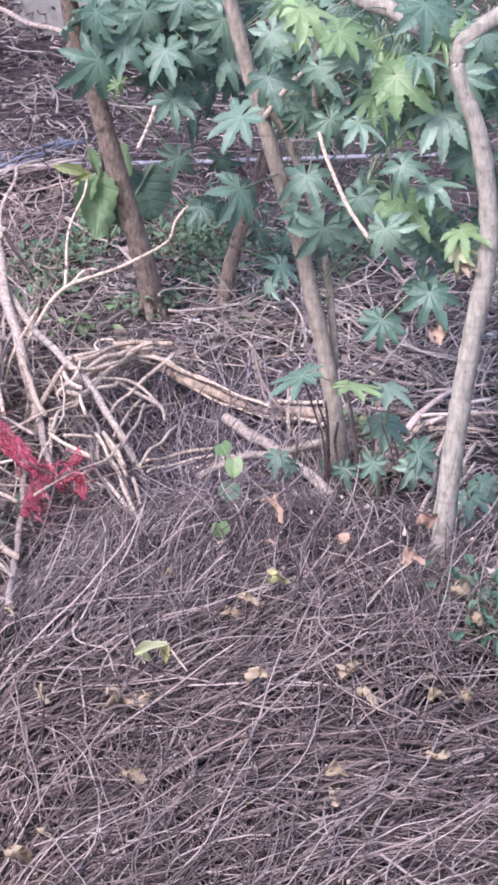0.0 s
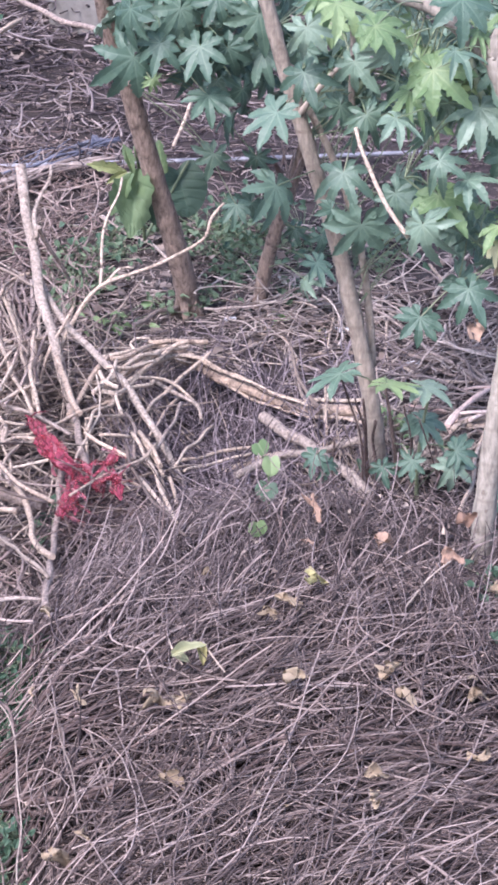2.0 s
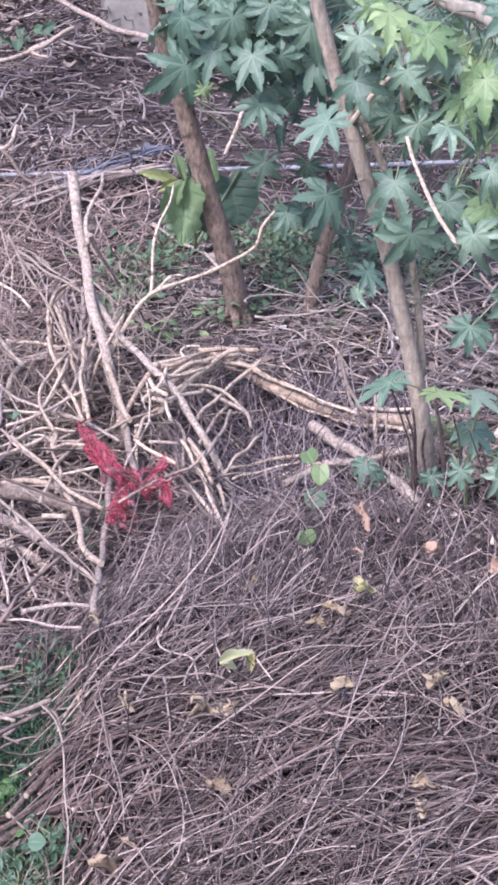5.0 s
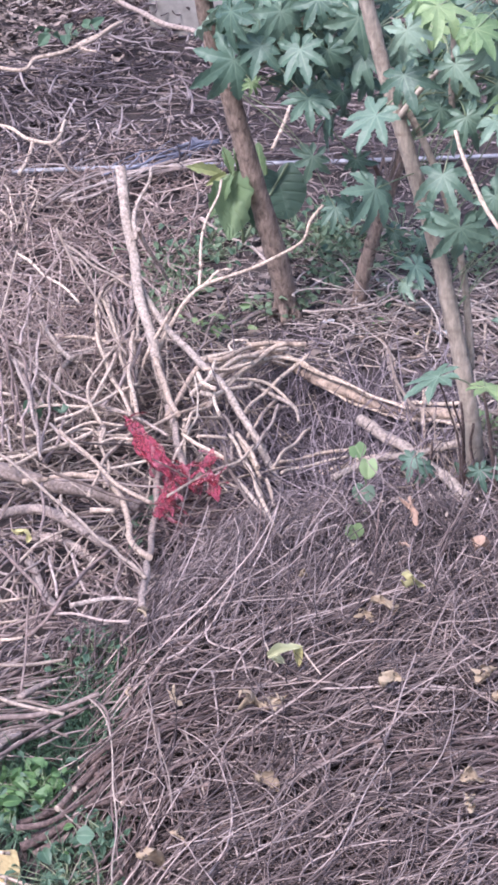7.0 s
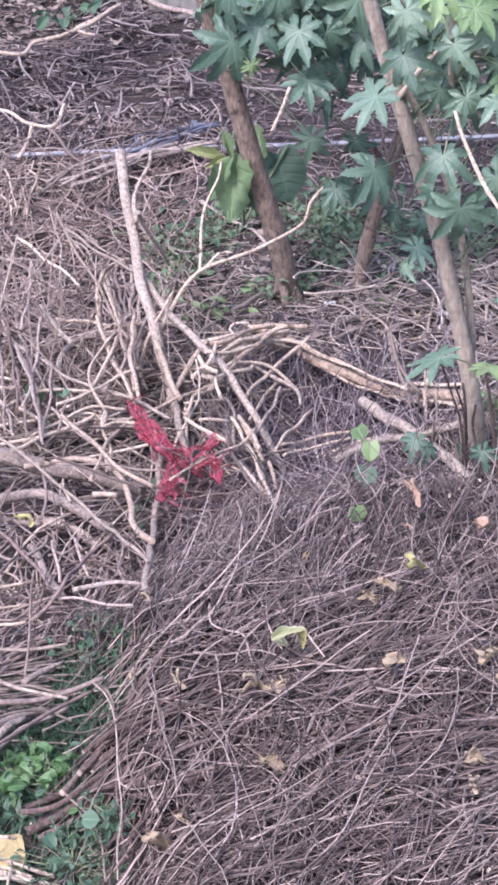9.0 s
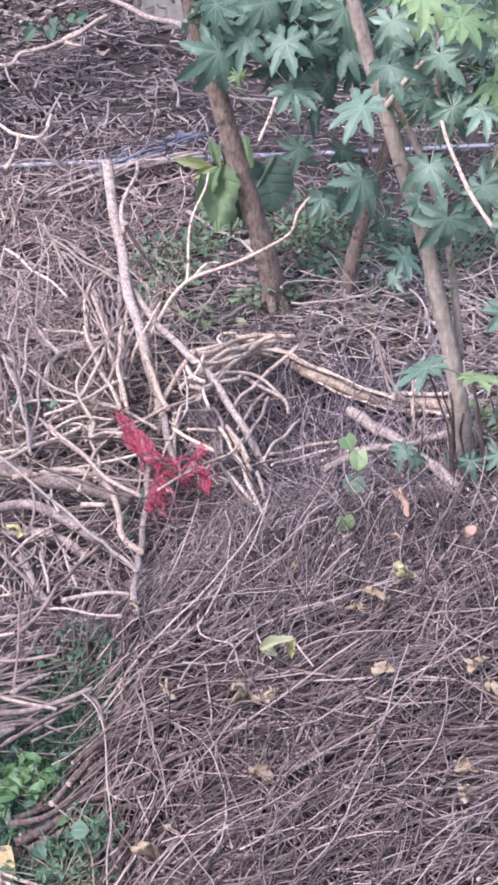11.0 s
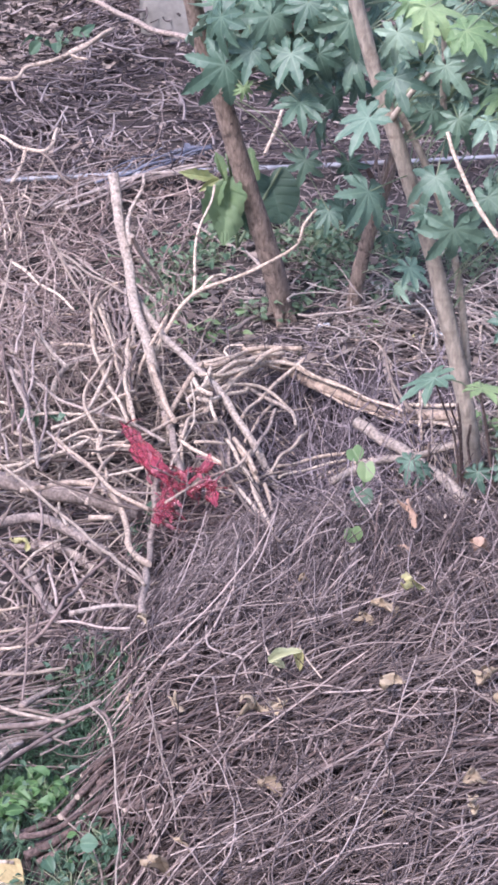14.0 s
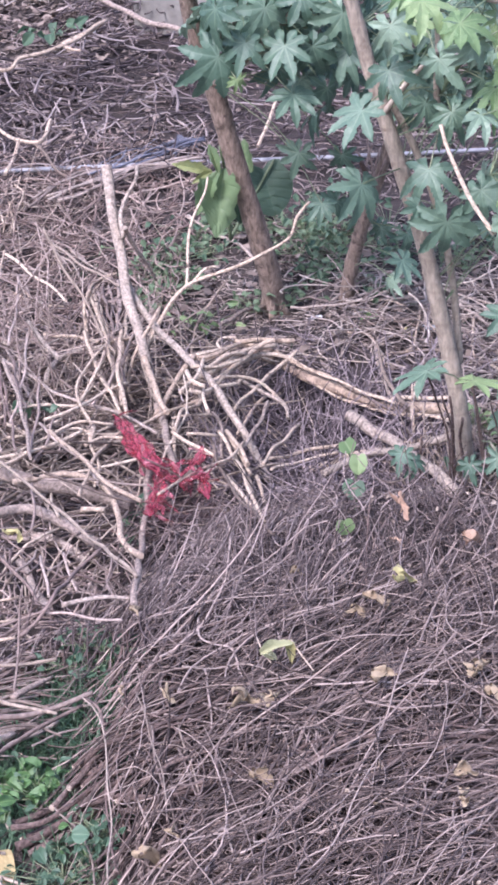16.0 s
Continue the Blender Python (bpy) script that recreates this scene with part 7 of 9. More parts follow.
def build_flakes():
    """Small broken bits of pale bark and leaf lying on the upper edge of the pile."""
    n = 260
    x, y = RNG.uniform(-1.0, 1.5, n), RNG.normal(7.75, 0.3, n)
    size, th = RNG.uniform(0.006, 0.02, n), RNG.uniform(0, 6.28, n)
    c, q = np.cos(th) * size, np.sin(th) * size
    z = pile_z(x, y) + RNG.uniform(0.0, 0.05, n)
    rows = []
    for u, w in ((-1, 0), (0, -0.5), (0.1, 0.5), (1, 0.1)):
        rows.append(np.stack([x + c * u - q * w, y + q * u + c * w, z + size * RNG.normal(0, 0.5, n)], -1))
    v = np.stack(rows, 1).reshape(-1, 3)
    i = np.arange(n)[:, None] * 4
    f = np.concatenate([i + np.array([[0, 1, 2]]), i + np.array([[1, 3, 2]])], 0)
    tagged(mesh_object("bark_flakes", fast_mesh("bark_flakes", v, f), CANE), "small pale broken bits of bark and leaf on the twigs", "litter", kind="stuff")


build_flakes()


# ---------------------------------------------------------------- leaves
def ribbed(name, verts, faces, rib):
    me = bpy.data.meshes.new(name)
    me.from_pydata([tuple(v) for v in verts], [], faces)
    layer = me.attributes.new("rib", "FLOAT", "POINT")
    layer.data.foreach_set("value", np.array(rib, dtype=np.float32))
    me.polygons.foreach_set("use_smooth", [True] * len(me.polygons))
    me.update()
    return me


def castor_leaf_mesh(seed, lobes=9, droop=0.3, narrow=1.0):
    """A palmate leaf about its stalk's end: pointed lobes joined by a web, folded on each rib, tips drooping. Main lobe along +x, length 1."""
    g = np.random.default_rng(seed)
    span = radians(150)
    ang = np.linspace(-span, span, lobes) + g.normal(0, 0.05, lobes)
    reach = (0.48 + 0.52 * np.cos(ang / 2.15) ** 2) * g.uniform(0.9, 1.08, lobes)
    v, f, rib = [np.zeros(3)], [], [1.0]
    web = []
    edges = np.concatenate([[ang[0] - 0.25], (ang[:-1] + ang[1:]) / 2, [ang[-1] + 0.25]])
    for i, a in enumerate(edges):
        r = 0.43 * (reach[max(0, i - 1)] + reach[min(lobes - 1, i)]) / 2 * g.uniform(0.9, 1.1)
        if i in (0, lobes):
            r *= 0.55
        web.append(len(v))
        v.append(np.array([r * math.cos(a), r * math.sin(a), 0.035 * r]))
        rib.append(0.0)
    for i, a in enumerate(ang):
        ax, side = np.array([math.cos(a), math.sin(a), 0]), np.array([-math.sin(a), math.cos(a), 0])
        n = reach[i]
        w = 0.155 * narrow * (0.7 + 0.3 * n)
        sway = g.normal(0, 0.08)
        hang = abs(g.normal(0, 0.26)) * (0.5 + droop)
        stations = [(0.36, 0), (0.49, w * 0.84), (0.57, w * 1.06), (0.60, w * 0.88), (0.69, w * 1.0), (0.72, w * 0.78), (0.80, w * 0.8), (0.83, w * 0.57), (0.91, w * 0.42), (1.0, 0)]
        mids, lefts, rights = [], [], []
        for s, hw in stations:
            c = ax * n * s * (1 - 0.25 * hang * max(0, s - 0.4)) + side * sway * s * s - np.array([0, 0, hang * n * max(0, s - 0.4) ** 1.5])
            mids.append(len(v))
            v.append(c + np.array([0, 0, -0.02]))
            rib.append(1.0 - 0.25 * s)
            if hw:
                jag = g.uniform(0.82, 1.16, 2)
                rights.append(len(v))
                v.append(c - side * hw * jag[0] + np.array([0, 0, 0.03]))
                rib.append(0.0)
                lefts.append(len(v))
                v.append(c + side * hw * jag[1] + np.array([0, 0, 0.03]))
                rib.append(0.0)
        rw, lw = web[i], web[i + 1]
        f += [(0, rw, mids[0]), (0, mids[0], lw)]
        rs, ls = [rw, *rights], [lw, *lefts]
        for k in range(8):
            f.append((rs[k], rs[k + 1], mids[k + 1], mids[k]))
            f.append((mids[k], mids[k + 1], ls[k + 1], ls[k]))
        f += [(rs[8], mids[9], mids[8]), (mids[8], mids[9], ls[8])]
    v = np.array(v)
    r2 = v[:, 0] ** 2 + v[:, 1] ** 2
    v[:, 2] -= droop * r2 * (0.8 + 0.4 * np.sin(3 * np.arctan2(v[:, 1], v[:, 0]) + seed))
    return ribbed("castor_leaf", v, f, rib)


CASTOR = {}
for shade, material in (("dark", LEAF), ("light", LEAF_LIGHT), ("grey", LEAF_GREY), ("yellow", LEAF_YELLOW)):
    CASTOR[shade] = []
    for k in range(8):
        me = castor_leaf_mesh(11 + k * 3, 9 if k % 2 else 8, (0.2, 0.4, 0.55, 0.3, 0.75, 0.45, 0.65, 0.9)[k], (1.0, 1.12, 0.95, 1.05, 0.85, 1.0, 0.82, 0.78)[k])
        me.materials.append(material)
        CASTOR[shade].append(me)
UP_VIEW = Vector((0, 0.42, 0.91))
TO_VIEW = Vector((0, -0.82, 0.57))


USED = {}


def set_leaf(plant, nodes, at, size, angle, shade="dark", lean=0.35, kind=None, stalk=True, material=PETIOLE, face=None):
    """One leaf with its stalk: angle is where its main lobe points, 0 to the right, 90 downwards."""
    i = int(RNG.integers(0, 6) if shade == "dark" else RNG.integers(1, 8)) if kind is None else kind - 10 if kind >= 10 else kind if shade == "dark" else (2, 4, 5, 6, 7, 1)[kind]
    facing = Vector(face) if face else Vector((0, -0.72, 0.7)) if shade == "dark" else Vector((0, -0.55, 0.84))
    normal = (facing + Vector(RNG.normal(0, 0.2 if face else lean + (0.3 if shade in ("light", "grey") else 0.12), 3))).normalized()
    a = radians(angle)
    main = Vector((math.cos(a), 0, 0)) - UP_VIEW * math.sin(a)
    main = (main - normal * main.dot(normal)).normalized()
    other = normal.cross(main)
    scale = size / (1.45 if face else 1.6) * RNG.uniform(0.92, 1.08)
    m = Matrix((main, other, normal)).transposed().to_4x4()
    at = Vector(at) - main * scale * 0.22
    leaf = new("leaf", CASTOR[shade][i])
    leaf.parent = plant
    leaf.matrix_parent_inverse = Matrix.Translation(plant.location).inverted()
    leaf.matrix_basis = Matrix.Translation(at) @ m @ Matrix.Diagonal((scale, scale, scale, 1))
    if stalk and nodes:
        p = np.array(at)
        n = min(nodes, key=lambda q: np.linalg.norm(np.array(q) - p) + 0.5 * max(0, q[2] - p[2]) + 0.1 * USED.get(q, 0) + 3 * max(0, p[2] - q[2] - 0.3))
        USED[n] = USED.get(n, 0) + 1
        n = np.array(n)
        d = np.linalg.norm(n - p)
        mid = (p + n) / 2 + np.array([0, 0, 0.12 * d]) + RNG.normal(0, 0.05 * d, 3)
        line = spline([n, mid, p - np.array(normal) * 0.004], 0.04)
        v, f = tubes(line[None], np.full((1, len(line)), 0.0027), 5)
        stem = mesh_object("petiole", fast_mesh("petiole", v, f), material)
        stem.parent = leaf
        stem.matrix_parent_inverse = (Matrix.Translation(at) @ m @ Matrix.Diagonal((scale, scale, scale, 1))).inverted()
    return leaf


def stem_part(plant, name, spec, material, nodes, ring=0.0, sides=12, knots=0.035, every=2):
    pts, r0, r1 = spec
    mesh_object(name, limb_mesh(pts, r0, r1, sides=sides, knots=knots, ring_gap=ring), material, plant)
    nodes += [tuple(p) for p in spline(pts, 0.05)[::every]]


def fill(plant, nodes, n, box, sizes, shades):
    for _ in range(n):
        p = [RNG.uniform(box[k], box[k + 1]) for k in (0, 2, 4)]
        set_leaf(plant, nodes, p, RNG.uniform(*sizes), RNG.uniform(10, 170), shades[int(RNG.integers(0, len(shades)))], 0.6)


# the plant with the dark leaning trunk
def build_plant_a():
    e = thing("castor_plant", (-0.328, 10.369, 0.007), "leaning castor-oil plant with a brown trunk and dark green lobed leaves", "tree", "castor-oil plants")
    n = []
    stem_part(e, "trunk", ([(-0.686, 9.900, 2.035), (-0.677, 9.950, 1.786), (-0.662, 10.000, 1.578), (-0.626, 10.050, 1.378), (-0.570, 10.100, 1.168), (-0.508, 10.150, 0.897), (-0.439, 10.200, 0.613), (-0.375, 10.250, 0.349), (-0.340, 10.300, 0.162), (-0.328, 10.350, -0.006)], 0.0339, 0.0559), BARK_DARK, [], 0.13)
    stem_part(e, "branch", ([(-0.258, 9.700, 1.987), (-0.357, 9.783, 1.731), (-0.483, 9.867, 1.515), (-0.588, 9.950, 1.344)], 0.0166, 0.0247), BARK_DARK, n)
    stem_part(e, "branch", ([(-0.049, 9.600, 1.871), (-0.168, 9.717, 1.652), (-0.339, 9.833, 1.451), (-0.554, 9.950, 1.230)], 0.0141, 0.0223), BARK_DARK, n)
    for at, size, angle, shade, kind, face in (
        ((-0.242, 9.490, 1.493), 0.244, 90, "dark", 0, (0.20, -0.85, 0.55)), ((-0.537, 9.550, 1.422), 0.284, 115, "dark", 5, (0.00, -0.85, 0.20)), ((-0.070, 9.610, 1.275), 0.219, 85, "dark", 4, (0.40, -0.85, 0.45)),
        ((-0.206, 9.520, 1.284), 0.202, 90, "dark", 3, (-0.15, -0.85, 0.70)), ((-0.324, 9.580, 1.623), 0.275, 95, "grey", 2, (0.30, -0.85, 0.30)), ((-0.528, 9.490, 1.648), 0.256, 110, "dark", 1, (-0.40, -0.85, 0.50)),
        ((0.002, 9.550, 1.605), 0.245, 90, "grey", 0, (0.10, -0.85, 0.35)), ((0.025, 9.610, 1.440), 0.223, 80, "dark", 5, (-0.35, -0.85, 0.55)), ((-0.432, 9.520, 1.365), 0.103, 60, "light", 4, (0.20, -0.85, 0.20)),
        ((-0.160, 9.580, 1.681), 0.233, 80, "dark", 3, (0.00, -0.85, 0.45)), ((-0.415, 9.490, 1.517), 0.196, 120, "dark", 2, (0.40, -0.85, 0.70)), ((-0.115, 9.550, 1.475), 0.197, 70, "dark", 1, (-0.15, -0.85, 0.30)),
        ((-0.032, 9.610, 1.684), 0.197, 60, "grey", 0, (0.30, -0.85, 0.50))):
        set_leaf(e, n, at, size, angle, shade, kind=kind, face=face)
    for at, size, angle, shade, kind, face in (
        ((-0.208, 9.840, 0.927), 0.185, 120, "grey", 0, (-0.40, -0.85, 0.35)), ((-0.100, 9.900, 0.677), 0.161, 100, "dark", 5, (0.10, -0.85, 0.55)), ((0.000, 9.960, 0.873), 0.156, 80, "dark", 4, (-0.35, -0.85, 0.20)),
        ((0.415, 9.870, 1.181), 0.179, 90, "dark", 3, (0.20, -0.85, 0.45))):
        set_leaf(e, n, at, size, angle, shade, kind=kind, face=face)
    fill(e, n, 38, (-0.62, 0.12, 9.72, 9.95, 1.42, 1.9), (0.16, 0.23), ("dark", "dark", "grey"))
    fill(e, n, 34, (-0.65, 0.15, 9.85, 10.2, 1.3, 1.95), (0.2, 0.27), ("dark", "dark", "grey"))
    # Crown above the view, unseen: added to shade the bank and ground behind.
    stem_part(e, "branch", ([(-0.55, 9.95, 2.75), (-0.64, 9.92, 2.4), (-0.686, 9.9, 2.03)], 0.022, 0.034), BARK_DARK, n)
    stem_part(e, "branch", ([(0.05, 9.9, 2.6), (-0.12, 9.8, 2.25), (-0.258, 9.7, 1.98)], 0.012, 0.017), BARK_DARK, n)
    fill(e, n, 34, (-0.9, 0.5, 9.8, 10.8, 2.0, 2.75), (0.22, 0.3), ("dark", "dark", "grey"))
    fill(e, n, 16, (-0.35, 0.2, 10.0, 10.5, 1.05, 1.35), (0.18, 0.25), ("dark",))
    return e


leaning_plant = build_plant_a()


# the plant with two stems behind the pile
def build_plant_b():
    e = thing("castor_plant", (0.482, 8.490, 0.001), "slender two-stemmed castor-oil plant with grey-tan bark and lobed leaves", "tree", "castor-oil plants")
    n = []
    stem_part(e, "trunk", ([(-0.033, 8.500, 2.422), (-0.003, 8.500, 2.219), (0.018, 8.500, 2.034), (0.055, 8.500, 1.877), (0.097, 8.500, 1.721), (0.144, 8.500, 1.561), (0.196, 8.500, 1.390), (0.252, 8.500, 1.200), (0.305, 8.500, 1.018), (0.350, 8.500, 0.821), (0.392, 8.500, 0.633), (0.434, 8.500, 0.417), (0.464, 8.500, 0.221), (0.485, 8.500, -0.029)], 0.0248, 0.0362), BARK, n, 0.11)
    stem_part(e, "branch", ([(0.180, 8.560, 1.563), (0.232, 8.560, 1.464), (0.287, 8.560, 1.342), (0.347, 8.560, 1.173), (0.385, 8.560, 1.024), (0.411, 8.560, 0.885), (0.433, 8.560, 0.697), (0.448, 8.560, 0.505)], 0.0135, 0.0155), BARK, [], 0.11)
    stem_part(e, "branch", ([(0.338, 8.400, 1.956), (0.345, 8.417, 1.805), (0.342, 8.433, 1.651), (0.358, 8.450, 1.516)], 0.0093, 0.0127), BARK, n)
    stem_part(e, "dead_stub", ([(0.334, 7.838, 1.707), (0.351, 7.812, 1.647), (0.390, 7.775, 1.558), (0.441, 7.737, 1.459), (0.516, 7.700, 1.355)], 0.0066, 0.0082), CANE_PALE, [])
    stem_part(e, "branch", ([(0.346, 8.400, 1.809), (0.246, 8.433, 1.694), (0.165, 8.467, 1.576), (0.149, 8.500, 1.533)], 0.0073, 0.0127), BARK, n)
    stem_part(e, "branch", ([(0.576, 8.500, 1.887), (0.495, 8.483, 1.807), (0.413, 8.467, 1.727), (0.347, 8.450, 1.624)], 0.0084, 0.0126), PETIOLE, n)
    for at, size, angle, shade, kind, face in (
        ((0.041, 8.140, 1.643), 0.228, 130, "dark", 0, (0.00, -0.85, 0.70)), ((0.066, 8.200, 1.335), 0.224, 100, "dark", 5, (0.40, -0.85, 0.30)), ((0.310, 8.260, 1.368), 0.238, 90, "dark", 4, (-0.15, -0.85, 0.50)),
        ((0.371, 8.170, 1.194), 0.242, 90, "dark", 3, (0.30, -0.85, 0.35)), ((0.163, 8.230, 1.757), 0.217, 85, "dark", 2, (-0.40, -0.85, 0.55)), ((0.180, 8.140, 1.947), 0.192, 70, "grey", 1, (0.10, -0.85, 0.20)),
        ((0.353, 8.200, 1.806), 0.207, 70, "grey", 0, (-0.35, -0.85, 0.45)), ((0.291, 8.260, 1.631), 0.159, 110, "grey", 5, (0.20, -0.85, 0.70)), ((0.401, 8.170, 1.623), 0.195, 60, "grey", 4, (0.00, -0.85, 0.30)),
        ((0.241, 8.230, 2.044), 0.190, 30, "light", 3, (0.40, -0.85, 0.50)), ((0.511, 8.140, 1.335), 0.197, 60, "dark", 2, (-0.15, -0.85, 0.35)), ((0.268, 8.200, 1.265), 0.129, 120, "dark", 1, (0.30, -0.85, 0.55))):
        set_leaf(e, n, at, size, angle, shade, kind=kind, face=face)
    fill(e, n, 26, (0.1, 0.7, 8.45, 8.65, 1.45, 1.9), (0.13, 0.19), ("light", "grey", "dark", "dark"))
    fill(e, n, 40, (0.2, 1.2, 8.95, 9.4, 1.3, 1.95), (0.18, 0.25), ("dark", "dark", "grey"))
    # Unseen upper crown, put in for the shadow it casts behind the plant.
    stem_part(e, "branch", ([(0.25, 8.7, 2.95), (0.06, 8.6, 2.65), (-0.033, 8.5, 2.42)], 0.016, 0.025), BARK, n)
    fill(e, n, 14, (-0.1, 1.1, 8.8, 9.8, 2.3, 2.95), (0.2, 0.28), ("dark", "grey", "light"))
    fill(e, n, 20, (0.28, 0.8, 8.65, 9.1, 1.5, 1.85), (0.18, 0.24), ("dark", "dark", "light"))
    fill(e, n, 8, (0.5, 0.85, 8.65, 9.1, 0.95, 1.15), (0.16, 0.22), ("dark", "grey"))


build_plant_b()


# the plant with the curved ringed trunk
def build_plant_c():
    e = thing("castor_plant", (0.786, 7.483, 0.190), "forked castor-oil plant with a curved smooth ringed trunk", "tree", "castor-oil plants")
    n = []
    stem_part(e, "trunk", ([(0.775, 7.650, 2.012), (0.809, 7.636, 1.909), (0.859, 7.623, 1.786), (0.893, 7.609, 1.621), (0.912, 7.595, 1.453), (0.907, 7.582, 1.293), (0.879, 7.568, 1.110), (0.851, 7.555, 0.902), (0.827, 7.541, 0.690), (0.808, 7.527, 0.474), (0.795, 7.514, 0.277), (0.790, 7.500, 0.122)], 0.0297, 0.0421), BARK_GREY, [], 0.10)
    stem_part(e, "branch", ([(1.057, 7.700, 2.250), (0.929, 7.688, 2.166), (0.833, 7.675, 2.106), (0.786, 7.663, 2.051), (0.776, 7.650, 1.997)], 0.0288, 0.0317), BARK_GREY, n, 0.10)
    stem_part(e, "branch", ([(0.377, 8.000, 2.208), (0.473, 7.932, 2.148), (0.565, 7.864, 2.135), (0.623, 7.796, 2.114), (0.692, 7.728, 2.067), (0.777, 7.660, 1.994)], 0.0277, 0.0307), BARK_GREY, n, 0.10)
    stem_part(e, "branch", ([(0.689, 7.900, 2.050), (0.716, 7.833, 1.971), (0.738, 7.767, 1.892), (0.778, 7.700, 1.794)], 0.0098, 0.0135), PETIOLE, n)
    stem_part(e, "branch", ([(0.511, 7.900, 1.505), (0.629, 7.850, 1.419), (0.727, 7.800, 1.332), (0.845, 7.750, 1.246)], 0.0034, 0.0058), PETIOLE, n)
    for at, size, angle, shade, kind, face in (
        ((0.472, 7.560, 1.815), 0.173, 60, "grey", 0, (0.20, -0.35, 0.9)), ((0.603, 7.620, 1.951), 0.221, 45, "light", 5, (0.10, -0.85, 0.45)), ((0.508, 7.680, 1.864), 0.167, 90, "light", 4, (-0.10, -0.35, 0.9)),
        ((0.432, 7.590, 2.037), 0.180, 80, "grey", 3, (0.20, -0.85, 0.30)), ((0.742, 7.650, 1.805), 0.223, 90, "grey", 2, (0.20, -0.35, 0.9)), ((0.622, 7.560, 1.658), 0.182, 50, "grey", 1, (0.40, -0.85, 0.35)),
        ((0.728, 7.620, 1.591), 0.168, 30, "grey", 0, (-0.10, -0.35, 0.9)), ((0.636, 7.680, 1.496), 0.222, 60, "light", 5, (0.0, -0.5, 0.9)), ((0.559, 7.590, 1.407), 0.225, 90, "grey", 4, (-0.40, -0.85, 0.45)),
        ((0.559, 7.650, 1.055), 0.181, 100, "dark", 3, (0.10, -0.85, 0.70)), ((0.725, 7.560, 1.191), 0.210, 80, "dark", 2, (-0.35, -0.85, 0.30)), ((0.670, 7.620, 2.183), 0.215, 90, "dark", 1, (0.20, -0.85, 0.50)),
        ((0.290, 7.680, 2.173), 0.220, 20, "light", 0, (0.0, -0.5, 0.9)), ((0.411, 7.590, 2.124), 0.203, 10, "light", 5, (0.0, -0.5, 0.9)), ((0.731, 7.650, 2.089), 0.118, 80, "light", 4, (0.20, -0.35, 0.9)),
        ((0.666, 7.560, 2.048), 0.156, 40, "grey", 3, (0.0, -0.5, 0.9)), ((0.805, 7.620, 1.954), 0.198, 60, "grey", 2, (-0.40, -0.85, 0.70)), ((0.852, 7.680, 1.640), 0.202, 80, "dark", 1, (0.10, -0.85, 0.30)),
        ((0.832, 7.590, 1.430), 0.181, 60, "light", 0, (-0.10, -0.35, 0.9)), ((0.877, 7.650, 2.079), 0.198, 70, "grey", 5, (0.20, -0.85, 0.35))):
        set_leaf(e, n, at, size, angle, shade, kind=kind, face=face)
    fill(e, n, 14, (0.66, 1.05, 7.75, 8.15, 1.25, 1.52), (0.12, 0.2), ("light", "grey", "grey", "dark"))
    fill(e, n, 60, (0.5, 1.05, 7.75, 8.15, 1.7, 2.05), (0.12, 0.19), ("light", "grey", "grey", "dark", "light"))
    fill(e, n, 9, (0.6, 1.15, 8.0, 8.4, 1.05, 1.32), (0.17, 0.22), ("dark", "grey", "light"))
    fill(e, n, 20, (0.5, 1.15, 8.0, 8.6, 1.62, 1.95), (0.18, 0.24), ("dark", "grey", "grey", "light"))


build_plant_c()


def build_plant_d():
    e = thing("castor_plant", (-0.003, 10.370, 0.021), "small crooked castor-oil plant with a reddish-brown stem and sparse leaves", "tree", "castor-oil plants")
    n = []
    stem_part(e, "trunk", ([(0.212, 10.200, 0.902), (0.171, 10.230, 0.738), (0.121, 10.260, 0.565), (0.075, 10.290, 0.417), (0.033, 10.320, 0.239), (0.002, 10.350, 0.029)], 0.0255, 0.0372), BARK_DARK, n)
    stem_part(e, "branch", ([(0.072, 10.100, 0.835), (0.124, 10.150, 0.685), (0.130, 10.200, 0.586)], 0.0101, 0.0180), TWIG_RED, n)
    stem_part(e, "dead_stalk", ([(0.105, 10.180, 0.894), (0.126, 10.180, 0.782), (0.140, 10.180, 0.689)], 0.0045, 0.006), ROSE_LIGHT, [], sides=6)
    stem_part(e, "dead_stalk", ([(0.166, 10.180, 0.862), (0.137, 10.180, 0.756), (0.117, 10.180, 0.670)], 0.0045, 0.006), ROSE_LIGHT, [], sides=6)
    stem_part(e, "dead_stalk", ([(0.067, 10.180, 0.835), (0.106, 10.180, 0.729), (0.143, 10.180, 0.643)], 0.0045, 0.006), ROSE_LIGHT, [], sides=6)
    stem_part(e, "dead_stalk", ([(0.187, 10.180, 0.809), (0.152, 10.180, 0.716), (0.132, 10.180, 0.676)], 0.0045, 0.006), ROSE_LIGHT, [], sides=6)
    stem_part(e, "dead_stalk", ([(0.130, 10.180, 0.875), (0.106, 10.180, 0.796), (0.091, 10.180, 0.716), (0.112, 10.180, 0.649)], 0.0045, 0.006), ROSE_LIGHT, [], sides=6)
    for at, size, angle, shade in (((0.279, 10.000, 0.364), 0.204, 60, "dark"), ((-0.046, 10.100, 0.616), 0.179, 120, "dark"), ((0.214, 10.000, 0.280), 0.154, 70, "grey"),
                                   ((0.307, 10.200, 0.423), 0.181, 40, "dark"), ((0.166, 10.300, 0.413), 0.157, 100, "dark")):
        set_leaf(e, n, at, size, angle, shade)


build_plant_d()


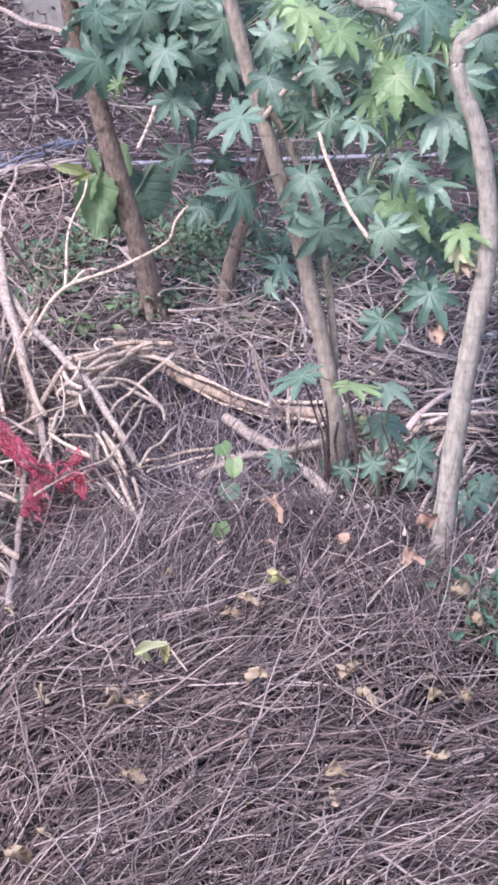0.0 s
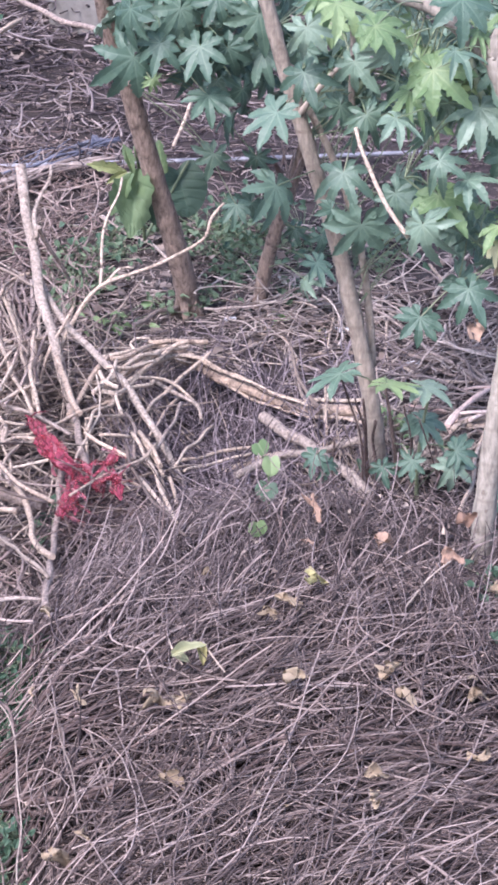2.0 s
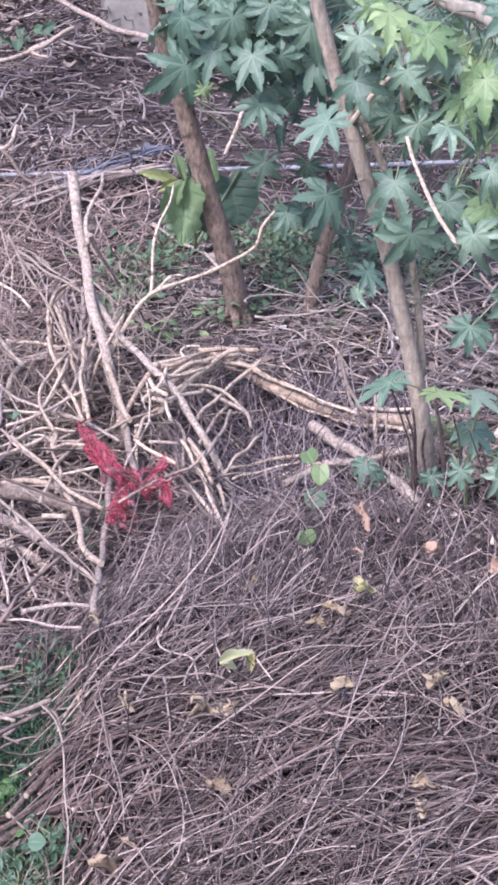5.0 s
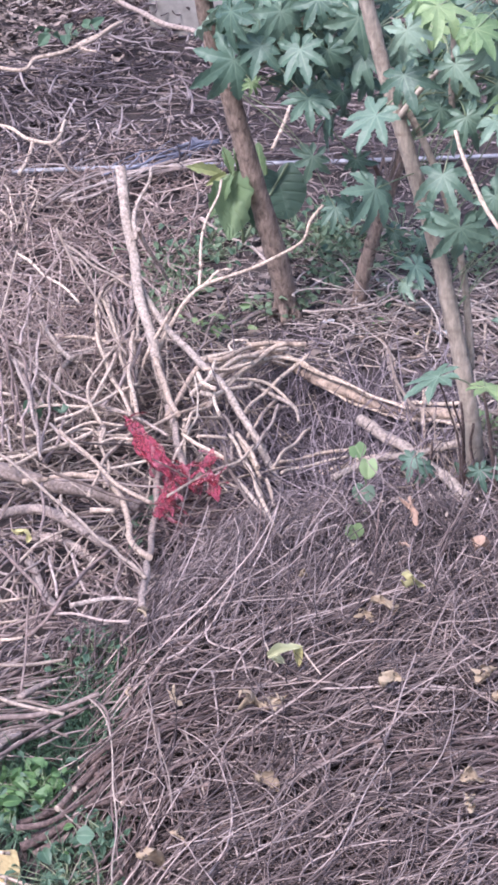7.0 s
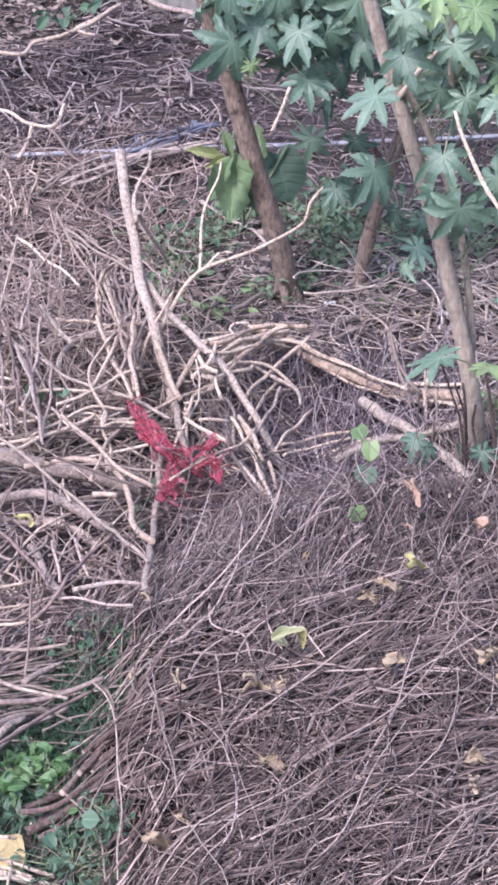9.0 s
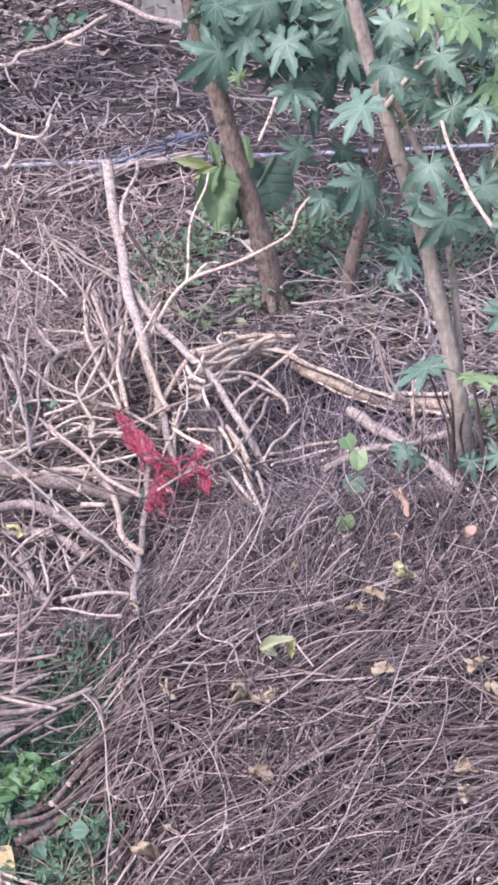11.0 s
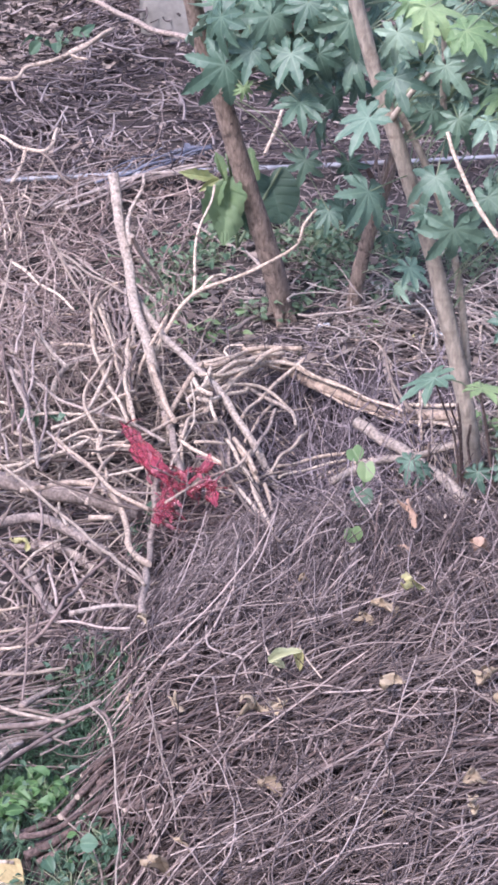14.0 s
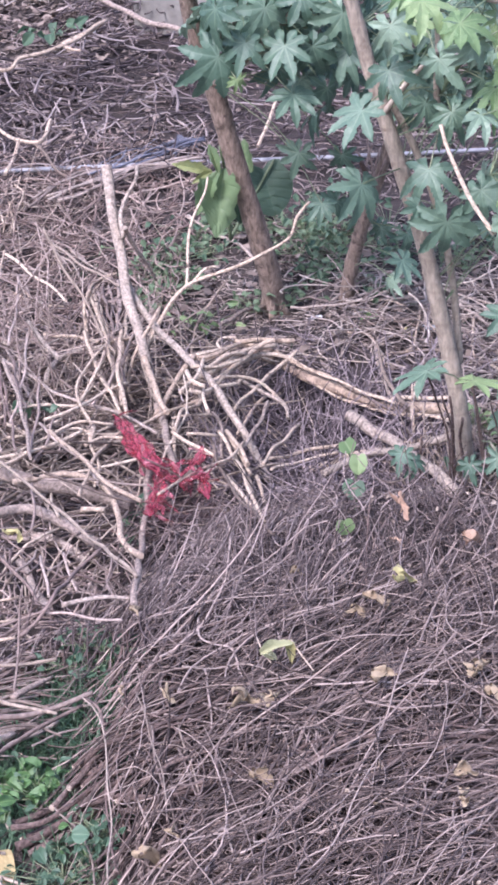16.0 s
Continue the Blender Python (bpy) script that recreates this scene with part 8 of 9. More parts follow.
def build_saplings():
    e = thing("castor_sapling", (0.560, 8.482, 0.005), "young castor-oil sapling with fresh green lobed leaves beside the trunk", "shrub", "castor-oil plants")
    n = []
    stem_part(e, "stem", ([(0.474, 8.250, 0.575), (0.501, 8.300, 0.434), (0.525, 8.350, 0.267), (0.555, 8.400, 0.034)], 0.0054, 0.0101), TWIG_RED, n, sides=7)
    stem_part(e, "stem", ([(0.643, 8.200, 0.527), (0.624, 8.233, 0.370), (0.614, 8.267, 0.209), (0.616, 8.300, 0.046)], 0.0054, 0.0089), PETIOLE, n, sides=7)
    for at, size, angle, shade, kind, face in (
        ((0.510, 8.090, 0.633), 0.19, 20, "light", 10, (0.05, -0.3, 1.0)), ((0.656, 8.150, 0.588), 0.22, 20, "grey", 13, (0.2, -0.15, 1.0)), ((0.644, 8.210, 0.411), 0.2, 50, "grey", 11, (0.3, -0.5, 0.8)),
        ((0.771, 8.120, 0.339), 0.147, 10, "dark", 3, (0.30, -0.85, 0.70)), ((0.472, 8.180, 0.225), 0.135, 90, "dark", 2, (-0.40, -0.85, 0.30)), ((0.749, 8.090, 0.272), 0.165, 60, "grey", 1, (0.10, -0.85, 0.50)),
        ((0.578, 8.150, 0.268), 0.135, 110, "dark", 0, (-0.35, -0.85, 0.35))):
        set_leaf(e, n, at, size, angle, shade, kind=kind, face=face)
    set_leaf(e, n, (0.274, 8.150, 0.638), 0.24, 175, "grey", 0.02, 10, face=(-0.05, -0.12, 1))
    e = thing("castor_sapling", (0.247, 8.464, -0.011), "small dark castor-oil seedling behind the brush pile", "shrub", "castor-oil plants")
    n = []
    stem_part(e, "stem", ([(0.240, 8.200, 0.290), (0.243, 8.225, 0.205), (0.243, 8.250, 0.091)], 0.0043, 0.0066), TWIG_RED, n, sides=7)
    for at, size, angle, shade in (((0.208, 8.150, 0.290), 0.151, 120, "dark"), ((0.273, 8.150, 0.261), 0.119, 60, "dark")):
        set_leaf(e, n, at, size, angle, shade)
    e = thing("castor_sapling", (0.950, 7.708, 0.184), "low castor-oil seedling behind the ringed trunk", "shrub", "castor-oil plants")
    n = []
    stem_part(e, "stem", ([(0.905, 7.750, 0.349), (0.925, 7.775, 0.244), (0.946, 7.800, 0.118)], 0.0042, 0.0064), TWIG_RED, n, sides=7)
    for at, size, angle, shade in (((0.910, 7.750, 0.326), 0.177, 100, "dark"), ((0.931, 7.700, 0.224), 0.167, 80, "dark"), ((0.972, 7.800, 0.348), 0.147, 50, "dark")):
        set_leaf(e, n, at, size, angle, shade)


build_saplings()


# ---------------------------------------------------------------- broad leaves, weeds and grass
def blade_mesh(name, length, width, droop, tip=0.35, heart=False, fold=0.12, segs=14, curl=0.0, jag=0.0, half=2):
    """An oval or heart-shaped leaf blade along +x, folded on its rib."""
    v, f, rib = [], [], []
    for i in range(segs + 1):
        s = i / segs
        w = width * 0.5 * (math.sin(math.pi * min(1, s * 0.93 + 0.07)) ** 0.8 if not heart else math.sin(math.pi * (0.2 + 0.8 * s)) ** 0.6) * (1 + jag * (0.6 * math.sin(19 * s + 1) + 0.5 * math.sin(41 * s)))
        x = length * s
        z = -droop * length * s * s
        back = -0.2 * length if heart and i == 0 else -0.06 * length if heart and i == 1 else 0
        for j in range(-half, half + 1):
            k = j / half
            v.append((x + back * abs(k) * (1.35 - abs(k)) * 1.6, w * k, z + fold * w * abs(k) * 2 + curl * w * k * k * math.sin(5 * s + k) + RNG.normal(0, 0.008 * width)))
            rib.append(1.0 if j == 0 else 0.88 if half > 2 and (i - abs(j)) % 5 == 0 else 0.0)
    cols = 2 * half + 1
    for i in range(segs):
        for k in range(cols - 1):
            a = i * cols + k
            f.append((a, a + cols, a + cols + 1, a + 1))
    return ribbed(name, v, f, rib)


def blade(parent, name, at, length, width, angle, material, droop=0.2, heart=False, lean=0.3, fold=0.12, curl=0.0, normal=None, jag=0.0):
    big = length > 0.12
    me = blade_mesh(name, length, width, droop, heart=heart, fold=fold, curl=curl, jag=jag, segs=26 if big else 10, half=5 if big else 2)
    nrm = ((Vector(normal) if normal else TO_VIEW) + Vector(RNG.normal(0, lean, 3))).normalized()
    a = radians(angle)
    main = Vector((math.cos(a), 0, 0)) - UP_VIEW * math.sin(a)
    main = (main - nrm * main.dot(nrm)).normalized()
    ob = mesh_object(name, me, material)
    m = Matrix((main, nrm.cross(main), nrm)).transposed().to_4x4()
    if parent is not None:
        ob.parent = parent
        ob.matrix_parent_inverse = Matrix.Translation(parent.location).inverted()
    ob.matrix_basis = Matrix.Translation(at) @ m
    return ob


def build_broadleaf():
    e = thing("broadleaf_weed", (-0.580, 11.113, 0.085), "broad-leaved weed with one dark heart-shaped leaf and drooping pale green leaves", "weed")
    n = []
    stem_part(e, "stem", ([(-0.556, 10.200, 0.868), (-0.537, 10.267, 0.698), (-0.534, 10.333, 0.512), (-0.530, 10.400, 0.349)], 0.0064, 0.0093), PETIOLE, n, sides=7)
    stem_part(e, "stem", ([(-0.324, 10.550, 0.685), (-0.398, 10.500, 0.564), (-0.477, 10.450, 0.442), (-0.530, 10.400, 0.349)], 0.0066, 0.0079), PETIOLE, n, sides=7)
    blade(e, "leaf", (-0.378, 10.550, 0.639), 0.223, 0.24, 75, LEAF_HEART, 0.15, True, 0.1, 0.05, 0.1)
    blade(e, "leaf", (-0.539, 10.200, 0.763), 0.303, 0.16, 97, LEAF_DROOP, 0.3, False, 0.1, 0.25, 0.9, None, 0.16)
    blade(e, "leaf", (-0.567, 10.150, 0.759), 0.204, 0.08, 120, LEAF_DROOP, 0.4, False, 0.15, 0.4, 0.9, None, 0.2)
    blade(e, "leaf", (-0.595, 10.200, 0.742), 0.185, 0.05, 196, LEAF_MOTTLED, 0.4, False, 0.1, 0.5, 0.6, None, 0.2)
    blade(e, "leaf", (-0.562, 10.150, 0.759), 0.158, 0.045, 255, LEAF_MOTTLED, 0.3, False, 0.1, 0.5, 0.6, None, 0.2)
    blade(e, "leaf", (-0.594, 10.180, 0.756), 0.102, 0.03, 150, LEAF_MOTTLED, 0.4, False, 0.1, 0.5, 0.6, None, 0.2)
    blade(e, "leaf", (-0.432, 10.450, 0.656), 0.179, 0.09, 250, LEAF_MOTTLED, 0.3, False, 0.2, 0.3, 0.8, None, 0.18)
    blade(e, "leaf", (-0.525, 10.300, 0.675), 0.208, 0.09, 75, LEAF_WEED, 0.15, False, 0.2, 0.2, 0.5, None, 0.15)


build_broadleaf()


def weed(at, label, leaves, spread, size, material, group="low weeds", high=0.5, wide=0.58, lean=0.45):
    """A low seedling: thin stems from one root, each with small leaves."""
    e = thing("weed", at, label, "weed", group)
    for _ in range(leaves):
        tip = np.array(at) + np.array([RNG.normal(0, spread), RNG.normal(0, spread), abs(RNG.normal(high, 0.3)) * spread + 0.02])
        line = spline([at, (np.array(at) + tip) / 2 + np.array([0, 0, 0.01]), tip], 0.03)
        v, f = tubes(line[None], np.full((1, len(line)), 0.0015), 4)
        mesh_object("stem", fast_mesh("stem", v, f), PETIOLE, e)
        blade(e, "leaf", tip, size * RNG.uniform(0.7, 1.2), size * wide * RNG.uniform(0.8, 1.2), RNG.uniform(0, 360), material, 0.3, False, lean, 0.25, 0.4, (0, -0.4, 0.9))
    return e


for at in ((-0.879, 10.732, 0.037), (-0.760, 10.577, 0.025), (-0.949, 10.951, 0.056), (-0.655, 10.911, 0.071), (-0.200, 11.108, 0.087), (-0.127, 10.799, 0.055), (-0.225, 10.918, 0.069),
           (-0.525, 11.142, 0.104), (-0.428, 10.332, 0.008), (-0.283, 10.375, 0.019), (0.246, 10.918, 0.069), (0.170, 10.396, 0.053), (0.597, 10.708, 0.061), (-0.933, 10.633, 0.029), (-0.861, 10.372, 0.017)):
    weed(at, "small low green weed with pointed leaves growing in the litter", 22, 0.085, 0.042, LEAF_MOSS, lean=0.6)
for at in ((-0.059, 11.040, 0.067), (0.283, 10.719, 0.056), (0.223, 11.193, 0.085), (-0.117, 11.238, 0.099), (-0.259, 11.223, 0.104), (0.370, 10.898, 0.076), (-0.735, 11.113, 0.085), (-0.832, 10.861, 0.061), (0.718, 10.929, 0.064)):
    weed(at, "dull dark green weed growing in the shade of the trunks", 18, 0.13, 0.045, LEAF_WEED)
weed((-0.667, 10.107, 0.014), "yellow-green mossy weed at the foot of the cane tangle", 14, 0.07, 0.05, LEAF_LIGHT)
weed((0.101, 10.141, 0.043), "tiny bright green seedling on bare soil", 5, 0.03, 0.05, LEAF_LIGHT)
weed((0.068, 10.054, 0.044), "tiny bright green seedling on bare soil", 4, 0.03, 0.05, LEAF_LIGHT)
weed((-1.226, 8.671, 0.264), "dull green weed growing through the canes", 5, 0.05, 0.06, LEAF_WEED)
weed((-0.773, 7.901, 0.100), "dull green weed growing through the canes", 6, 0.05, 0.06, LEAF_WEED)
weed((0.447, 8.495, 0.049), "green weed beside the trunk's foot", 6, 0.06, 0.07, LEAF_WEED)
weed((-1.696, 13.539, 0.434), "green weed at the top of the bank", 9, 0.12, 0.1, LEAF_WEED)
weed((-1.067, 6.192, 0.033), "bright green leafy weed in the grass beside the stems", 40, 0.06, 0.05, LEAF_BRIGHT, high=0.35, wide=0.8, lean=0.5)
weed((-0.985, 6.252, 0.046), "bright green leafy weed in the grass beside the stems", 22, 0.045, 0.048, LEAF_BRIGHT, high=0.35, wide=0.8, lean=0.5)
weed((-1.059, 6.054, 0.022), "bright green leafy weed in the grass beside the stems", 16, 0.05, 0.04, LEAF_WEED, high=0.3, wide=0.6, lean=0.7)
big = weed((-0.822, 5.930, 0.068), "weed with one large round green leaf beside the stems", 5, 0.035, 0.035, LEAF_BRIGHT)
blade(big, "leaf", (-0.815, 5.805, 0.191), 0.054, 0.058, 0, LEAF_ROUND, 0.1, False, 0.1)
weed((-0.848, 5.792, 0.013), "bright green leafy weed in the grass beside the stems", 80, 0.085, 0.03, LEAF_WEED, high=0.3, wide=0.6, lean=0.7)
weed((-0.953, 6.202, 0.037), "green leafy weed in the grass beside the stems", 16, 0.08, 0.035, LEAF_WEED)
weed((-0.865, 5.957, 0.029), "leafy weed in the grass beside the stems", 8, 0.05, 0.06, LEAF_WEED)
weed((-0.722, 5.719, 0.036), "leafy weed in the grass beside the stems", 14, 0.08, 0.03, LEAF_WEED)


for at in ((-0.884, 6.917, 0.171), (-0.793, 6.853, 0.154), (-0.930, 6.985, 0.169), (-0.758, 6.893, 0.174), (-0.940, 6.875, 0.118), (-0.860, 6.845, 0.125)):
    weed(at, "small dark green weed growing up through the twigs", 9, 0.05, 0.035, LEAF_WEED, high=0.4, lean=0.6)


weed((0.562, 8.820, 0.008), "yellow-green leafy weed at the sapling's foot", 12, 0.05, 0.05, LEAF_LIGHT, high=2.4, lean=0.7)
weed((0.638, 8.618, 0.008), "yellow-green leafy weed at the sapling's foot", 8, 0.045, 0.045, LEAF_LIGHT, high=1.4, lean=0.7)


for at in ((0.852, 7.007, 0.303), (0.908, 6.927, 0.294), (0.860, 6.788, 0.297), (0.911, 6.768, 0.287), (0.820, 7.087, 0.303)):
    weed(at, "dark green leafy weed growing out of the twigs", 12, 0.06, 0.045, LEAF_WEED, high=0.5, lean=0.6)


for at in ((-0.777, 5.933, 0.118), (-0.738, 5.844, 0.108), (-0.777, 5.848, 0.076), (-0.712, 5.848, 0.136)):
    weed(at, "small dark green weed among the cut stems", 14, 0.05, 0.032, LEAF_WEED, high=0.5, lean=0.6)


def build_climber():
    e = thing("climbing_weed", (0.047, 8.433, -0.020), "slender climbing weed with pale heart-shaped leaves behind the pile", "weed")
    n = []
    stem_part(e, "stem", ([(-0.003, 8.150, 0.361), (0.019, 8.167, 0.282), (0.041, 8.183, 0.177), (0.037, 8.200, 0.035)], 0.0043, 0.0055), PETIOLE, n, sides=6)
    blade(e, "leaf", (0.047, 8.100, 0.323), 0.07, 0.07, 90, LEAF_LIGHT, 0.2, True, 0.1)
    blade(e, "leaf", (-0.003, 8.100, 0.385), 0.05, 0.07, 60, LEAF_LIGHT, 0.1, True, 0.1)
    blade(e, "leaf", (0.036, 8.150, 0.189), 0.07, 0.09, 100, LEAF_WEED, 0.1, True, 0.2)
    blade(e, "leaf", (-0.007, 7.519, 0.347), 0.06, 0.07, 80, LEAF_LIGHT, 0.1, True, 0.2)


build_climber()


def build_grass():
    def turf(name, label, n, area, keep, length):
        x, y = RNG.uniform(area[0], area[1], n), RNG.uniform(area[2], area[3], n)
        ok = RNG.uniform(0, 1, n) < keep(x, y)
        x, y = x[ok], y[ok]
        n = len(x)
        ln, th = RNG.uniform(*length, n), RNG.uniform(0, 6.28, n)
        w = RNG.uniform(0.002, 0.0045, n)
        arch = RNG.uniform(0.4, 1.5, n)
        vs, s = [], np.linspace(0, 1, 5)
        cx = x[:, None] + np.cos(th)[:, None] * ln[:, None] * arch[:, None] * s ** 1.6 * 0.8
        cy = y[:, None] + np.sin(th)[:, None] * ln[:, None] * arch[:, None] * s ** 1.6 * 0.8
        cz = ground_z(x, y)[:, None] + ln[:, None] * (s - 0.45 * arch[:, None] * s ** 2)
        half = w[:, None] * (1 - s ** 2)
        l = np.stack([cx - np.sin(th)[:, None] * half, cy + np.cos(th)[:, None] * half, cz], -1)
        r = np.stack([cx + np.sin(th)[:, None] * half, cy - np.cos(th)[:, None] * half, cz], -1)
        v = np.stack([l, r], 2).reshape(-1, 3)
        i = np.arange(n)[:, None] * 10
        j = np.arange(4)[None] * 2
        f = np.stack([i + j, i + j + 1, i + j + 3, i + j + 2], -1).reshape(-1, 4)
        tagged(mesh_object(name, fast_mesh(name, v, f), GRASS), label, "grass", kind="stuff")
    turf("grass", "short green grass at the edge of the brush pile", 5200, (-1.8, -0.5, 4.9, 7.0), lambda x, y: soft(-0.6, -0.85, x + 0.1 * np.sin(9 * y)) * soft(7.0, 6.6, y), (0.06, 0.17))
    turf("sparse_grass", "sparse green shoots under the trunks", 900, (-1.4, 1.4, 9.9, 11.4), lambda x, y: 0.5 + 0.5 * np.sin(5 * x + 3 * y), (0.03, 0.09))
    turf("sparse_grass", "green shoots growing through the dark twigs", 600, (-1.15, -0.75, 6.85, 7.4), lambda x, y: 0.5 + 0.5 * np.sin(9 * x + 7 * y), (0.07, 0.17))
    turf("grass", "dark green grass between the stalks and the stems", 700, (-1.2, -0.72, 6.3, 6.85), lambda x, y: np.full(x.shape, 0.9), (0.08, 0.19))


build_grass()


# ---------------------------------------------------------------- fallen leaves
def fallen_leaf(at, size, angle, material, label, kind="crumpled"):
    """A shed leaf, curled up as it dried, lying on the twigs."""
    g = int(RNG.integers(0, 1000))
    me = castor_leaf_mesh(g, 7, 0.35 if kind == "crumpled" else 0.6, 1.2)
    co = np.empty(len(me.vertices) * 3)
    me.vertices.foreach_get("co", co)
    co = co.reshape(-1, 3)
    if kind == "crumpled":
        # rolled up across one rib and pinched along it as it dried
        roll, ph = RNG.uniform(0.13, 0.25), RNG.uniform(0, 6.28, 4)
        a = co[:, 1] / roll
        tight = roll * (1 + 0.45 * np.sin(4 * co[:, 0] + ph[0]))
        y, z = tight * np.sin(a), tight * (1 - np.cos(a)) + co[:, 2]
        x = co[:, 0] * 0.8
        x, z = x * np.cos(0.9 * x) , z - 0.5 * x * np.sin(0.9 * x + ph[1])
        co = np.stack([x, y, z], 1)
        co += 0.09 * np.stack([np.sin(9 * co[:, 1] + ph[2]), np.sin(8 * co[:, 0] + ph[3]), np.sin(11 * co[:, 0] + 7 * co[:, 1])], 1)
        co *= size * 1.02
    else:
        co[:, 2] -= 0.5 * np.abs(co[:, 1]) ** 1.3 + 0.1 * np.sin(7 * co[:, 0])
        co *= size * 0.62
    me.vertices.foreach_set("co", co.ravel())
    me.update()
    me.materials.append(material)
    ob = new("fallen_leaf", me)
    ob.matrix_world = Matrix.Translation((at[0], at[1] - 0.02, at[2] + 0.012)) @ Euler((radians(RNG.uniform(15, 60)), radians(RNG.uniform(-25, 25)), radians(-angle))).to_matrix().to_4x4()
    return tagged(ob, label, "leaf", "fallen leaves")


for at, size, angle in (((0.099, 6.323, 0.427), 0.067, 40), ((0.417, 6.416, 0.402), 0.078, 120), ((0.452, 6.302, 0.373), 0.063, 80), ((0.331, 5.734, 0.375), 0.059, 100), ((0.337, 5.874, 0.368), 0.053, 10),
                        ((-0.267, 5.876, 0.357), 0.057, 60), ((-0.581, 5.622, 0.258), 0.069, 30), ((-0.228, 6.264, 0.386), 0.073, 100), ((-0.296, 6.243, 0.383), 0.098, 160), ((0.088, 6.900, 0.374), 0.083, 20)):
    fallen_leaf(at, size * 1.2, angle, LEAF_DRY, "curled dry tan leaf lying on the brush pile")
for at, size, angle in (((0.035, 6.827, 0.372), 0.067, 60), ((0.648, 6.023, 0.330), 0.079, 0), ((0.837, 6.783, 0.362), 0.086, 0), ((0.806, 6.962, 0.374), 0.087, 20), ((-0.501, 5.646, 0.313), 0.049, 70),
                        ((-0.702, 6.911, 0.327), 0.057, 80), ((-0.173, 7.180, 0.325), 0.054, 0), ((0.664, 6.439, 0.352), 0.036, 0), ((0.668, 6.340, 0.342), 0.064, 0), ((0.771, 6.393, 0.317), 0.065, 0),
                        ((0.079, 5.706, 0.369), 0.023, 0), ((-0.717, 6.472, 0.285), 0.040, 90), ((-0.561, 6.332, 0.360), 0.046, 80)):
    fallen_leaf(at, size, angle, LEAF_DRY, "curled dry tan leaf lying on the brush pile")
for at, size, angle in (((0.419, 7.306, 0.390), 0.102, 0), ((0.198, 7.530, 0.414), 0.080, 90), ((0.700, 7.302, 0.463), 0.098, 60), ((0.642, 7.139, 0.395), 0.097, 10), ((0.166, 7.381, 0.340), 0.052, 0), ((0.751, 7.600, 1.059), 0.087, 90)):
    fallen_leaf(at, size, angle, LEAF_ORANGE, "curled orange-brown dry leaf caught on twigs")
for at, size, angle in (((0.184, 7.024, 0.388), 0.088, 10), ((-1.180, 7.444, 0.345), 0.085, 40), ((0.280, 9.982, 0.044), 0.062, 40)):
    fallen_leaf(at, size, angle, LEAF_YELLOW, "yellow wilted leaf lying on twigs")


def build_wilted_leaf():
    e = thing("wilted_leaf", (-0.208, 6.470, 0.402), "pale yellow-green wilted leaf draped over twigs with its stalk", "leaf", "fallen leaves")
    blade(e, "blade", (-0.273, 6.453, 0.426), 0.118, 0.04, -22, LEAF_WILT, 0.12, False, 0.05, 0.7, 0.9, (0, -0.6, 0.8), 0.3)
    blade(e, "blade", (-0.190, 6.499, 0.445), 0.07, 0.034, 78, LEAF_YELLOW, 0.3, False, 0.05, 0.5, 0.5, (0.2, -0.7, 0.7), 0.15)
    blade(e, "blade", (-0.271, 6.483, 0.420), 0.06, 0.03, 30, LEAF_WILT, 0.3, False, 0.05, 0.5, 0.5, (-0.2, -0.7, 0.7), 0.15)
    mesh_object("stalk", limb_mesh([(-0.177, 6.538, 0.426), (-0.145, 6.450, 0.425), (-0.105, 6.360, 0.420)], 0.0034, 0.0028, sides=6), CANE_PALE, e)
    mesh_object("stalk", limb_mesh([(-0.287, 6.588, 0.405), (-0.269, 6.520, 0.399), (-0.240, 6.449, 0.395)], 0.0028, 0.003, sides=6), CANE_PALE, e)


build_wilted_leaf()


# ---------------------------------------------------------------- rubbish and the pipe
def strip_mesh(name, points, width, seed, crumple=0.5):
    """A crumpled strip of thin film along a line: pleats run lengthwise, the ends are drawn to points."""
    g = np.random.default_rng(seed)
    line = spline(points, 0.008)
    k, cols = len(line), 11
    s = np.linspace(0, 1, k)
    w = width * (0.55 + 0.3 * np.sin(s * 6 + g.uniform(0, 6)) + 0.15 * np.sin(s * 17 + g.uniform(0, 6))) * np.minimum(1, 4 * (1.04 - s)) * np.minimum(1, 5 * (s + 0.08))
    v = np.zeros((k, cols, 3))
    ph = g.uniform(0, 6, 3)
    for j in range(cols):
        q = j / (cols - 1) - 0.5
        pleat = crumple * w * 0.32 * np.sin(j * 1.9 + ph[0] + 2.5 * np.sin(s * 4 + ph[1]))
        rag = 0.05 * w * np.sin(s * 40 + j + ph[2]) * (abs(q) > 0.4)
        v[:, j] = line + np.stack([q * w + rag, -np.abs(pleat), 0.3 * q * w + pleat * 0.7], 1) + g.normal(0, 0.0012, (k, 3))
    i = (np.arange(k - 1)[:, None] * cols + np.arange(cols - 1)[None]).ravel()
    f = np.stack([i, i + 1, i + cols + 1, i + cols], 1)
    return fast_mesh(name, v.reshape(-1, 3), f)


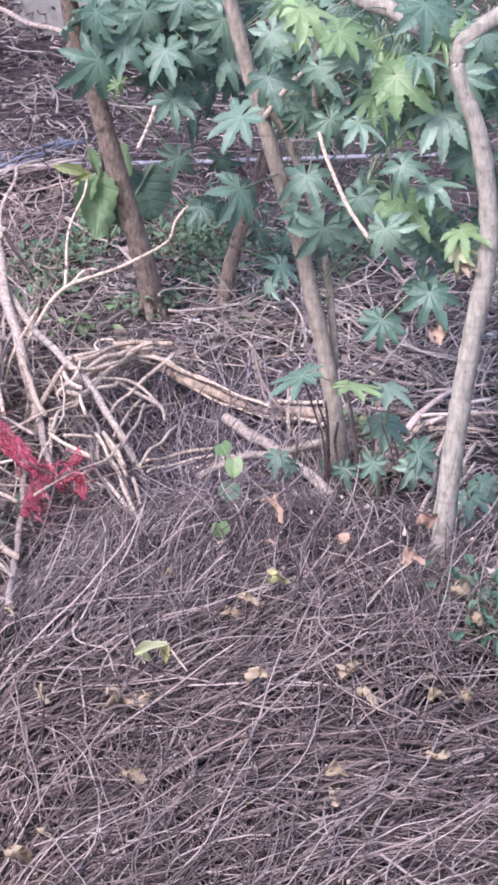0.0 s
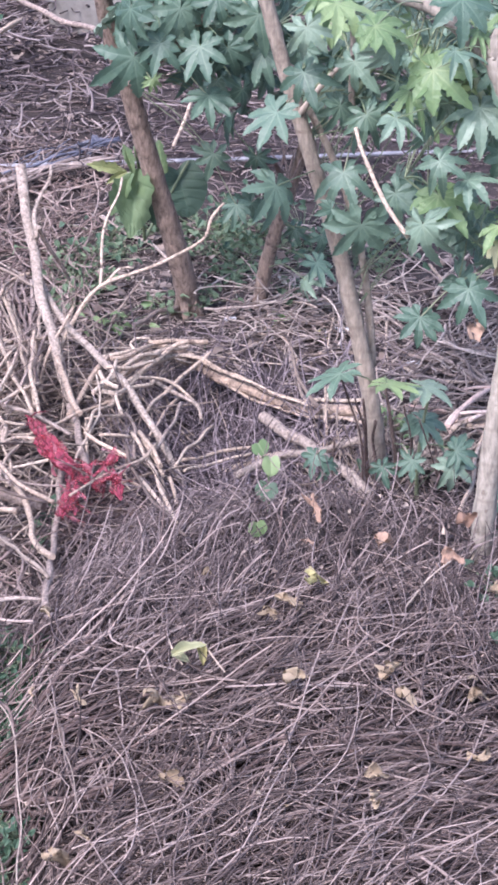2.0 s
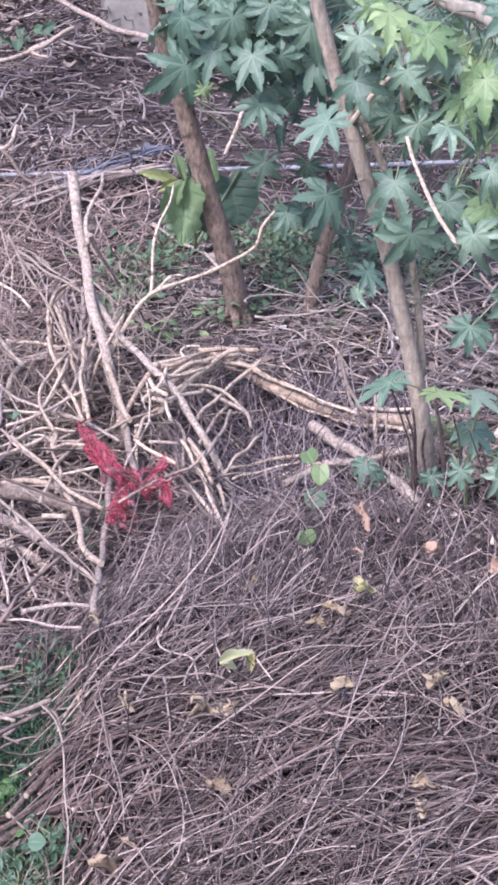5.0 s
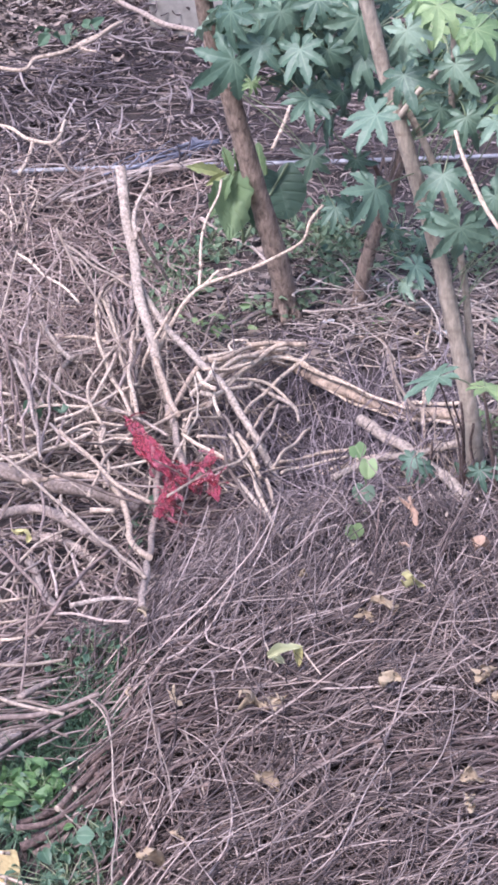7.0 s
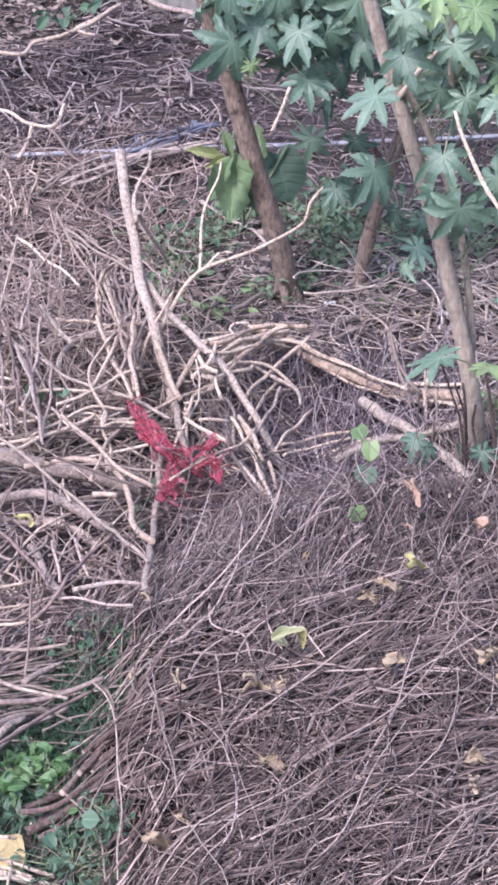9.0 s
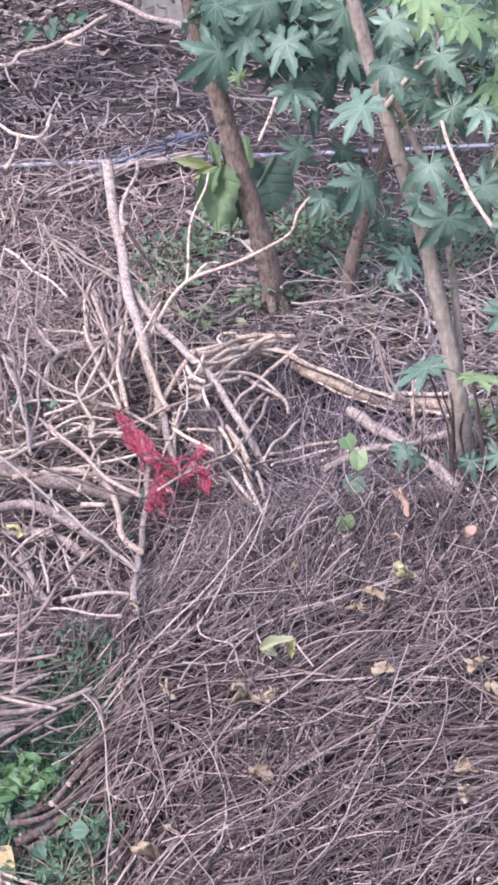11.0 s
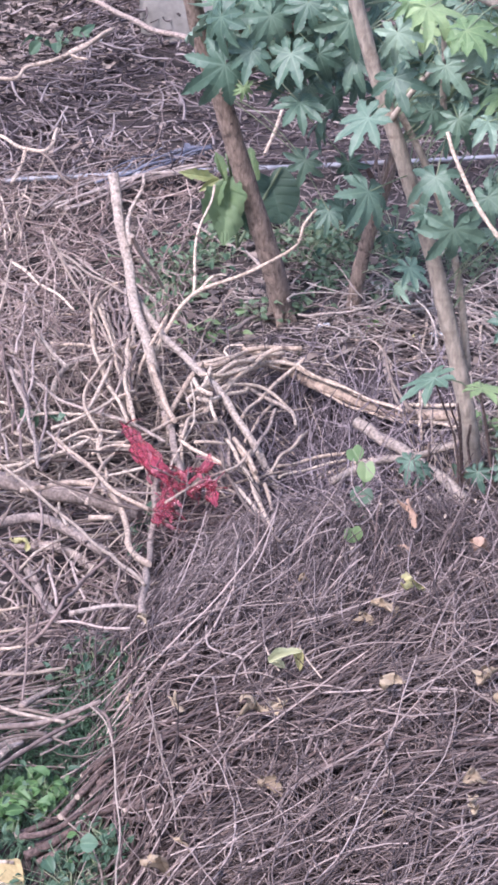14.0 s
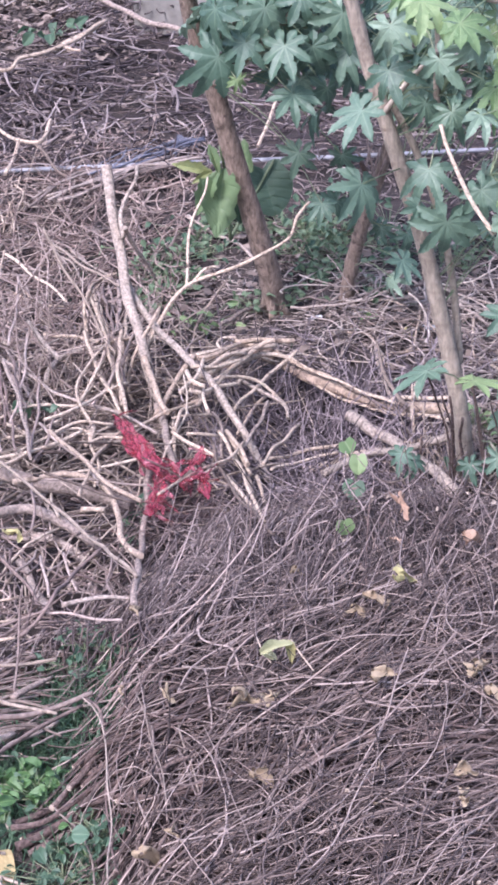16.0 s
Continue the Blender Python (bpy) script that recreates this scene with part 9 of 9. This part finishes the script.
def build_red_plastic():
    e = thing("torn_plastic_bag", (-0.713, 7.984, 0.153), "torn crumpled red plastic bag snagged on the canes", "plastic bag")
    def strip(i, pts, w):
        mesh_object("strip", strip_mesh("strip", pts, w * 0.82, 40 + i, 0.7), RED, e)
        way = spline(pts, 0.01)
        for k in range(5):
            p = way[int(RNG.integers(0, len(way)))]
            d = np.array([RNG.normal(0, 1), RNG.normal(0, 0.4), RNG.normal(-0.35, 0.8)])
            d = d / np.linalg.norm(d) * RNG.uniform(0.04, 0.1)
            mesh_object("shred", strip_mesh("shred", [p, p + d * 0.5 + RNG.normal(0, 0.012, 3), p + d], RNG.uniform(0.01, 0.026), 90 + 7 * i + k, 0.5), RED, e)

    for i, (pts, w) in enumerate((
        ([(-0.922, 8.530, 0.310), (-0.858, 8.364, 0.330), (-0.792, 8.174, 0.330), (-0.715, 8.092, 0.310), (-0.651, 7.980, 0.270)], 0.12),
        ([(-0.864, 8.328, 0.330), (-0.777, 8.128, 0.340), (-0.702, 7.973, 0.320), (-0.662, 7.844, 0.290)], 0.095),
        ([(-0.771, 8.057, 0.350), (-0.740, 7.988, 0.360), (-0.682, 8.005, 0.340), (-0.641, 8.064, 0.300)], 0.05),
        ([(-0.706, 7.966, 0.300), (-0.710, 7.844, 0.290), (-0.711, 7.660, 0.290)], 0.085),
        ([(-0.679, 7.939, 0.290), (-0.680, 7.798, 0.290), (-0.667, 7.703, 0.280)], 0.06))):
        strip(i, pts, w)
    for i, (pts, w) in enumerate((
        ([(-0.640, 7.983, 0.280), (-0.592, 8.064, 0.300), (-0.558, 8.118, 0.310), (-0.549, 8.191, 0.330)], 0.075),
        ([(-0.617, 7.960, 0.280), (-0.566, 7.991, 0.300), (-0.518, 8.006, 0.300)], 0.075),
        ([(-0.549, 8.064, 0.300), (-0.533, 7.960, 0.280), (-0.510, 7.848, 0.270)], 0.07),
        ([(-0.648, 7.939, 0.290), (-0.643, 8.043, 0.310), (-0.614, 8.096, 0.320)], 0.055))):
        strip(5 + i, pts, w)


build_red_plastic()

pipe = mesh_object("pipe", limb_mesh([(-1.817, 11.826, 0.213), (-1.280, 11.823, 0.235), (-0.896, 11.850, 0.239), (-0.217, 11.888, 0.245), (0.377, 12.019, 0.222), (0.799, 12.108, 0.209), (1.241, 12.070, 0.236)], 0.0120, 0.0122, sides=12, knots=0.006), PIPE)
tagged(pipe, "thin white plastic water pipe lying along the bank", "pipe")


def build_net():
    e = thing("torn_net", (-1.025, 11.970, 0.203), "torn blue-grey plastic net and cord tangled in dry stalks", "net")
    a, b = np.array((-1.310, 11.804, 0.189)), np.array((-0.782, 12.211, 0.260))
    for i in range(46):
        t0, t1 = sorted(RNG.uniform(0, 1, 2))
        t1 = min(1, t0 + 0.15 + (t1 - t0) * 0.6)
        p, q = a + (b - a) * t0 + RNG.normal(0, 0.026, 3), a + (b - a) * t1 + RNG.normal(0, 0.026, 3)
        m = (p + q) / 2 + RNG.normal(0, 0.03, 3)
        for w in (p, q, m):
            w[2] = max(w[2], ground_z(w[0], w[1]) + 0.02)
        line = spline([p, m, q], 0.03)
        v, f = tubes(line[None], np.full((1, len(line)), RNG.uniform(0.002, 0.0055)), 4)
        mesh_object("strand", fast_mesh("strand", v, f), NET, e)
    mesh_object("knot", strip_mesh("knot", [(-0.887, 12.193, 0.285), (-0.861, 12.151, 0.267), (-0.848, 12.118, 0.221)], 0.07, 5), NET, e, "pale bunched end of the net")
    for p, r0, r1 in (([(-1.273, 11.591, 0.240), (-1.152, 11.721, 0.247), (-0.984, 11.854, 0.272), (-0.862, 12.043, 0.284), (-0.747, 12.125, 0.294)], 0.0073, 0.0091), ([(-1.319, 11.626, 0.259), (-1.127, 11.786, 0.265), (-0.931, 11.952, 0.283), (-0.730, 12.086, 0.287)], 0.0059, 0.0076), ([(-1.215, 11.589, 0.216), (-1.203, 11.794, 0.238), (-1.168, 11.914, 0.260), (-1.146, 12.011, 0.274)], 0.0059, 0.0060), ([(-0.889, 12.134, 0.295), (-0.888, 12.013, 0.256), (-0.894, 11.902, 0.224)], 0.0076, 0.0045)):
        mesh_object("cord", limb_mesh(p, r0, r1, sides=6, wobble=0.006), NET, e)


build_net()


def scrap(at, size, label):
    me = strip_mesh("plastic_scrap", [np.array(at) + np.array(o) * size for o in ((-0.5, 0, 0), (0, 0.1, 0.2), (0.5, 0, 0.05))], size * 0.9, int(RNG.integers(0, 999)), 0.6)
    tagged(mesh_object("plastic_scrap", me, SCRAP), label, "litter", "plastic scraps")


for at, size in (((0.357, 9.989, 0.055), 0.088), ((0.674, 9.607, 0.060), 0.055), ((0.367, 9.888, 0.036), 0.046), ((-0.134, 10.138, 0.050), 0.063), ((-1.481, 13.567, 0.475), 0.061), ((1.193, 9.890, 0.074), 0.103), ((1.052, 9.715, 0.068), 0.086)):
    scrap(at, size, "crumpled scrap of pale bluish plastic film on the soil")


def build_board():
    bm = bmesh.new()
    bmesh.ops.create_grid(bm, x_segments=8, y_segments=5, size=0.5)
    for vert in bm.verts:
        vert.co = Vector((vert.co.x * 0.2, vert.co.y * 0.13, 0.006 * math.sin(vert.co.x * 9)))
        if abs(abs(vert.co.x) - 0.1) < 0.001 or abs(abs(vert.co.y) - 0.065) < 0.001:
            vert.co += Vector((RNG.normal(0, 0.007), RNG.normal(0, 0.006), 0))
    bmesh.ops.solidify(bm, geom=bm.faces[:], thickness=0.012)
    me = bpy.data.meshes.new("board")
    bm.to_mesh(me)
    bm.free()
    ob = mesh_object("broken_board", me, CUTWOOD)
    ob.matrix_world = Matrix.Translation((-1.099, 5.809, 0.059)) @ Euler((0.5, 0.05, 0.1)).to_matrix().to_4x4()
    tagged(ob, "broken pale yellow board lying in the grass", "board")
    branch("bent_cane", "pale reed lying in the grass", [(-1.189, 5.778, 0.064), (-1.085, 5.756, 0.051), (-0.983, 5.739, 0.034), (-0.860, 5.685, 0.024)], 0.0077, 0.0059, CANE)
    branch("bent_cane", "pale reed lying in the grass", [(-1.170, 5.659, 0.065), (-1.061, 5.702, 0.055), (-0.945, 5.703, 0.036), (-0.879, 5.704, 0.024)], 0.0068, 0.0059, CANE)
    branch("bent_cane", "pale reed lying on the broken board", [(-1.160, 5.832, 0.115), (-1.096, 5.850, 0.099), (-1.030, 5.861, 0.082)], 0.0069, 0.0069, CANE)
    branch("bent_cane", "pale reed lying in the grass", [(-1.129, 5.763, 0.031), (-1.044, 5.748, 0.028), (-0.955, 5.710, 0.024), (-0.864, 5.648, 0.026)], 0.0086, 0.0076, CANE)


build_board()


def build_lump():
    """A rough lump of old concrete half sunk in the bank."""
    bm = bmesh.new()
    bmesh.ops.create_cube(bm, size=1)
    bmesh.ops.subdivide_edges(bm, edges=bm.edges[:], cuts=5, use_grid_fill=True)
    for vert in bm.verts:
        p = vert.co.normalized() * 0.62
        vert.co = vert.co.lerp(p, 0.35)
        vert.co += Vector([noise.noise(vert.co * 3 + Vector((k * 9.0, 0, 0))) for k in range(3)]) * 0.12
        vert.co = Vector((vert.co.x * 0.55, vert.co.y * 0.4, vert.co.z * 0.7))
    for face in bm.faces:
        face.smooth = True
    me = bpy.data.meshes.new("concrete_lump")
    bm.to_mesh(me)
    bm.free()
    ob = mesh_object("concrete_lump", me, WALL)
    ob.location = (-0.969, 14.000, 0.520)
    tagged(ob, "rough grey lump of old concrete at the top of the bank", "rubble")


build_lump()


def build_dry_weeds():
    for pts, lab in ((([(0.404, 8.370, 0.446), (0.415, 8.378, 0.302), (0.429, 8.424, 0.158), (0.438, 8.460, 0.016)], 0.0055, 0.0079), "dark red-brown dry weed stem beside the trunk"), (([(0.448, 8.260, 0.405), (0.447, 8.342, 0.271), (0.462, 8.355, 0.142), (0.459, 8.438, 0.015)], 0.0054, 0.0079), "dark red-brown dry weed stem beside the trunk"),
                     (([(0.591, 8.466, 0.354), (0.607, 8.559, 0.193), (0.619, 8.640, 0.029)], 0.0044, 0.0069), "thin dark dry weed stem among sapling leaves"), (([(0.616, 8.378, 0.351), (0.675, 8.453, 0.243), (0.710, 8.427, 0.132), (0.722, 8.423, 0.022)], 0.0044, 0.0067), "thin dark dry weed stem among sapling leaves"),
                     (([(0.292, 8.312, 0.309), (0.289, 8.366, 0.161), (0.307, 8.443, 0.012)], 0.0044, 0.0056), "thin dark dry weed stem behind the pile")):
        p, a, b = pts
        me = limb_mesh(p, a, b, sides=6, wobble=0.004)
        me.materials.append(TWIG_RED)
        tagged(new("dry_weed_stem", me), lab, "weed stem", "dry weed stems")


build_dry_weeds()
fallen_leaf((0.166, 10.521, 0.075), 0.162, 40, LEAF_PALE, "bleached whitish dry leaf lying on the soil")
fallen_leaf((0.805, 7.620, 1.347), 0.13, 70, LEAF_WILT, "tan withered leaf hanging in the foliage", "wilted")
fallen_leaf((0.834, 7.620, 1.300), 0.11, 110, LEAF_DRY, "tan withered leaf hanging in the foliage", "wilted")


def build_foot_litter():
    """Pale broken stalks round the sapling's foot, between the two trunks."""
    f = rods(170, (0.5, 1.0, 8.4, 8.95), lambda x, y: ground_z(x, y) + 0.03, (0.1, 0.32), (0.0028, 0.0065), lambda x, y: RNG.normal(0.3, 0.7, x.shape), 0.3, 0.5, (-0.01, 0.1), 7, None, 0.1, 0.2, 0.4, 0.1)
    heap("dry_stalks", (0.72, 8.6, 0.0), "pale tan broken stalks lying round the sapling's foot", "litter", "stalk", f[0], f[1], OLDCANE, 150, (0.7, 8.6, 0.2), sides=5)


build_foot_litter()


def build_trunk_mulch():
    """Grey broken bits lying on the soil round the leaning trunk."""
    f = rods(1100, (-0.95, 0.6, 9.85, 11.3), ground_z, (0.03, 0.14), (0.0024, 0.0052), lambda x, y: RNG.uniform(0, 3.14, x.shape), 0.3, 0.6, (0.0, 0.02), 4)
    scatter("straw_litter", "grey broken stalks and chips lying on the soil round the trunks", "litter", [f], GREYSTICK)


build_trunk_mulch()
for at in ((-0.198, 11.105, 0.076), (-0.130, 11.078, 0.068), (-0.051, 10.963, 0.051), (-0.084, 10.728, 0.041), (-0.132, 10.677, 0.032), (-0.625, 11.229, 0.098), (-0.481, 11.156, 0.100), (-0.007, 11.153, 0.075)):
    weed(at, "small fresh green weed with pointed leaves near the leaning trunk", 16, 0.07, 0.048, LEAF_MOSS, lean=0.6)
stem_part(leaning_plant, "root", ([(-0.338, 10.310, 0.130), (-0.372, 10.325, 0.053), (-0.406, 10.340, -0.013)], 0.034, 0.012), BARK_DARK, [])
stem_part(leaning_plant, "root", ([(-0.338, 10.310, 0.130), (-0.297, 10.300, 0.058), (-0.256, 10.291, -0.002)], 0.034, 0.012), BARK_DARK, [])
stem_part(leaning_plant, "root", ([(-0.338, 10.310, 0.130), (-0.339, 10.276, 0.053), (-0.339, 10.242, -0.013)], 0.034, 0.012), BARK_DARK, [])
